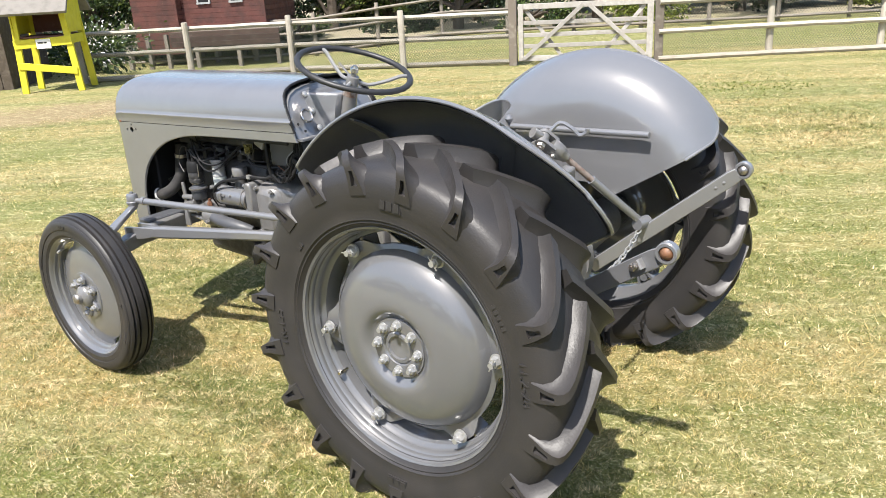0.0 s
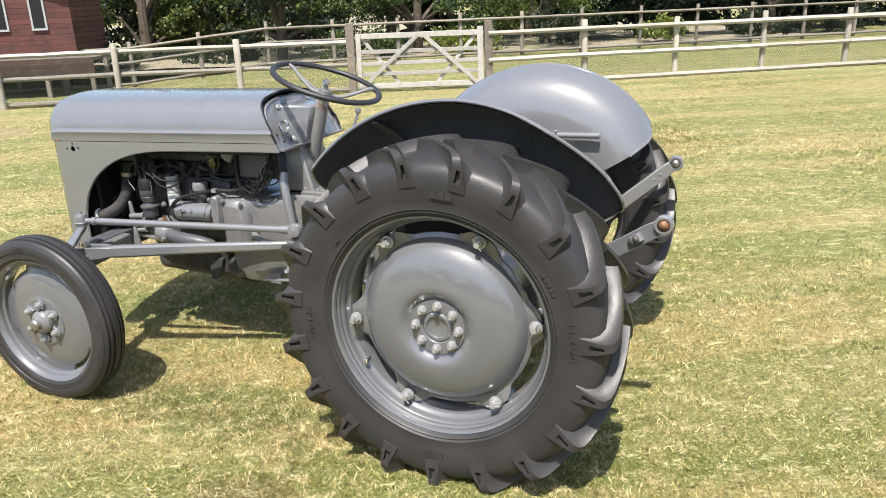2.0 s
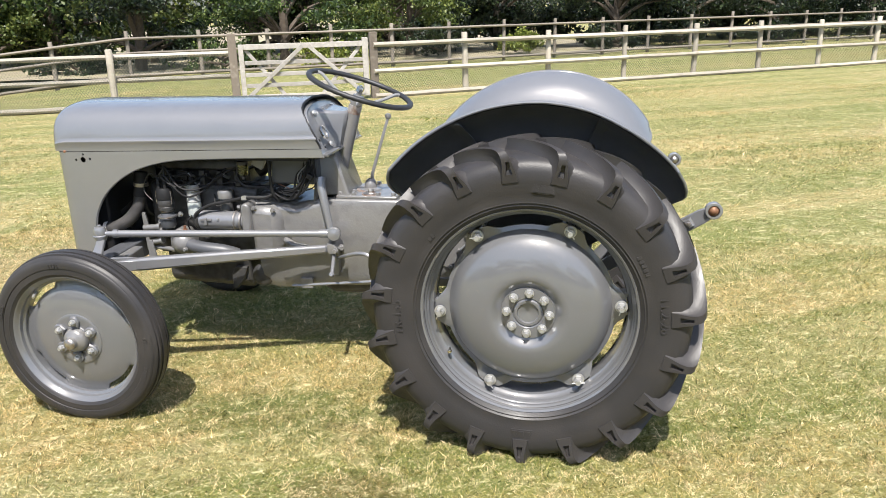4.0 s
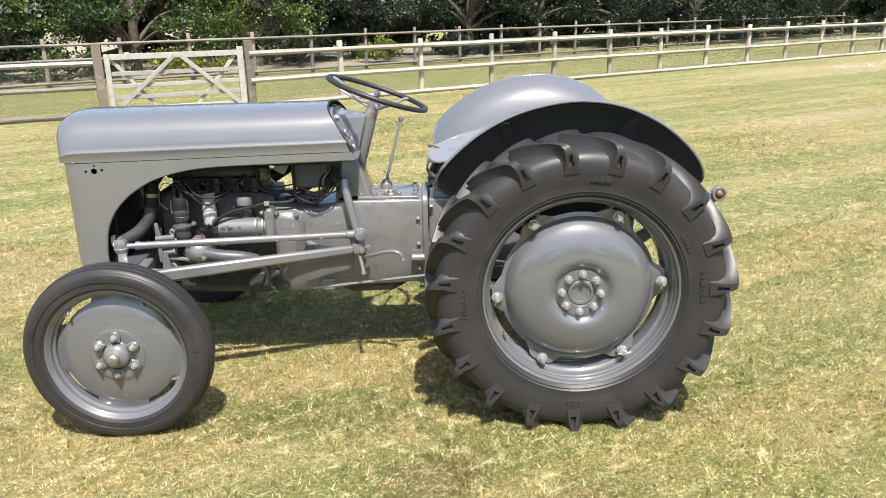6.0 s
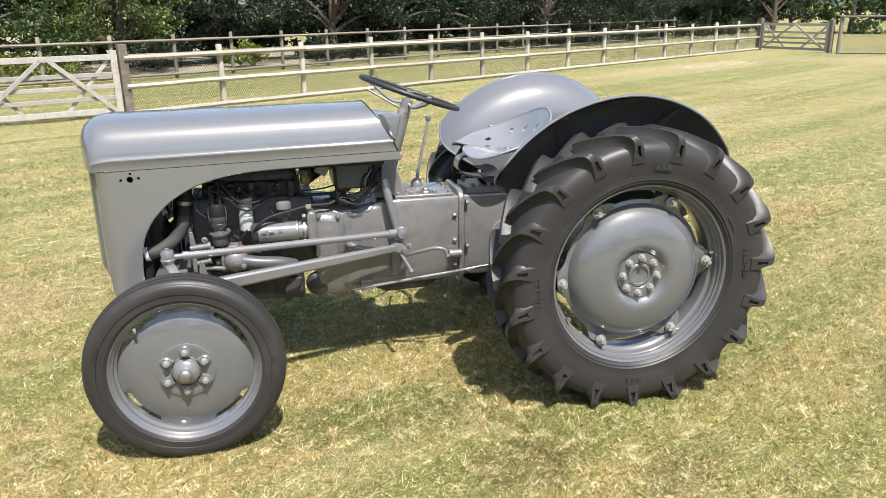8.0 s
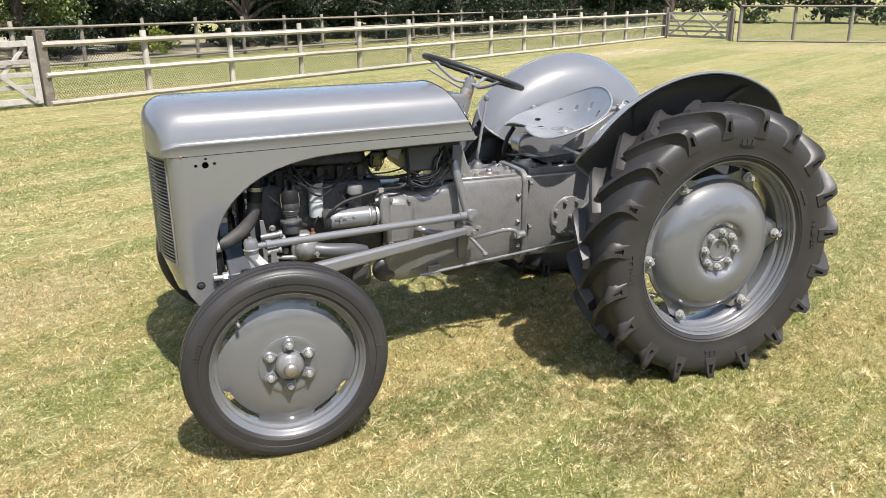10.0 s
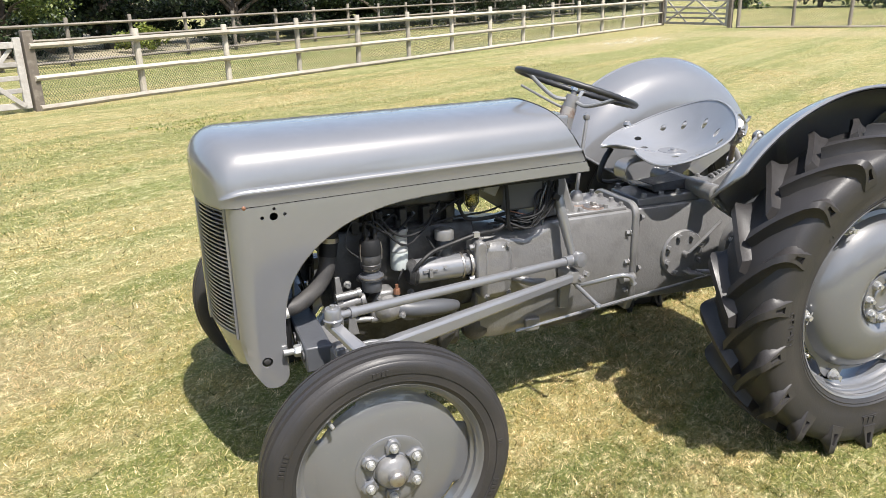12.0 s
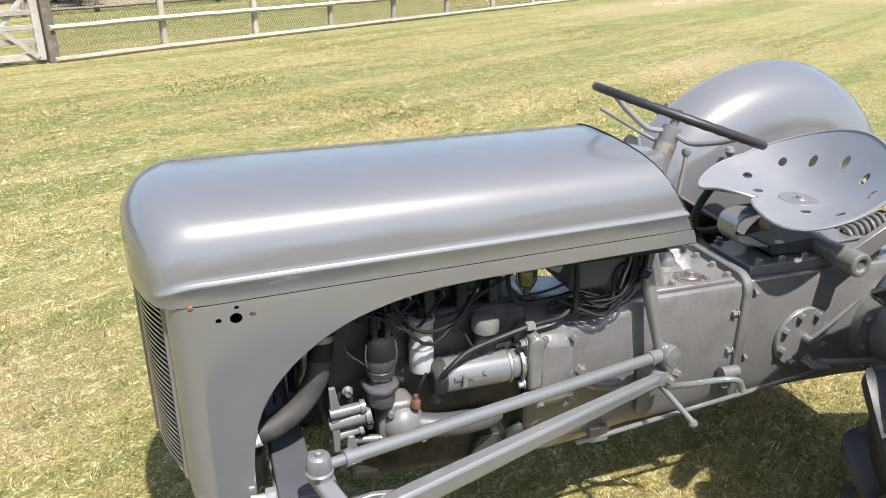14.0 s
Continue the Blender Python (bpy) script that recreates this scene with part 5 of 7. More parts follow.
    ring_loft(bm, [sec(-1.0, 0.135, 0.75, 0.80, 0.13, 0.01), sec(-0.985, 0.12, 0.79, 0.99, 0.1, 0.01), sec(-0.905, 0.1, 0.79, 0.99, 0.09, 0.01), sec(-0.845, 0.11, 0.75, 0.80, 0.1, 0.01)])
    part("steering_box", bm, CAST, tractor, bevel=0.01)


build_body()


# ---- fenders ----
def fender(sgn, yin, lo, slant, droop, narrow):
    """A clam-shell mudguard: flat inner sheet, crown rounded over to an outer lip, round corners."""
    prof = [(0.0, 0.2), (0.0, 0.33), (0.0, 0.42), (0.0, 0.47), (0.005, 0.51), (0.016, 0.553), (0.033, 0.592), (0.055, 0.625), (0.082, 0.645), (0.115, 0.664), (0.152, 0.678), (0.19, 0.688)]
    hi, steps = 149.0, 72
    bm = bm_new()

    def spot(th, o, r):
        return Vector((r * math.cos(th), sgn * (yin + o), 0.58 + r * math.sin(th)))

    def cut(rin):
        """The profile from the radius rin outwards, in as many steps as the whole."""
        k = next((q for q in range(1, len(prof)) if prof[q][1] > rin), len(prof) - 1)
        (o0, r0), (o1, r1) = prof[k - 1], prof[k]
        t = max(0.0, min(0.98, (rin - r0) / (r1 - r0)))
        start = k - 1 + t
        out = []
        for q in range(len(prof)):
            u = start + (len(prof) - 1 - start) * q / (len(prof) - 1)
            a = min(int(u), len(prof) - 2)
            out.append((prof[a][0] + (prof[a + 1][0] - prof[a][0]) * (u - a), prof[a][1] + (prof[a + 1][1] - prof[a][1]) * (u - a)))
        return out

    rows = []
    for k in range(steps + 1):
        deg = lo + (hi - lo) * (k / steps) ** 1.35
        gap = hi - deg
        # the crown sinks a little towards the back, and the inner sheet ends on a straight slant
        sink = 1.0 - droop * math.tanh(0.088 / droop * (max(0.0, 90.0 - deg) / 50.0) ** 2)
        ray = math.sin(radians(deg)) - 0.601 * math.cos(radians(deg))
        rin = max(0.2, min(0.697, slant / ray / sink if ray > 0.02 else 0.695))
        # the lip narrows towards the back
        q_ = max(0.0, min(1.0, (66.0 - deg) / 26.0))
        lean = 1.0 - narrow * q_ * q_ * (3 - 2 * q_)
        row = []
        for o, r in cut(rin):
            w = o / 0.19
            dg = deg - (9.0 * w * w * (1 - gap / 22.0) ** 2 if gap < 22 else 0.0)
            rise = deg - lo
            span = 16.0 if sgn < 0 else 9.0
            turn = 10.0 * max(0.0, (w - 0.35) / 0.65) ** 2 if sgn < 0 else 15.0 * max(0.0, w - 0.45) ** 2
            dg += turn * (1 - rise / span) ** 2 if rise < span else 0.0
            row.append(bm.verts.new(spot(radians(dg), o * lean, r * sink)))
        rows.append(row)
    for a, b in zip(rows, rows[1:]):
        for i in range(len(prof) - 1):
            bm.faces.new((a[i], a[i + 1], b[i + 1], b[i]))
    grid = [[v.co.copy() for v in r] for r in rows]
    edge = [r[-1].co.copy() for r in rows]
    end0, end1 = [v.co.copy() for v in rows[0]], [v.co.copy() for v in rows[-1]]
    ob = part("fender", bm, PAINT, tractor, "smooth rounded grey mudguard")
    thicken(ob, 0.005, 0)
    bm = bm_new()
    tube(bm, end0 + edge[1:-1] + end1[::-1], 0.0065, 8)
    part("rolled_edge", bm, PAINT, ob)
    # added inner skin, dark to stand for the shade under the crown
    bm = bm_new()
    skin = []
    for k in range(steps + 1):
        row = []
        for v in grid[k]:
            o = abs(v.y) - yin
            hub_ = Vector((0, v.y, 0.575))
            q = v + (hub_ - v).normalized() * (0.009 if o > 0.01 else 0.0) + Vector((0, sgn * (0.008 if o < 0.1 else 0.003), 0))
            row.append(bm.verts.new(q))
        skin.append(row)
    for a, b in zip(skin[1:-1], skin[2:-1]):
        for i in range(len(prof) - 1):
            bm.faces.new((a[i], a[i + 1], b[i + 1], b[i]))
    part("underseal", bm, DARK, ob, "dark skin for the shade inside the mudguard")
    for deg in (115, 70) if sgn < 0 else ():
        bm = bm_new()
        pts = [spot(radians(deg), 0.012, 0.46), spot(radians(deg), 0.03, 0.55), spot(radians(deg), 0.07, 0.615), spot(radians(deg), 0.14, 0.665), spot(radians(deg), 0.175, 0.682)]
        ring_loft(bm, [[p + Vector((-0.02, 0, -0.012)), p + Vector((0.02, 0, -0.012)), p + Vector((0.02, 0, -0.006)), p + Vector((-0.02, 0, -0.006))] for p in pts])
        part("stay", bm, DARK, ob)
    return ob


fender(-1, 0.42, 32.5, 0.012, 0.047, 0.38)
right_fender = fender(1, 0.398, 38.2, 0.075, 0.3, 0.0)
bm = bm_new()
rod(bm, (-0.3, 0.366, 0.985), (0.285, 0.366, 0.992), 0.0125, 12)
part("grab_bar", bm, PAINT, right_fender, "straight grey bar")
bm = bm_new()
lathe(bm, [(-0.018, 0.0), (-0.014, 0.012), (0.0, 0.018), (0.014, 0.012), (0.018, 0.0)], (-0.312, 0.366, 1.015), (0, 0, 1), 16)
rod(bm, (-0.312, 0.366, 0.985), (-0.312, 0.366, 1.005), 0.007, 8)
part("lever_knob", bm, PAINT, right_fender)


# ---- front axle, arms and rods ----
def build_front():
    bm = bm_new()
    box(bm, (-1.9, 0, 0.525), (0.085, 0.74, 0.085))
    beam = part("axle_beam", bm, DARK, tractor, "drilled front axle beam", bevel=0.006)
    for y in (-0.34, -0.27, -0.20, 0.2, 0.27, 0.34):
        bm = bm_new()
        lathe(bm, [(0, 0.02), (0.006, 0.019), (0.006, 0.011), (0.0005, 0.010), (0.0005, 0)], (-1.943, y, 0.53), (-1, 0, 0), 18)
        part("beam_boss", bm, GRIMY_SHADED, beam)
    for y in (-0.305, 0.305):
        bolt((-1.944, y, 0.535), (-1, 0, 0), 0.02, 0.022, NUT, beam)
        bm = bm_new()
        rod(bm, (-1.94, y, 0.535), (-2.0, y, 0.535), 0.0105, 12)
        part("beam_stud", bm, NUT, beam)
    for sgn, yw in ((-1, -0.732), (1, 0.72)):
        bm = bm_new()
        ring = lambda p, w, h: [(p[0] - w, p[1], p[2] - h), (p[0] + w, p[1], p[2] - h), (p[0] + w, p[1], p[2] + h), (p[0] - w, p[1], p[2] + h)]
        y1 = yw - sgn * 0.135
        ring_loft(bm, [ring((-1.85, sgn * 0.2, 0.525), 0.03, 0.035), ring((-1.83, sgn * 0.45, 0.52), 0.03, 0.035), ring((-1.80, y1, 0.50), 0.028, 0.032)])
        part("axle_arm", bm, CAST, tractor, bevel=0.006)
        bm = bm_new()
        lathe(bm, [(-0.22, 0.0), (-0.22, 0.03), (-0.05, 0.03), (-0.04, 0.036), (0.06, 0.036), (0.07, 0.026), (0.09, 0.024), (0.1, 0.012), (0.1, 0)], (-1.80, y1, 0.515), (0, 0, 1), 18)
        kp = part("king_pin", bm, CAST, tractor)
        bm = bm_new()
        tube(bm, [(-1.80, y1, 0.36), (-1.797, yw, 0.358)], [0.032, 0.024], 14)
        part("stub_axle", bm, CAST, kp)
        yb = sgn * 0.43
        bm = bm_new()
        a, b = Vector((-1.862, yb, 0.655)), Vector((-1.79, y1, 0.60))
        ring_loft(bm, [[p + Vector((-w, 0, -0.012)), p + Vector((w, 0, -0.012)), p + Vector((w, 0, 0.012)), p + Vector((-w, 0, 0.012))] for p, w in ((a - (b - a) * 0.1, 0.02), (a.lerp(b, 0.3), 0.02), (a.lerp(b, 0.75), 0.024), (b + (b - a) * 0.12, 0.03))])
        sa = part("steering_arm", bm, PAINT, tractor, bevel=0.005)
        bolt((-1.83, y1 + sgn * 0.02, 0.612), (-1, 0.3 * sgn, 0), 0.012, 0.03, NUT, sa)
        bm = bm_new()
        lathe(bm, [(-0.035, 0.0), (-0.035, 0.02), (-0.02, 0.028), (-0.012, 0.03), (-0.008, 0.026), (0.016, 0.026), (0.024, 0.022), (0.026, 0.009), (0.034, 0.008), (0.036, 0)], (-1.862, yb, 0.69), (0, 0, 1), 22)
        part("ball_joint", bm, PAINT, tractor)
        e0, e1 = Vector((-1.85, yb + sgn * -0.004, 0.685)), Vector((-0.91, sgn * 0.208, 0.652))
        bm = bm_new()
        tube(bm, [e0, e0.lerp(e1, 0.045), e0.lerp(e1, 0.046), e0.lerp(e1, 0.955), e0.lerp(e1, 0.956), e1], [0.012, 0.012, 0.0155, 0.0155, 0.0195, 0.0195], 14)
        dl = part("drag_link", bm, PAINT, tractor)
        bm = bm_new()
        tube(bm, [e0.lerp(e1, 0.045), e0.lerp(e1, 0.065)], 0.019, 12)
        part("clamp", bm, PAINT, dl)
        # radius arm: deep and forked at the axle, round at the back
        bm = bm_new()
        sq = lambda p, w, h: [(p[0], p[1] - w, p[2] - h), (p[0], p[1] - w * 0.3, p[2] - h * 1.1), (p[0], p[1] + w, p[2] - h), (p[0], p[1] + w, p[2] + h), (p[0], p[1] - w * 0.3, p[2] + h * 1.1), (p[0], p[1] - w, p[2] + h)]
        ring_loft(bm, [sq((-1.79, sgn * 0.457, 0.552), 0.016, 0.016), sq((-1.74, sgn * 0.447, 0.556), 0.02, 0.024), sq((-1.66, sgn * 0.428, 0.56), 0.022, 0.026), sq((-1.3, sgn * 0.326, 0.574), 0.0195, 0.0215), sq((-0.92, sgn * 0.222, 0.587), 0.016, 0.0165)])
        ra = part("radius_arm", bm, PAINT, tractor, bevel=0.008)
        for q in (-1, 1):
            bm = bm_new()
            c0, c1 = Vector((-1.69, sgn * 0.436 + q * 0.012, 0.559)), Vector((-1.86, sgn * 0.46 + q * 0.034, 0.545))
            ring_loft(bm, [[p + Vector((0, -0.007, -h)), p + Vector((0, 0.007, -h)), p + Vector((0, 0.007, h)), p + Vector((0, -0.007, h))] for p, h in ((c0, 0.02), (c0.lerp(c1, 0.35) + Vector((0, q * 0.008, 0)), 0.027), (c1, 0.03))])
            part("fork", bm, PAINT, ra, bevel=0.003)
        bm = bm_new()
        tube(bm, [(-0.905, sgn * 0.20, 0.65), (-0.93, sgn * 0.185, 0.76), (-0.95, sgn * 0.17, 0.855), (-0.955, sgn * 0.155, 0.885)], [0.014, 0.0175, 0.02, 0.024], 14)
        part("drop_arm", bm, PAINT, tractor)
        bm = bm_new()
        lathe(bm, [(-0.03, 0.0), (-0.03, 0.022), (-0.016, 0.029), (0.02, 0.03), (0.028, 0.026), (0.03, 0.012), (0.034, 0)], (-0.892, sgn * 0.206, 0.652), (0.25, sgn, 0.1), 20)
        part("drop_arm_joint", bm, PAINT, tractor)
        bm = bm_new()
        lathe(bm, [(-0.07, 0.0), (-0.07, 0.032), (-0.01, 0.03), (0.012, 0.022), (0.014, 0)], (-0.905, sgn * 0.214, 0.586), (0, sgn, 0), 18)
        pv = part("radius_arm_pivot", bm, CAST, tractor)
        bolt((-0.885, sgn * 0.226, 0.58), (0, sgn, 0), 0.011, 0.014, CAST, pv)
        bolt((-0.86, sgn * 0.214, 0.592), (0.4, sgn, 0), 0.011, 0.014, CAST, pv)
        bm = bm_new()
        ring_loft(bm, [[(-0.935 + dx, sgn * 0.165, 0.60), (-0.885 - dx, sgn * 0.165, 0.60), (-0.895 - dx, sgn * 0.16, 0.44), (-0.93 + dx, sgn * 0.16, 0.44)] if dy == 0 else [(-0.935, sgn * 0.14, 0.60), (-0.885, sgn * 0.14, 0.60), (-0.895, sgn * 0.14, 0.44), (-0.93, sgn * 0.14, 0.44)] for dx, dy in ((0.0, 0), (0.0, 1))])
        part("pivot_bracket", bm, CAST, tractor, bevel=0.004)


build_front()


# ---- seat ----
def build_seat():
    c = Vector((-0.336, 0.0, 0.965))

    def reach(a):
        ca, sa = math.cos(a), math.sin(a)
        f = max(0.0, -ca)
        r = 1 / math.sqrt((ca / (0.192 if ca > 0 else 0.222)) ** 2 + (sa / 0.269) ** 2) + 0.05 * (f * abs(sa) * 2) ** 1.15
        d_ = abs((a % (2 * math.pi)) - math.pi)
        return r - 0.058 * math.exp(-((d_ / 0.2) ** 2))

    def lift(x, y):
        r, a = math.hypot(x, y), math.atan2(y, x)
        back = 0.5 + 0.5 * math.cos(a)
        full = 1 / math.sqrt((math.cos(a) / (0.192 if x > 0 else 0.235)) ** 2 + (math.sin(a) / 0.269) ** 2)
        q = max(0.0, min(1.2, r / full) - 0.15) / 0.85
        return c + Vector((x, y, q ** 1.9 * (-0.029 + 0.218 * back ** 1.184 + 0.078 * math.exp(-(((math.pi - abs(a)) / 0.55) ** 2)))))

    n = 72
    outline = [(reach(2 * math.pi * k / n) * math.cos(2 * math.pi * k / n), reach(2 * math.pi * k / n) * math.sin(2 * math.pi * k / n)) for k in range(n)]
    holes = [circle(x, y, 0.0125 if x > 0.05 else 0.015, 16) for x, y in ((0.145, 0.0), (0.122, 0.1), (0.122, -0.1), (0.075, 0.175), (0.075, -0.175), (-0.04, 0.19), (-0.04, -0.19), (-0.07, 0.1), (-0.07, -0.1))]
    bm = bm_new()
    pierced(bm, outline, holes, 0.017, lift)
    ob = part("seat", bm, SEATPAINT, tractor, "pressed steel pan seat with round holes")
    thicken(ob, 0.004, 0)
    bm = bm_new()
    ring = [lift(x, y) for x, y in outline]
    tube(bm, ring + ring[:1], 0.005, 6)
    part("rolled_rim", bm, SEATPAINT, ob)
    bm = bm_new()
    lathe(bm, [(0, 0.062), (0.003, 0.06), (0.003, 0.024), (0.005, 0.022), (0.0055, 0.014), (0.011, 0.0125), (0.012, 0)], c + Vector((0.0, 0, 0.001)), (0, 0, 1), 24)
    part("seat_boss", bm, PAINT, ob)
    bm = bm_new()
    pts = bend([(-0.1, 0, 0.83), (-0.3, 0, 0.825), (-0.5, 0, 0.85), (-0.56, 0, 0.868), (-0.585, 0, 0.9), (-0.575, 0, 0.937), (-0.53, 0, 0.951), (-0.45, 0, 0.952), (-0.33, 0, 0.957)], 5)
    rings = []
    for k, p in enumerate(pts):
        t = (pts[min(k + 1, len(pts) - 1)] - pts[max(k - 1, 0)]).normalized()
        nr = Vector((-t.z, 0, t.x)) * 0.004
        rings.append([p + Vector((0, -0.04, 0)) - nr, p + Vector((0, 0.04, 0)) - nr, p + Vector((0, 0.04, 0)) + nr, p + Vector((0, -0.04, 0)) + nr])
    ring_loft(bm, rings)
    part("seat_spring", bm, PAINT, tractor, "curved flat steel seat spring", bevel=0.002)


build_seat()


# ---- gear lever, lower links ----
def build_rear():
    bm = bm_new()
    tube(bm, [(-0.774, 0.008, 0.815), (-0.77, 0.013, 0.87), (-0.704, 0.072, 1.108)], [0.009, 0.0075, 0.0065], 10)
    lv = part("gear_lever", bm, CAST, tractor)
    bm = bm_new()
    lathe(bm, [(-0.013, 0.004), (-0.01, 0.011), (0, 0.0145), (0.01, 0.011), (0.0145, 0)], (-0.702, 0.075, 1.12), (0, 0, 1), 16)
    part("knob", bm, CAST, lv)
    bm = bm_new()
    lathe(bm, [(0.0, 0.05), (0.006, 0.048), (0.007, 0.034), (0.012, 0.028), (0.03, 0.027), (0.045, 0.02), (0.052, 0.009)], (-0.777, 0.006, 0.80), (0, 0, 1), 22)
    part("lever_boot", bm, CAST, lv)
    # cover plate of the gearbox with its bolts and plug
    bm = bm_new()
    box(bm, (-0.765, 0, 0.793), (0.275, 0.245, 0.016))
    cp = part("gearbox_cover", bm, CAST, tractor, bevel=0.005)
    for x, y in ((-0.885, -0.105), (-0.825, -0.105), (-0.715, -0.105), (-0.645, -0.105), (-0.885, 0.105), (-0.765, 0.105), (-0.645, 0.105), (-0.89, 0.0), (-0.64, -0.03), (-0.645, 0.04), (-0.835, -0.06)):
        bolt((x, y, 0.801), (0, 0, 1), 0.0105, 0.012, CAST, cp)
    bm = bm_new()
    lathe(bm, [(0, 0.038), (0.006, 0.037), (0.007, 0.026), (0.009, 0.024), (0.009, 0)], (-0.752, -0.078, 0.801), (0, 0, 1), 22)
    hexnut(bm, (-0.752, -0.078, 0.81), (0, 0, 1), 0.014, 0.012)
    part("filler_plug", bm, STEEL, cp, "worn steel filler plug")
    for (x, y), r in (((-0.788, 0.006), 0.056), ((-0.752, -0.078), 0.044)):
        bm = bm_new()
        lathe(bm, [(0, r), (0.004, r * 0.97), (0.004, r * 0.6)], (x, y, 0.8005), (0, 0, 1), 26)
        part("gasket_ring", bm, STAINED, cp, "rust stained ring")
    # round inspection plate with the brake cam lever
    g = node("side_plate", pose(-0.355, -0.125, 0.572), tractor)
    bm = bm_new()
    lathe(bm, [(0, 0.1), (-0.008, 0.099), (-0.011, 0.096), (-0.011, 0.0)], (0, 0, 0), (0, 1, 0), 40)
    part("plate", bm, CAST, g)
    for k in range(8):
        x, z = polar(radians(20 + 45 * k), 0.082)
        bolt((x, -0.011, z), (0, -1, 0), 0.0105, 0.014, CAST, g)
    bm = bm_new()
    tube(bm, [(0.005, -0.03, 0.0), (0.06, -0.045, 0.06), (0.14, -0.05, 0.13)], [0.009, 0.007, 0.007], 8)
    rod(bm, (0.005, 0, 0), (0.005, -0.04, 0), 0.013, 12)
    part("cam_lever", bm, CAST, g)
    bm = bm_new()
    tube(bm, bend([(-0.31, -0.17, 0.50), (-0.2, -0.18, 0.485), (0.02, -0.2, 0.47)], 3), 0.011, 8)
    box(bm, (-0.335, -0.185, 0.503), (0.075, 0.05, 0.008), Matrix.Rotation(radians(12), 3, "Y"))
    part("foot_pedal", bm, CAST, tractor, bevel=0.002)
    # hydraulic top cover under the seat
    bm = bm_new()
    ring_loft(bm, [sec(-0.56, 0.1, 0.78, 0.815, 0.095, 0.005), sec(-0.1, 0.115, 0.78, 0.82, 0.11, 0.005)])
    hc = part("hydraulic_cover", bm, CAST, tractor, bevel=0.006)
    for k in range(6):
        for y in (-0.09, 0.09):
            bolt((-0.53 + k * 0.08, y, 0.818), (0, 0, 1), 0.0105, 0.013, CAST, hc)
    bm = bm_new()
    ring_loft(bm, [sec(-0.46, 0.06, 0.815, 0.85, 0.05, 0.01), sec(-0.3, 0.065, 0.815, 0.86, 0.05, 0.01), sec(-0.24, 0.05, 0.815, 0.84, 0.04, 0.01)])
    part("control_housing", bm, GRIMY_SHADED, hc, bevel=0.008)
    bm = bm_new()
    rod(bm, (-0.285, -0.17, 0.832), (-0.285, 0.17, 0.832), 0.032, 22)
    part("rockshaft", bm, CAST, tractor)
    for sgn, yl in ((-1, -0.168), (1, 0.1)):
        bm = bm_new()
        lathe(bm, [(-0.035, 0.0), (-0.035, 0.032), (-0.03, 0.036), (0.046, 0.036), (0.05, 0.032), (0.05, 0.02), (0.042, 0.016), (0.042, 0)], (-0.285, yl, 0.832), (0, sgn, 0), 22)
        A, B = Vector((-0.27, yl, 0.84)), Vector((0.0, yl + 0.0, 1.0))
        s_ = Vector((0.5, 0, -0.86))
        ring_loft(bm, [[p + s_ * w + Vector((0, 0.011, 0)), p - s_ * w + Vector((0, 0.011, 0)), p - s_ * w - Vector((0, 0.011, 0)), p + s_ * w - Vector((0, 0.011, 0))] for p, w in ((A, 0.032), (A.lerp(B, 0.5), 0.026), (B, 0.02))])
        part("lift_arm", bm, CAST, tractor, bevel=0.004)
    # coil spring of the top link
    bm = bm_new()
    a, b = Vector((-0.13, 0.0, 0.82)), Vector((0.015, 0.0, 0.86))
    s, u, d_ = frame_of(b - a)
    tube(bm, [a.lerp(b, k / 112) + (s * math.cos(k * 0.393) + u * math.sin(k * 0.393)) * 0.027 for k in range(113)], 0.0065, 7)
    cs = part("coil_spring", bm, CAST, tractor)
    bm = bm_new()
    tube(bm, [a - d_ * 0.05, a, b, b + d_ * 0.03], [0.018, 0.014, 0.014, 0.02], 12)
    lathe(bm, [(0, 0.034), (0.012, 0.034), (0.014, 0.02)], b, d_, 20)
    part("spring_rod", bm, CAST, cs)
    bm = bm_new()
    box(bm, (0.13, 0.0, 0.86), (0.05, 0.09, 0.16))
    part("top_link_rocker", bm, CAST, tractor, bevel=0.012)
    # lower links with ball ends
    links = (((0.1, -0.24, 0.47), (0.64, -0.299 - MID, 0.845)), ((0.1, 0.28, 0.47), (0.587, 0.597 - MID, 0.857)))
    for k, (a, b) in enumerate(links):
        bm = bm_new()
        A, B = Vector(a), Vector(b)
        d_ = (B - A).normalized()
        s, u, _ = frame_of(d_)
        ring_loft(bm, [[p + s * 0.008 + u * h, p - s * 0.008 + u * h, p - s * 0.008 - u * h, p + s * 0.008 - u * h] for p, h in ((A, 0.024), (A.lerp(B, 0.5), 0.028), (B - d_ * 0.05, 0.028), (B - d_ * 0.022, 0.024))])
        ln = part("lower_link", bm, PAINT, tractor, bevel=0.003)
        bm = bm_new()
        lathe(bm, [(-0.014, 0.021), (-0.014, 0.029), (-0.011, 0.032), (0.011, 0.032), (0.014, 0.029), (0.014, 0.021)], B, (0, 1, 0), 28, closed=True)
        part("link_eye", bm, PAINT, ln)
        bm = bm_new()
        lathe(bm, [(-0.0225, 0.0), (-0.021, 0.007), (-0.0165, 0.014), (-0.009, 0.0195), (0.0, 0.0212), (0.009, 0.0195), (0.0165, 0.014), (0.021, 0.007), (0.0225, 0.0)], B, (0, 1, 0), 24)
        part("link_ball", bm, RUST if k == 0 else STEEL, ln, "rusty steel ball end" if k == 0 else "worn steel ball end")
        bm = bm_new()
        c = A.lerp(B, 0.845) + s * 0.008 + u * 0.002
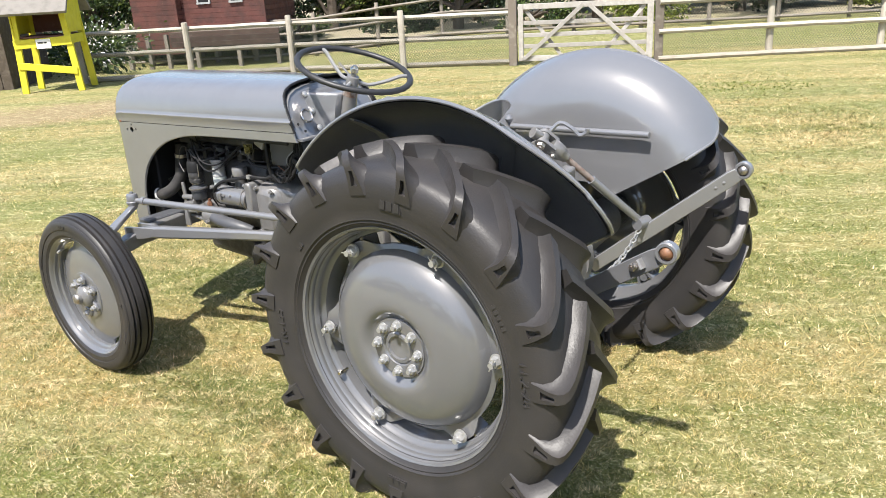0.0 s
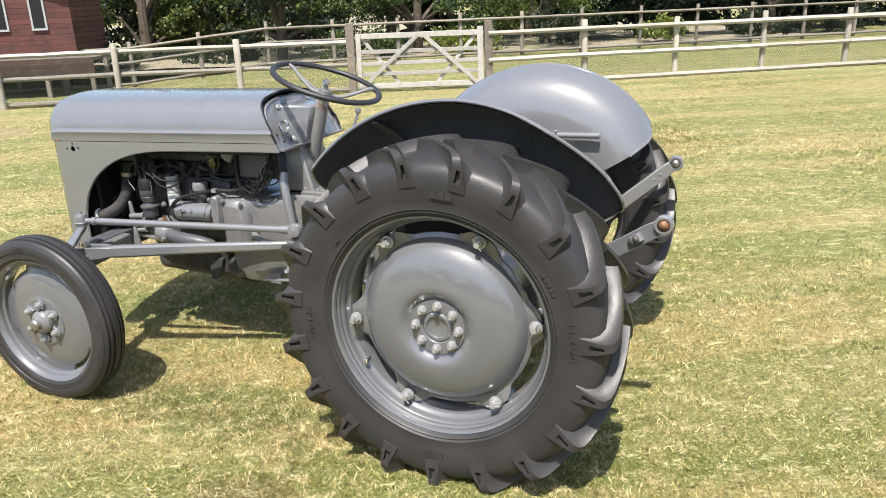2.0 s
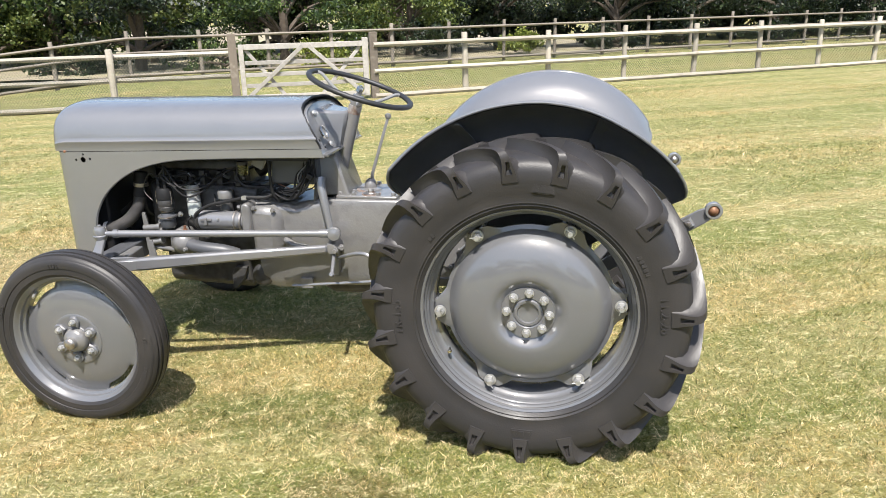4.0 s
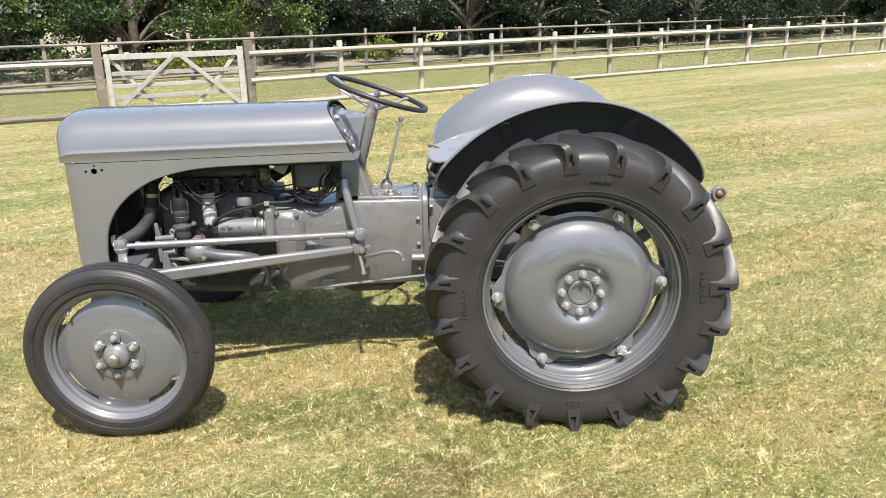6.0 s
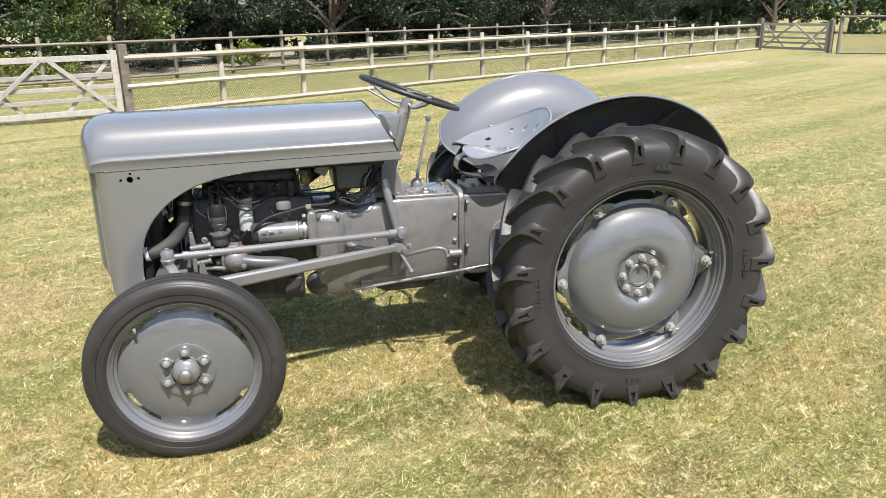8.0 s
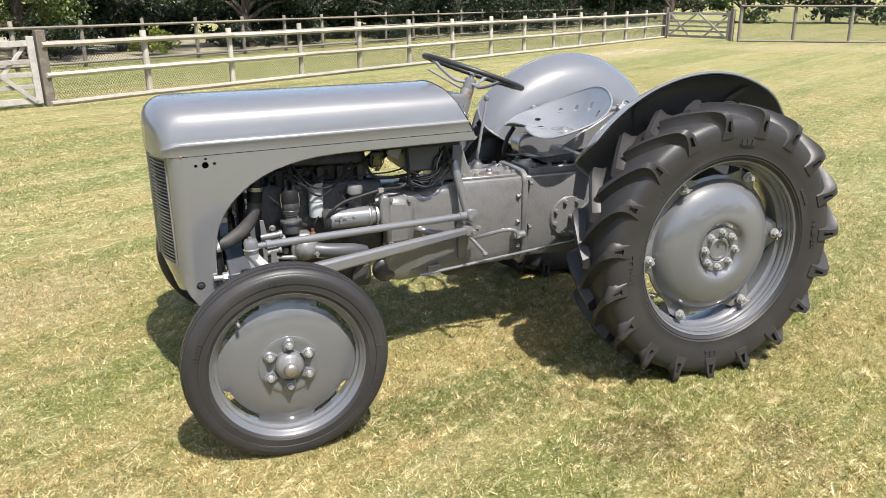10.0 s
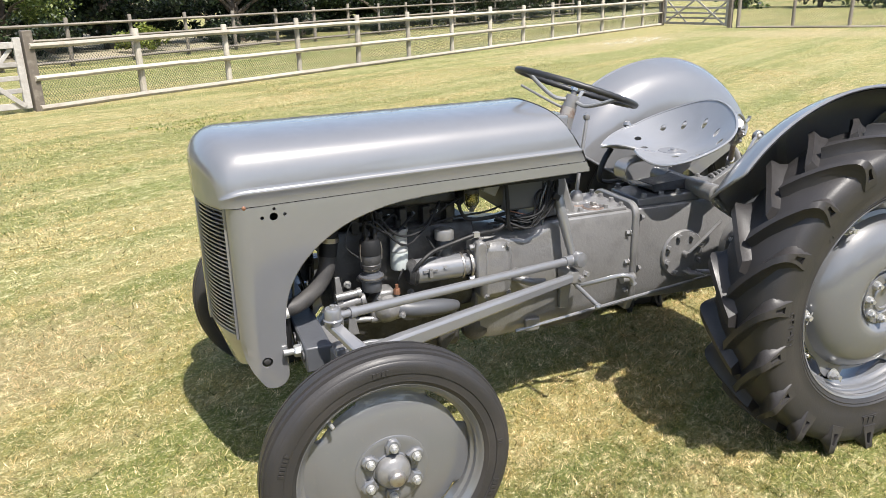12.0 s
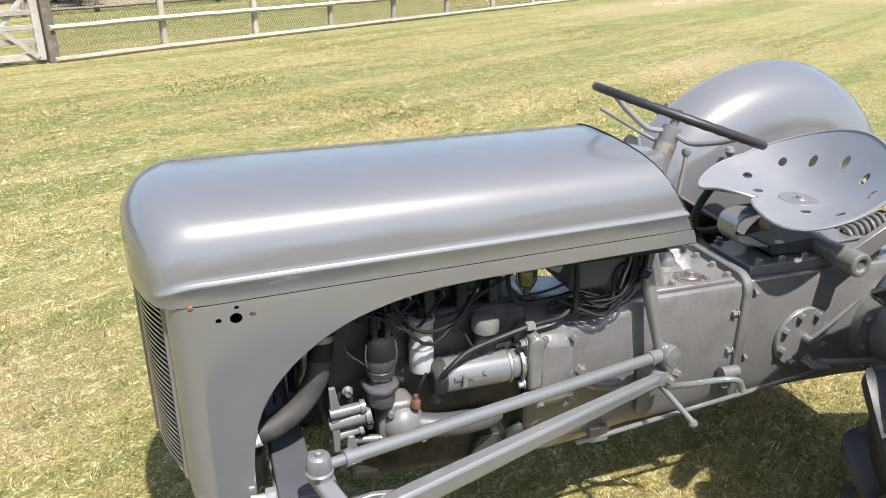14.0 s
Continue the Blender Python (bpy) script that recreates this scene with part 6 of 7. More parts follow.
        if k == 0:
            # a bent strap held by a nut beside it
            rows = [[c + d_ * x_ + s * h + u * q for q in (-0.015, 0.015)] for x_, h in ((-0.004, 0.0), (-0.004, 0.014), (0.0, 0.018), (0.016, 0.018), (0.02, 0.014), (0.02, 0.0))]
            ring_loft(bm, rows, closed=False, caps=False)
            strap = part("link_strap", bm, CAST, ln)
            thicken(strap, 0.004, 0)
            for x_, r_ in ((-0.02, 0.0125), (0.008, 0.009)):
                bm = bm_new()
                hexnut(bm, c + d_ * x_ + s * (0.018 if x_ > 0 else 0.0), s, r_, 0.011, 0.004)
                part("link_nut", bm, STEEL, ln)
        else:
            for x_ in (-0.012, 0.022):
                bm = bm_new()
                lathe(bm, [(0.0, 0.0065), (0.002, 0.006), (0.0035, 0.003), (0.004, 0.0)], c + d_ * x_, s, 10)
                part("rivet", bm, CAST, ln)
    # levelling lift rod with its crank, and the check chain
    top, low = Vector((0.02, 0.053, 1.022)), Vector((0.27, 0.363, 0.655))
    bm = bm_new()
    tube(bm, [top.lerp(low, 0.2), top.lerp(low, 0.48)], [0.0115, 0.0115], 12)
    lr = part("lift_rod", bm, STAINED, tractor, "worn steel screw of the levelling rod")
    bm = bm_new()
    tube(bm, [top.lerp(low, 0.47), top.lerp(low, 0.5), top.lerp(low, 0.95), low], [0.018, 0.0165, 0.0155, 0.012], 12)
    part("lift_rod_sleeve", bm, PAINT, lr)
    bm = bm_new()
    d_ = (low - top).normalized()
    ax = Vector((0.15, 1.0, 0.1))
    ax = (ax - d_ * ax.dot(d_)).normalized()
    cr = d_.cross(ax)
    for q in (-1, 1):
        # one cheek of the fork, round at the pin
        o = ax * 0.021 * q
        rim_ = [top + o + cr * 0.023 * math.cos(a_) - d_ * 0.023 * math.sin(a_) for a_ in [math.pi * i / 8 for i in range(9)]]
        rim_ += [top + o - cr * 0.025 + d_ * 0.05, top + o + cr * 0.025 + d_ * 0.05]
        ring_loft(bm, [[p - ax * 0.0065 for p in rim_], [p + ax * 0.0065 for p in rim_]])
    lathe(bm, [(0.036, 0.0), (0.036, 0.027), (0.042, 0.031), (0.082, 0.031), (0.088, 0.028), (0.1, 0.0215), (0.118, 0.0185), (0.118, 0.0)], top, d_, 22)
    kn = part("lift_knuckle", bm, CAST, lr, "forked knuckle with a pin through it")
    bm = bm_new()
    lathe(bm, [(-0.014, 0.0), (-0.014, 0.021), (0.014, 0.021), (0.014, 0.0)], top, ax, 20)
    tube(bm, [top - d_ * 0.01, top - d_ * 0.05 - ax * 0.01], [0.017, 0.02], 12)
    part("lift_arm_eye", bm, CAST, kn)
    for q in (-1, 1):
        bm = bm_new()
        hexnut(bm, top + ax * 0.0275 * q, ax * q, 0.0165, 0.014, 0.006)
        part("pin_nut", bm, STEEL, kn)
    bm = bm_new()
    hexnut(bm, top + d_ * 0.062 - ax * 0.03, -ax, 0.008, 0.01)
    part("grease_nipple", bm, STEEL, kn)
    bm = bm_new()
    h0 = top + Vector((0.01, 0.03, 0.02))
    tube(bm, bend([h0, h0 + Vector((0.03, 0.02, 0.03)), h0 + Vector((0.07, 0.03, 0.012)), h0 + Vector((0.095, 0.04, -0.014)), h0 + Vector((0.12, 0.045, -0.004)), h0 + Vector((0.124, 0.045, 0.01))], 4), 0.0075, 8)
    part("crank_handle", bm, PAINT, lr)
    bm = bm_new()
    lathe(bm, [(-0.03, 0.0), (-0.03, 0.024), (0.03, 0.024), (0.03, 0)], low, (0.3, 1, 0), 16)
    part("clevis", bm, PAINT, lr)
    a, b = low + Vector((0, -0.02, -0.02)), Vector((0.27, 0.06, 0.56))
    ch = node("check_chain", Matrix(), tractor, "zinc plated link chain")
    n = 12
    for k in range(n):
        p = a.lerp(b, (k + 0.5) / n) + Vector((0, 0, -0.02 * math.sin(math.pi * (k + 0.5) / n)))
        d_ = (b - a).normalized()
        s, u, _ = frame_of(d_)
        if k % 2:
            s, u = u, s
        bm = bm_new()
        loop = [p + d_ * 0.017 * math.cos(q) + s * 0.0085 * math.sin(q) for q in [2 * math.pi * i / 10 for i in range(11)]]
        tube(bm, loop, 0.0032, 5, caps=False)
        part("chain_link", bm, NUT, ch)
    # brake rods along the housing, foot levers
    for sgn in (-1, 1):
        bm = bm_new()
        tube(bm, [(-1.12, sgn * 0.165, 0.385), (-0.58, sgn * 0.165, 0.437), (-0.2, sgn * 0.16, 0.47)], 0.007, 8)
        part("brake_rod", bm, PAINT, tractor)
    bm = bm_new()
    tube(bm, bend([(-0.885, -0.19, 0.535), (-0.82, -0.25, 0.57), (-0.755, -0.285, 0.592), (-0.715, -0.295, 0.585), (-0.70, -0.297, 0.555)], 5), [0.009] * 20 + [0.012], 10)
    part("pedal_bar", bm, PAINT, tractor)
    bm = bm_new()
    tube(bm, [(-0.9, -0.2, 0.56), (-0.872, -0.325, 0.51)], 0.0085, 10)
    lathe(bm, [(-0.012, 0.003), (-0.008, 0.01), (0, 0.013), (0.008, 0.01), (0.012, 0)], (-0.872, -0.33, 0.508), (0, 0, 1), 12)
    part("pedal_lever", bm, PAINT, tractor)
    bm = bm_new()
    tube(bm, bend([(-0.5, 0.2, 0.955), (-0.535, 0.2, 0.9), (-0.55, 0.2, 0.83), (-0.5, 0.2, 0.81), (-0.42, 0.2, 0.815)], 5), 0.016, 10, flat=0.6)
    part("pedal_arm", bm, BLACK, tractor, "dark curved pedal arm")
    for x in (-1.05,):
        bm = bm_new()
        box(bm, (x, -0.16, 0.40), (0.06, 0.02, 0.05))
        part("bracket", bm, CAST, tractor, bevel=0.004)


build_rear()

# ---- engine fittings, seen through the arch ----
def build_engine():
    # radiator with header tank, fan and pulley
    bm = bm_new()
    box(bm, (-2.0, 0, 0.74), (0.09, 0.43, 0.5))
    part("radiator", bm, BLACK, tractor, "dark radiator behind the grille", bevel=0.01)
    bm = bm_new()
    lathe(bm, [(0, 0.0), (0, 0.085), (0.008, 0.09), (0.014, 0.082), (0.02, 0.09), (0.028, 0.085), (0.028, 0.0)], (-1.87, 0, 0.74), (1, 0, 0), 32)
    fan = part("fan_pulley", bm, GRIMY_SHADED, tractor)
    for k in range(4):
        an = radians(20 + 90 * k)
        bm = bm_new()
        e, t = Vector((0, math.cos(an), math.sin(an))), Vector((0, -math.sin(an), math.cos(an)))
        c = Vector((-1.90, 0, 0.74))
        ring_loft(bm, [[c + e * r + t * w + Vector((0.012, 0, 0)), c + e * r - t * w - Vector((0.012, 0, 0)), c + e * r - t * w - Vector((0.009, 0, 0)), c + e * r + t * w + Vector((0.015, 0, 0))] for r, w in ((0.03, 0.03), (0.19, 0.05))])
        part("fan_blade", bm, GRIMY_SHADED, fan)
    bm = bm_new()
    tube(bm, [(-1.86, -0.1, 0.74), (-1.86, -0.06, 0.56), (-1.86, 0.06, 0.56), (-1.86, 0.1, 0.74), (-1.86, 0.0, 0.84), (-1.86, -0.1, 0.74)], 0.007, 6)
    part("fan_belt", bm, BLACK, fan)
    # lower hose
    bm = bm_new()
    path = bend([(-1.985, -0.212, 0.640), (-1.93, -0.212, 0.652), (-1.87, -0.2, 0.685), (-1.825, -0.185, 0.74), (-1.81, -0.175, 0.80)], 6)
    tube(bm, path, 0.0275, 18)
    hose = part("radiator_hose", bm, HOSE, tractor, "thick grey rubber radiator hose")
    bm = bm_new()
    tube(bm, bend([(-1.812, -0.176, 0.79), (-1.806, -0.172, 0.83), (-1.80, -0.165, 0.9)], 4), 0.03, 18)
    part("hose_elbow", bm, BLACK, hose)
    for p, d, m in (((-1.972, -0.212, 0.643), (1, 0, 0.2), WHITE), ((-1.804, -0.17, 0.845), (0.1, 0, 1), STEEL)):
        bm = bm_new()
        lathe(bm, [(-0.008, 0.029), (-0.008, 0.0325), (0.008, 0.0325), (0.008, 0.029)], p, d, 22, closed=True)
        part("hose_clip", bm, m, hose)
    # distributor on its drive, with leads
    dx, dy = -1.675, -0.2
    g = node("distributor", Matrix(), tractor)
    for nm, prof, m in (("drive_bowl", [(0.655, 0.0), (0.655, 0.029), (0.662, 0.033), (0.695, 0.034), (0.699, 0.041), (0.706, 0.042), (0.711, 0.04), (0.714, 0.028), (0.726, 0.024)], DARK), ("body", [(0.722, 0.025), (0.735, 0.026), (0.738, 0.034), (0.752, 0.035), (0.754, 0.0335), (0.758, 0.035), (0.786, 0.035), (0.79, 0.032)], GRIMY_SHADED), ("cap", [(0.786, 0.0365), (0.794, 0.0375), (0.812, 0.036), (0.828, 0.034), (0.837, 0.03), (0.839, 0.0)], BLACK)):
        bm = bm_new()
        lathe(bm, prof, (dx, dy, 0), (0, 0, 1), 26)
        part(nm, bm, m, g)
    for q in (-1, 1):
        bm = bm_new()
        tube(bm, [(dx + 0.034 * q, dy - 0.01, 0.825), (dx + 0.037 * q, dy - 0.012, 0.80), (dx + 0.035 * q, dy - 0.012, 0.765)], 0.002, 5)
        part("cap_clip", bm, STEEL, g)
    for h, r_ in ((0.729, 0.0255), (0.7045, 0.0405)):
        bm = bm_new()
        lathe(bm, [(h, r_), (h, r_ + 0.0022), (h + 0.005, r_ + 0.0022), (h + 0.005, r_)], (dx, dy, 0), (0, 0, 1), 24, closed=True)
        part("clamp_ring", bm, STEEL, g)
    rnd = random.Random(4)
    for k, px in enumerate((-1.70, -1.615, -1.53, -1.445)):
        an = radians(45 + 90 * k)
        t0 = Vector((dx + 0.021 * math.cos(an), dy + 0.021 * math.sin(an), 0.836))
        bm = bm_new()
        tube(bm, [t0, t0 + Vector((0, 0, 0.022)), t0 + Vector((0, 0, 0.024)), t0 + Vector((0, 0, 0.042))], [0.0085, 0.0075, 0.0095, 0.006], 10)
        part("cap_tower", bm, BLACK, g)
        bm = bm_new()
        e = Vector((px + 0.03, -0.135, 0.885))
        mid = t0.lerp(e, 0.5) + Vector((rnd.uniform(-0.02, 0.02), -0.04, 0.075 - 0.045 * k))
        tube(bm, bend([t0 + Vector((0, 0, 0.03)), t0 + Vector((0.004, -0.004, 0.06)), mid, e], 5), 0.0042, 6)
        part("ignition_lead", bm, BLACK, tractor)
        bm = bm_new()
        tube(bm, [e, e + Vector((0, 0.02, -0.008)), e + Vector((0, 0.045, -0.02))], [0.007, 0.0095, 0.0095], 8)
        part("spark_plug", bm, NUT if k % 2 else GRIMY_SHADED, tractor)
    bm = bm_new()
    tube(bm, bend([(dx - 0.01, dy, 0.885), (dx - 0.06, dy - 0.01, 0.90), (dx - 0.085, dy - 0.02, 0.83), (dx - 0.045, dy - 0.03, 0.785)], 6), 0.002, 6)
    part("low_tension_wire", bm, GRIMY_SHADED, tractor)
    # coil or filter can beside it
    g = node("filter_can", Matrix(), tractor, "pale painted metal canister")
    bm = bm_new()
    lathe(bm, [(0.702, 0.0), (0.702, 0.027), (0.708, 0.0295), (0.765, 0.0295), (0.767, 0.031), (0.773, 0.031), (0.775, 0.0295), (0.83, 0.0295), (0.836, 0.0335), (0.846, 0.0335), (0.846, 0.028), (0.84, 0.027), (0.84, 0.0)], (-1.562, -0.155, 0), (0, 0, 1), 26)
    part("can", bm, PALE, g)
    bm = bm_new()
    lathe(bm, [(0.7015, 0.028), (0.708, 0.0305), (0.764, 0.0305), (0.764, 0.0)], (-1.562, -0.155, 0), (0, 0, 1), 26)
    part("band", bm, PALEWHITE, g, "pale lower half")
    bm = bm_new()
    rod(bm, (-1.562, -0.155, 0.846), (-1.562, -0.155, 0.875), 0.012, 10)
    tube(bm, bend([(-1.562, -0.155, 0.87), (-1.58, -0.17, 0.9), (-1.62, -0.185, 0.88)], 4), 0.004, 6)
    part("can_terminal", bm, BLACK, g)
    bm = bm_new()
    tube(bm, bend([(dx + 0.015, dy - 0.01, 0.885), (-1.66, -0.2, 0.935), (-1.60, -0.22, 0.855), (-1.54, -0.205, 0.83), (-1.47, -0.185, 0.85), (-1.42, -0.15, 0.90), (-1.40, -0.13, 0.915)], 6), 0.0042, 6)
    part("coil_lead", bm, BLACK, tractor)
    # oil filler
    g = node("oil_filler", Matrix(), tractor)
    bm = bm_new()
    lathe(bm, [(0.70, 0.03), (0.785, 0.026), (0.79, 0.022), (0.80, 0.022)], (-1.40, -0.165, 0), (0, 0, 1), 22)
    part("neck", bm, GRIMY_SHADED, g)
    bm = bm_new()
    lathe(bm, [(0.79, 0.034), (0.818, 0.035), (0.826, 0.031), (0.829, 0.0)], (-1.40, -0.165, 0), (0, 0, 1), 24)
    part("cap", bm, CAST, g)
    # starter motor
    g = node("starter_motor", Matrix(), tractor, "bright grey cylindrical starter motor")
    sy, sz = -0.182, 0.69
    bm = bm_new()
    lathe(bm, [(-1.515, 0.0), (-1.515, 0.0435), (-1.345, 0.0435), (-1.34, 0.039), (-1.30, 0.038), (-1.30, 0.0)], (0, sy, sz), (1, 0, 0), 32)
    part("body", bm, PAINT, g)
    bm = bm_new()
    lathe(bm, [(-1.545, 0.0), (-1.545, 0.034), (-1.535, 0.043), (-1.53, 0.045), (-1.526, 0.0435), (-1.522, 0.0465), (-1.517, 0.0465), (-1.514, 0.0435)], (0, sy, sz), (1, 0, 0), 32)
    part("end_cap", bm, GRIMY_SHADED, g)
    bm = bm_new()
    lathe(bm, [(-1.352, 0.044), (-1.352, 0.0465), (-1.346, 0.0465), (-1.346, 0.044)], (0, sy, sz), (1, 0, 0), 32, closed=True)
    lathe(bm, [(-1.322, 0.044), (-1.322, 0.05), (-1.314, 0.05), (-1.314, 0.044)], (0, sy, sz), (1, 0, 0), 32, closed=True)
    part("bands", bm, STEEL, g)
    bm = bm_new()
    box(bm, (-1.475, sy - 0.046, sz + 0.012), (0.05, 0.006, 0.007))
    box(bm, (-1.475, sy - 0.05, sz + 0.006), (0.012, 0.01, 0.03))
    part("terminal", bm, CAST, g)
    bolt((-1.42, sy - 0.041, sz + 0.014), (0, -1, 0.35), 0.006, 0.004, CAST, g, "screw")
    bm = bm_new()
    slab(bm, [(-1.305, 0.632), (-1.265, 0.632), (-1.265, 0.765), (-1.275, 0.78), (-1.295, 0.78), (-1.305, 0.765)], sy - 0.05, sy + 0.06)
    fl = part("mounting_flange", bm, CAST, tractor, bevel=0.008)
    bolt((-1.31, sy - 0.03, 0.645), (-1, 0, 0), 0.0105, 0.014, NUT, fl)
    bolt((-1.31, sy - 0.03, 0.76), (-1, 0, 0), 0.0105, 0.014, CAST, fl)
    bm = bm_new()
    ring_loft(bm, [[(x, -0.1, z0), (x, y, z0 + 0.02), (x, y, z1 - 0.03), (x, -0.1, z1)] for x, y, z0, z1 in ((-1.275, -0.205, 0.53, 0.785), (-1.2, -0.205, 0.53, 0.78), (-1.16, -0.195, 0.535, 0.77), (-1.135, -0.16, 0.55, 0.745))])
    bulge = part("bell_bulge", bm, CAST, tractor, bevel=0.022)
    for x, z in ((-1.255, 0.56), (-1.165, 0.56), (-1.255, 0.755), (-1.17, 0.745)):
        bolt((x, -0.203 if x < -1.2 else -0.195, z), (0, -1, 0), 0.009, 0.01, CAST, bulge)
    bm = bm_new()
    tube(bm, bend([(-1.535, -0.215, 0.7), (-1.51, -0.225, 0.735), (-1.46, -0.215, 0.765), (-1.38, -0.205, 0.782), (-1.29, -0.2, 0.8), (-1.2, -0.18, 0.8), (-1.15, -0.16, 0.83), (-1.1, -0.14, 0.86)], 5), 0.0075, 8)
    part("starter_cable", bm, BLACK, tractor)
    bm = bm_new()
    box(bm, (-1.295, -0.2, 0.8), (0.022, 0.018, 0.016))
    part("cable_clip", bm, NUT, tractor)
    # pump casting with a copper union and the pipe behind the rods
    bm = bm_new()
    lathe(bm, [(-0.05, 0.0), (-0.05, 0.05), (-0.035, 0.056), (0.0, 0.05), (0.02, 0.036), (0.03, 0.02), (0.03, 0)], (-1.615, -0.2, 0.585), (0.3, -1, 0.35), 20)
    pump = part("oil_pump_housing", bm, CAST, tractor)
    bm = bm_new()
    slab(bm, [(-1.68, 0.53), (-1.575, 0.53), (-1.57, 0.60), (-1.60, 0.645), (-1.65, 0.645), (-1.68, 0.60)], -0.2, -0.13)
    part("pump_flange", bm, CAST, pump, bevel=0.01)
    bolt((-1.655, -0.205, 0.625), (0, -1, 0), 0.009, 0.012, CAST, pump)
    bolt((-1.585, -0.24, 0.565), (0, -1, 0), 0.009, 0.012, CAST, pump)
    bm = bm_new()
    hexnut(bm, (-1.592, -0.21, 0.632), (0, 0, 1), 0.012, 0.02, 0.014)
    part("copper_union", bm, BRASS, pump, "tarnished copper pipe union")
    bm = bm_new()
    tube(bm, bend([(-1.6, -0.195, 0.575), (-1.52, -0.205, 0.562), (-1.42, -0.195, 0.55), (-1.36, -0.17, 0.535)], 4), [0.03, 0.03, 0.03, 0.03, 0.03, 0.03, 0.03, 0.029, 0.028, 0.026, 0.024, 0.022, 0.018], 16)
    # the darker grey puts the shade behind the rods into the pipe
    part("suction_pipe", bm, DARK, tractor)
    # pipes, straps and brackets at the front of the block
    for a, b, r, m in (((-1.80, -0.2, 0.648), (-1.715, -0.2, 0.655), 0.013, CAST), ((-1.80, -0.19, 0.612), (-1.70, -0.2, 0.63), 0.017, CAST), ((-1.79, -0.19, 0.575), (-1.72, -0.19, 0.588), 0.012, SILVER), ((-1.80, -0.17, 0.55), (-1.66, -0.19, 0.545), 0.01, CAST)):
        bm = bm_new()
        A, B = Vector(a), Vector(b)
        tube(bm, [A, A.lerp(B, 0.85), A.lerp(B, 0.86), B], [r, r, r * 1.35, r * 1.35], 12)
        part("union_pipe", bm, m, tractor)
    bm = bm_new()
    slab(bm, [(-1.795, 0.54), (-1.78, 0.54), (-1.775, 0.66), (-1.785, 0.72), (-1.80, 0.72)], -0.205, -0.195)
    part("strap", bm, CAST, tractor, bevel=0.002)
    bm = bm_new()
    slab(bm, [(-1.775, 0.52), (-1.735, 0.52), (-1.75, 0.60), (-1.765, 0.60)], -0.235, -0.225)
    part("strap", bm, CAST, tractor, bevel=0.002)
    for k, (x, z) in enumerate(((-1.745, 0.665), (-1.73, 0.60), (-1.695, 0.56), (-1.7, 0.68), (-1.645, 0.70), (-1.52, 0.60))):
        bolt((x, -0.14, z), (0, -1, 0), 0.01, 0.016, CAST if k % 2 else NUT)
    bm = bm_new()
    slab(bm, [(-1.42, 0.35), (-1.40, 0.35), (-1.36, 0.40), (-1.34, 0.46), (-1.40, 0.46), (-1.42, 0.42)], -0.15, -0.12)
    part("bracket", bm, GRIMY_SHADED, tractor, bevel=0.004)
    bm = bm_new()
    lathe(bm, [(0, 0.055), (0.02, 0.052), (0.03, 0.04), (0.032, 0)], (-1.27, -0.122, 0.42), (0, -1, 0), 22)
    part("core_plug", bm, GRIMY_SHADED, tractor)
    bm = bm_new()
    tube(bm, bend([(-1.13, -0.15, 0.60), (-1.12, -0.185, 0.605), (-1.08, -0.2, 0.59), (-1.02, -0.19, 0.575)], 4), 0.016, 10)
    part("clutch_shaft", bm, CAST, tractor)
    bolt((-1.125, -0.165, 0.622), (0, -1, 0), 0.014, 0.016, CAST)
    # fuel tap with glass bowl, and the tag that hangs by it
    g = node("fuel_filter", Matrix(), tractor, "glass sediment bowl under the tank")
    glass = bpy.data.materials.new("bowl_glass")
    glass.use_nodes = True
    b = glass.node_tree.nodes["Principled BSDF"]
    b.inputs["Transmission Weight"].default_value, b.inputs["Roughness"].default_value = 0.9, 0.06
    b.inputs["Base Color"].default_value = (0.5, 0.47, 0.24, 1)
    bm = bm_new()
    lathe(bm, [(0.895, 0.0), (0.895, 0.014), (0.902, 0.021), (0.945, 0.023), (0.945, 0.020), (0.904, 0.018), (0.898, 0.0)], (-1.30, -0.175, 0), (0, 0, 1), 22)
    part("glass_bowl", bm, glass, g)
    bm = bm_new()
    lathe(bm, [(0.944, 0.0), (0.944, 0.026), (0.958, 0.026), (0.965, 0.014), (0.985, 0.012), (0.985, 0.0)], (-1.30, -0.175, 0), (0, 0, 1), 20)
    tube(bm, [(-1.326, -0.175, 0.95), (-1.327, -0.175, 0.91), (-1.31, -0.175, 0.884), (-1.29, -0.175, 0.884), (-1.273, -0.175, 0.91), (-1.274, -0.175, 0.95)], 0.0022, 5)
    hexnut(bm, (-1.30, -0.175, 0.878), (0, 0, 1), 0.009, 0.014)
    part("filter_head", bm, GRIMY_SHADED, g)
    bm = bm_new()
    box(bm, (-1.225, -0.17, 0.955), (0.055, 0.02, 0.05), Matrix.Rotation(radians(28), 3, "Y"))
    part("relay_box", bm, SILVER, tractor, "small pale box hung under the tank", bevel=0.004)
    # tool box and tank underside below the bonnet
    bm = bm_new()
    box(bm, (-1.07, -0.02, 0.915), (0.21, 0.3, 0.115))
    part("battery_box", bm, DARK, tractor, "grey sheet box under the bonnet", bevel=0.01)
    bm = bm_new()
    ring_loft(bm, [sec(-1.82, 0.2, 0.98, 1.16, 0.15, 0.04), sec(-1.0, 0.2, 0.985, 1.16, 0.15, 0.04)])
    part("fuel_tank", bm, GRIMY_SHADED, tractor, bevel=0.02)
    bm = bm_new()
    tube(bm, [(-1.30, -0.02, 0.88), (-1.18, 0.0, 0.955)], 0.03, 10)
    part("intake_elbow", bm, BLACK, tractor)
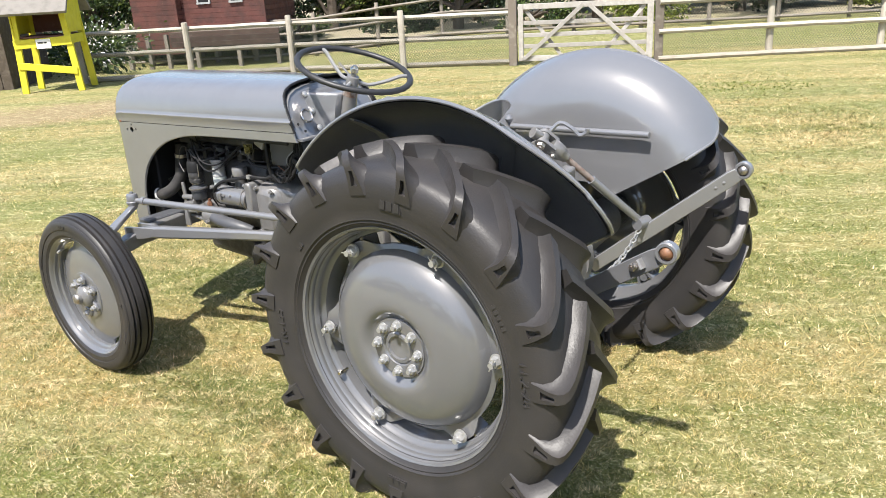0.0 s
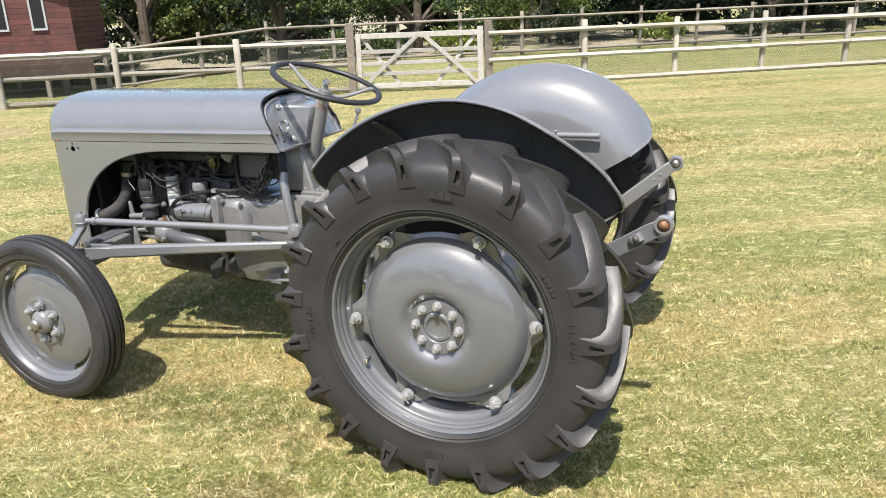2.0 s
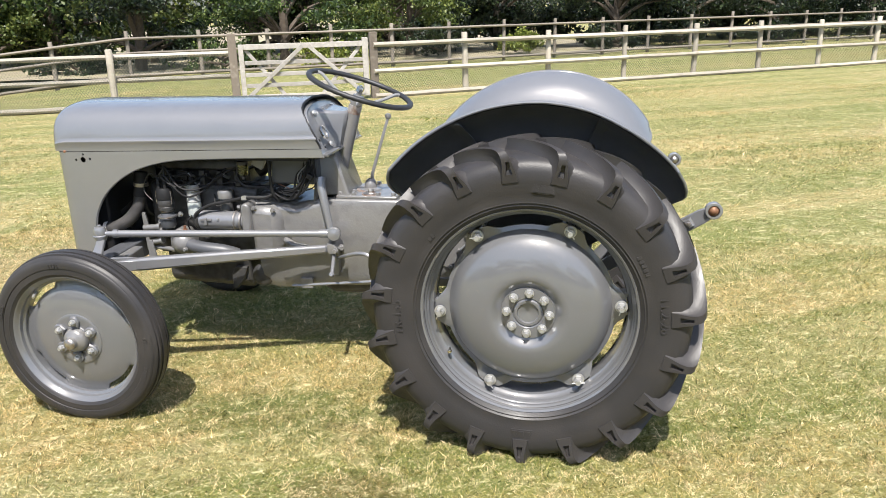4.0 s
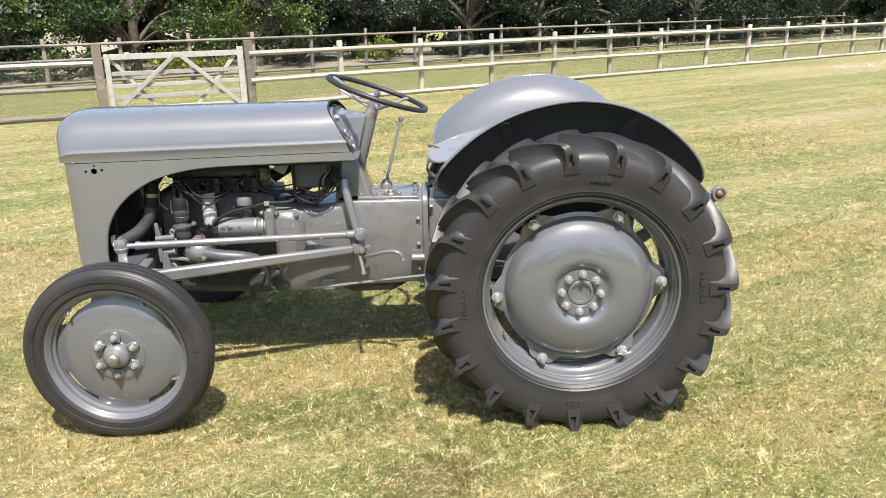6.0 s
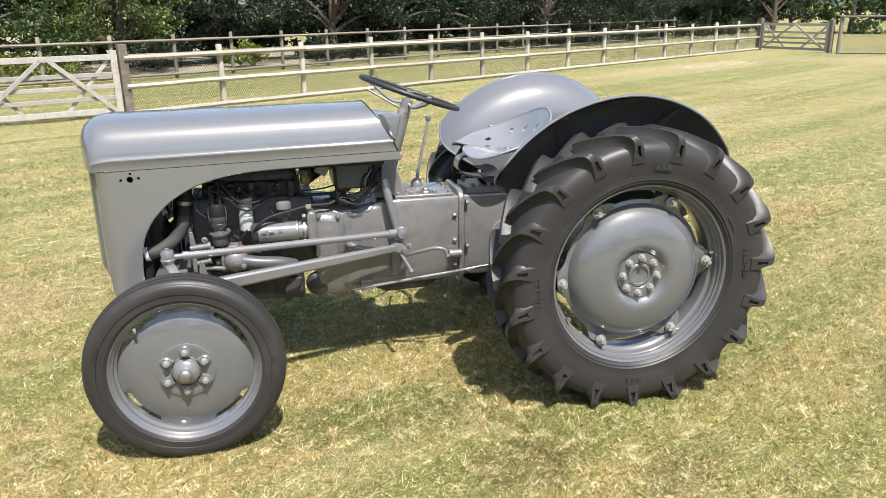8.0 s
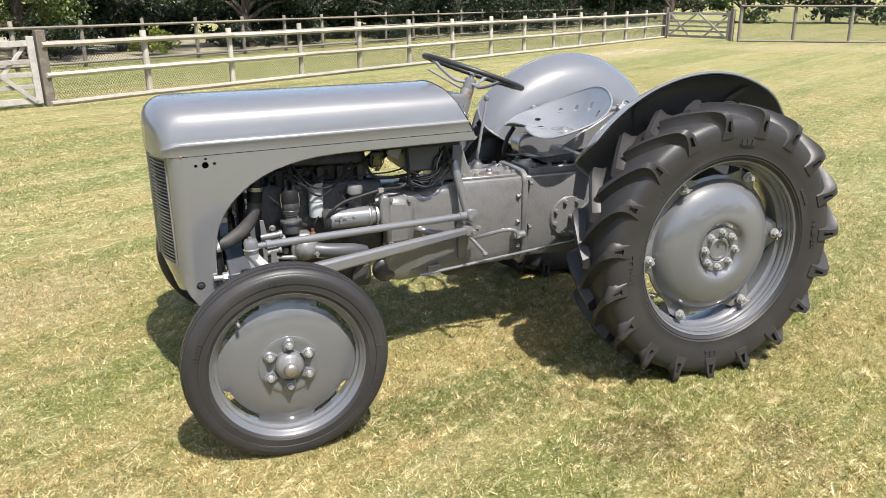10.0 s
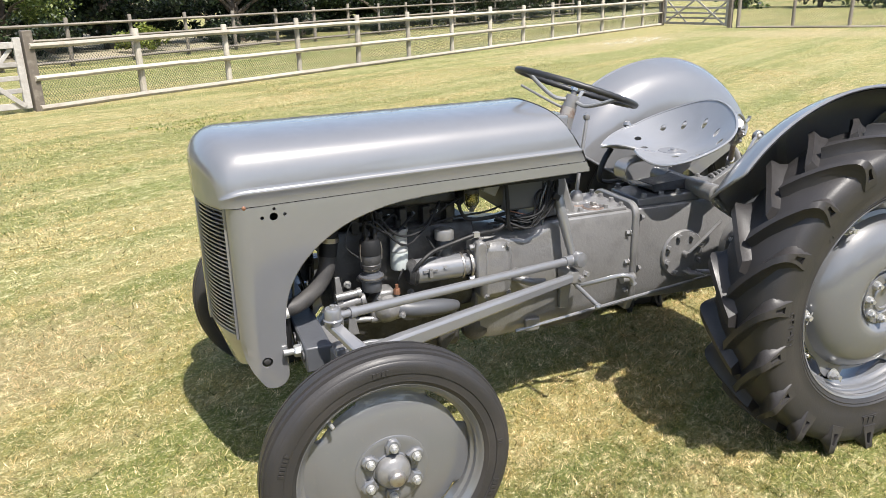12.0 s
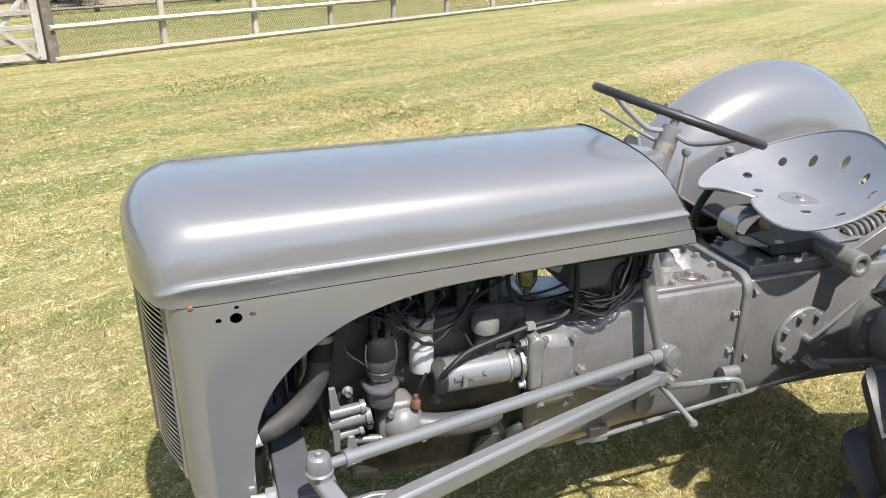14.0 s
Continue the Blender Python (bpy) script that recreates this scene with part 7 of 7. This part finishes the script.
    # wiring loom
    for k in range(19):
        r = random.Random(60 + k)
        b_ = Vector((-0.985 + r.uniform(-0.035, 0.02), -0.165 + r.uniform(-0.02, 0.02), 0.96 + r.uniform(-0.03, 0.04)))
        m2 = Vector((b_.x - r.uniform(0.0, 0.05), -0.185 + r.uniform(-0.015, 0.015), 0.885 + r.uniform(-0.04, 0.02)))
        m1 = Vector((-1.07 + r.uniform(-0.03, 0.03), -0.18 + r.uniform(-0.03, 0.02), 0.815 + r.uniform(-0.02, 0.03)))
        a = Vector((-1.15 + r.uniform(-0.08, 0.03), -0.15 + r.uniform(-0.02, 0.02), 0.83 + r.uniform(-0.035, 0.035)))
        bm = bm_new()
        tube(bm, bend([a, m1, m2, b_], 5), (0.0022, 0.003, 0.0045)[k % 3], 6)
        part("wire", bm, BLACK if k not in (4, 15) else (SILVER if k == 4 else BRASS), tractor)
    for x, y, z in ((-1.06, -0.19, 0.815), (-1.03, -0.185, 0.85), (-0.985, -0.2, 0.9)):
        bm = bm_new()
        box(bm, (x, y, z), (0.028, 0.02, 0.022), Matrix.Rotation(0.5, 3, "Y"))
        part("wire_connector", bm, BLACK, tractor, bevel=0.003)
    bm = bm_new()
    tube(bm, bend([(-1.175, -0.18, 0.985), (-1.17, -0.19, 0.9), (-1.165, -0.185, 0.82), (-1.14, -0.17, 0.785)], 5), 0.0075, 8)
    part("battery_cable", bm, BLACK, tractor, "thick black cable")
    for pts, r in ((((-1.62, -0.14, 0.86), (-1.5, -0.16, 0.84), (-1.4, -0.17, 0.9), (-1.33, -0.16, 0.93)), 0.004), (((-1.45, -0.15, 0.84), (-1.36, -0.16, 0.86), (-1.22, -0.15, 0.865), (-1.1, -0.14, 0.9)), 0.0035), (((-1.46, -0.15, 0.80), (-1.44, -0.19, 0.76), (-1.42, -0.18, 0.755)), 0.0035), (((-1.34, -0.15, 0.93), (-1.335, -0.16, 0.88), (-1.30, -0.16, 0.845), (-1.2, -0.15, 0.84), (-1.12, -0.14, 0.85)), 0.007), (((-1.585, -0.17, 0.62), (-1.58, -0.2, 0.68), (-1.56, -0.19, 0.71)), 0.0035)):
        bm = bm_new()
        tube(bm, bend(pts, 6), r, 6)
        part("pipe_line", bm, BLACK, tractor)


build_engine()


# ---- raised marks on the tyres ----
def raised_text(words, size, wheel, out, angle, radius, offset, name):
    cu = bpy.data.curves.new(name, "FONT")
    cu.body, cu.size, cu.extrude, cu.align_x, cu.align_y = words, size, 0.0035, "CENTER", "CENTER"
    tmp = new(name, cu)
    bpy.context.view_layer.update()
    me = bpy.data.meshes.new_from_object(tmp.evaluated_get(bpy.context.evaluated_depsgraph_get()))
    bpy.data.objects.remove(tmp)
    a = radians(angle)
    e = Vector((math.cos(a), 0, math.sin(a)))
    outv = Vector((0, out, 0))
    t = Vector((math.sin(a), 0, -math.cos(a)))
    m = Matrix.Identity(4)
    m.col[0][:3], m.col[1][:3], m.col[2][:3] = t, e, outv
    m.translation = e * radius + outv * offset
    me.transform(m)
    me.materials.append(RUBBER)
    ob = new(name, me)
    ob.parent = wheel
    return ob


for ang in (4.0,):
    raised_text("11.2-28", 0.044, rear_left, -1, ang, 0.455, 0.136, "size_mark")
raised_text("TR-135", 0.044, rear_left, -1, 183.0, 0.455, 0.136, "tread_mark")


def brand_block(wheel, out, angle, radius, offset):
    """A raised plate of three plain blocks in place of a maker's mark."""
    a = radians(angle)
    e, t = Vector((math.cos(a), 0, math.sin(a))), Vector((math.sin(a), 0, -math.cos(a)))
    bm = bm_new()
    c = e * radius + Vector((0, out * offset, 0))
    rot = Matrix((t, (0, 1, 0), e)).transposed()
    box(bm, c, (0.075, 0.006, 0.034), rot)
    for k in (-1, 0, 1):
        box(bm, c + t * 0.024 * k + Vector((0, out * 0.003, 0)), (0.018, 0.006, 0.024), rot)
    part("maker_plate", bm, RUBBER, wheel, smooth=False)


def side_bars(wheel, out, angle, radius, offset, n, size, name):
    """A row of small raised bars in place of writing that cannot be read."""
    bm = bm_new()
    for k in range(n):
        a = radians(angle) - (k - (n - 1) / 2) * size * 0.8 / radius
        e, t = Vector((math.cos(a), 0, math.sin(a))), Vector((math.sin(a), 0, -math.cos(a)))
        box(bm, e * radius + Vector((0, out * offset, 0)), (size * 0.5, 0.004, size), Matrix((t, (0, 1, 0), e)).transposed())
    part(name, bm, RUBBER, wheel, smooth=False)


for angle, n in ((160, 6), (5, 2), (-22, 5), (95, 4), (250, 6)):
    side_bars(front_left, -1, angle, 0.317, 0.0645, n, 0.015, "sidewall_mark")
for angle, n in ((28, 5), (140, 2)):
    side_bars(rear_left, -1, angle, 0.43, 0.131, n, 0.02, "sidewall_mark")
brand_block(rear_left, -1, 84.0, 0.455, 0.134)
brand_block(rear_left, -1, 268.0, 0.455, 0.134)

# ---- mown grass ----
def build_grass(name, centre, half_x, half_y, count, h, w, cell, seed, label):
    """Short blades in small tufts that lean together, thick round the tractor and thinner outwards, as one mesh."""
    rng = np.random.default_rng(seed)
    u = rng.uniform(-1, 1, (count, 2))
    u = np.sign(u) * np.abs(u) ** 1.25
    x, y = centre[0] + u[:, 0] * half_x, centre[1] + u[:, 1] * half_y
    # tufts: each little cell of the plan has its own height, lean and thickness
    px, py = x + cell * 0.8 * np.sin(y / cell * 0.9), y + cell * 0.8 * np.sin(x / cell * 1.1)
    k = (np.floor(px / cell).astype(np.int64) * 73856093 ^ np.floor(py / cell).astype(np.int64) * 19349663) % 65536
    table = np.random.default_rng(seed + 50).uniform(0, 1, (65536, 3))
    tuft = table[k]
    t = np.clip((np.hypot(x + 0.9, y) - 3.0) / 9.0, 0, 1)
    z = -0.17 * t * t * (3 - 2 * t)
    a = rng.uniform(0, 2 * math.pi, count)
    hh = h * rng.uniform(0.55, 1.2, count) * (0.35 + 1.25 * tuft[:, 0] ** 1.5)
    ww = w * rng.uniform(0.6, 1.3, count)
    lean = rng.uniform(0.3, 1.9, count) * hh
    la = tuft[:, 1] * 2 * math.pi + rng.normal(0, 1.3, count)
    base = np.stack([x, y, z - 0.004], 1)
    d = np.stack([np.cos(a), np.sin(a), np.zeros(count)], 1) * ww[:, None]
    tip = base + np.stack([np.cos(la) * lean, np.sin(la) * lean, hh], 1)
    v = np.stack([base - d, base + d, tip], 1).reshape(-1, 3)
    me = bpy.data.meshes.new(name)
    me.vertices.add(3 * count)
    me.loops.add(3 * count)
    me.polygons.add(count)
    me.vertices.foreach_set("co", v.ravel().astype(np.float32))
    me.loops.foreach_set("vertex_index", np.arange(3 * count, dtype=np.int32))
    me.polygons.foreach_set("loop_start", np.arange(0, 3 * count, 3, dtype=np.int32))
    me.update(calc_edges=True)
    me.materials.append(BLADE)
    tagged(new(name, me), label, "grass", kind="stuff")


build_grass("grass", (-0.5, -0.6), 3.6, 2.7, 960000, 0.0175, 0.0015, 0.017, 5, "short dry mown grass round the tractor")
build_grass("grass_outer", (0.0, 6.0), 10.0, 8.0, 490000, 0.02, 0.0038, 0.05, 6, "short dry mown grass of the paddock")
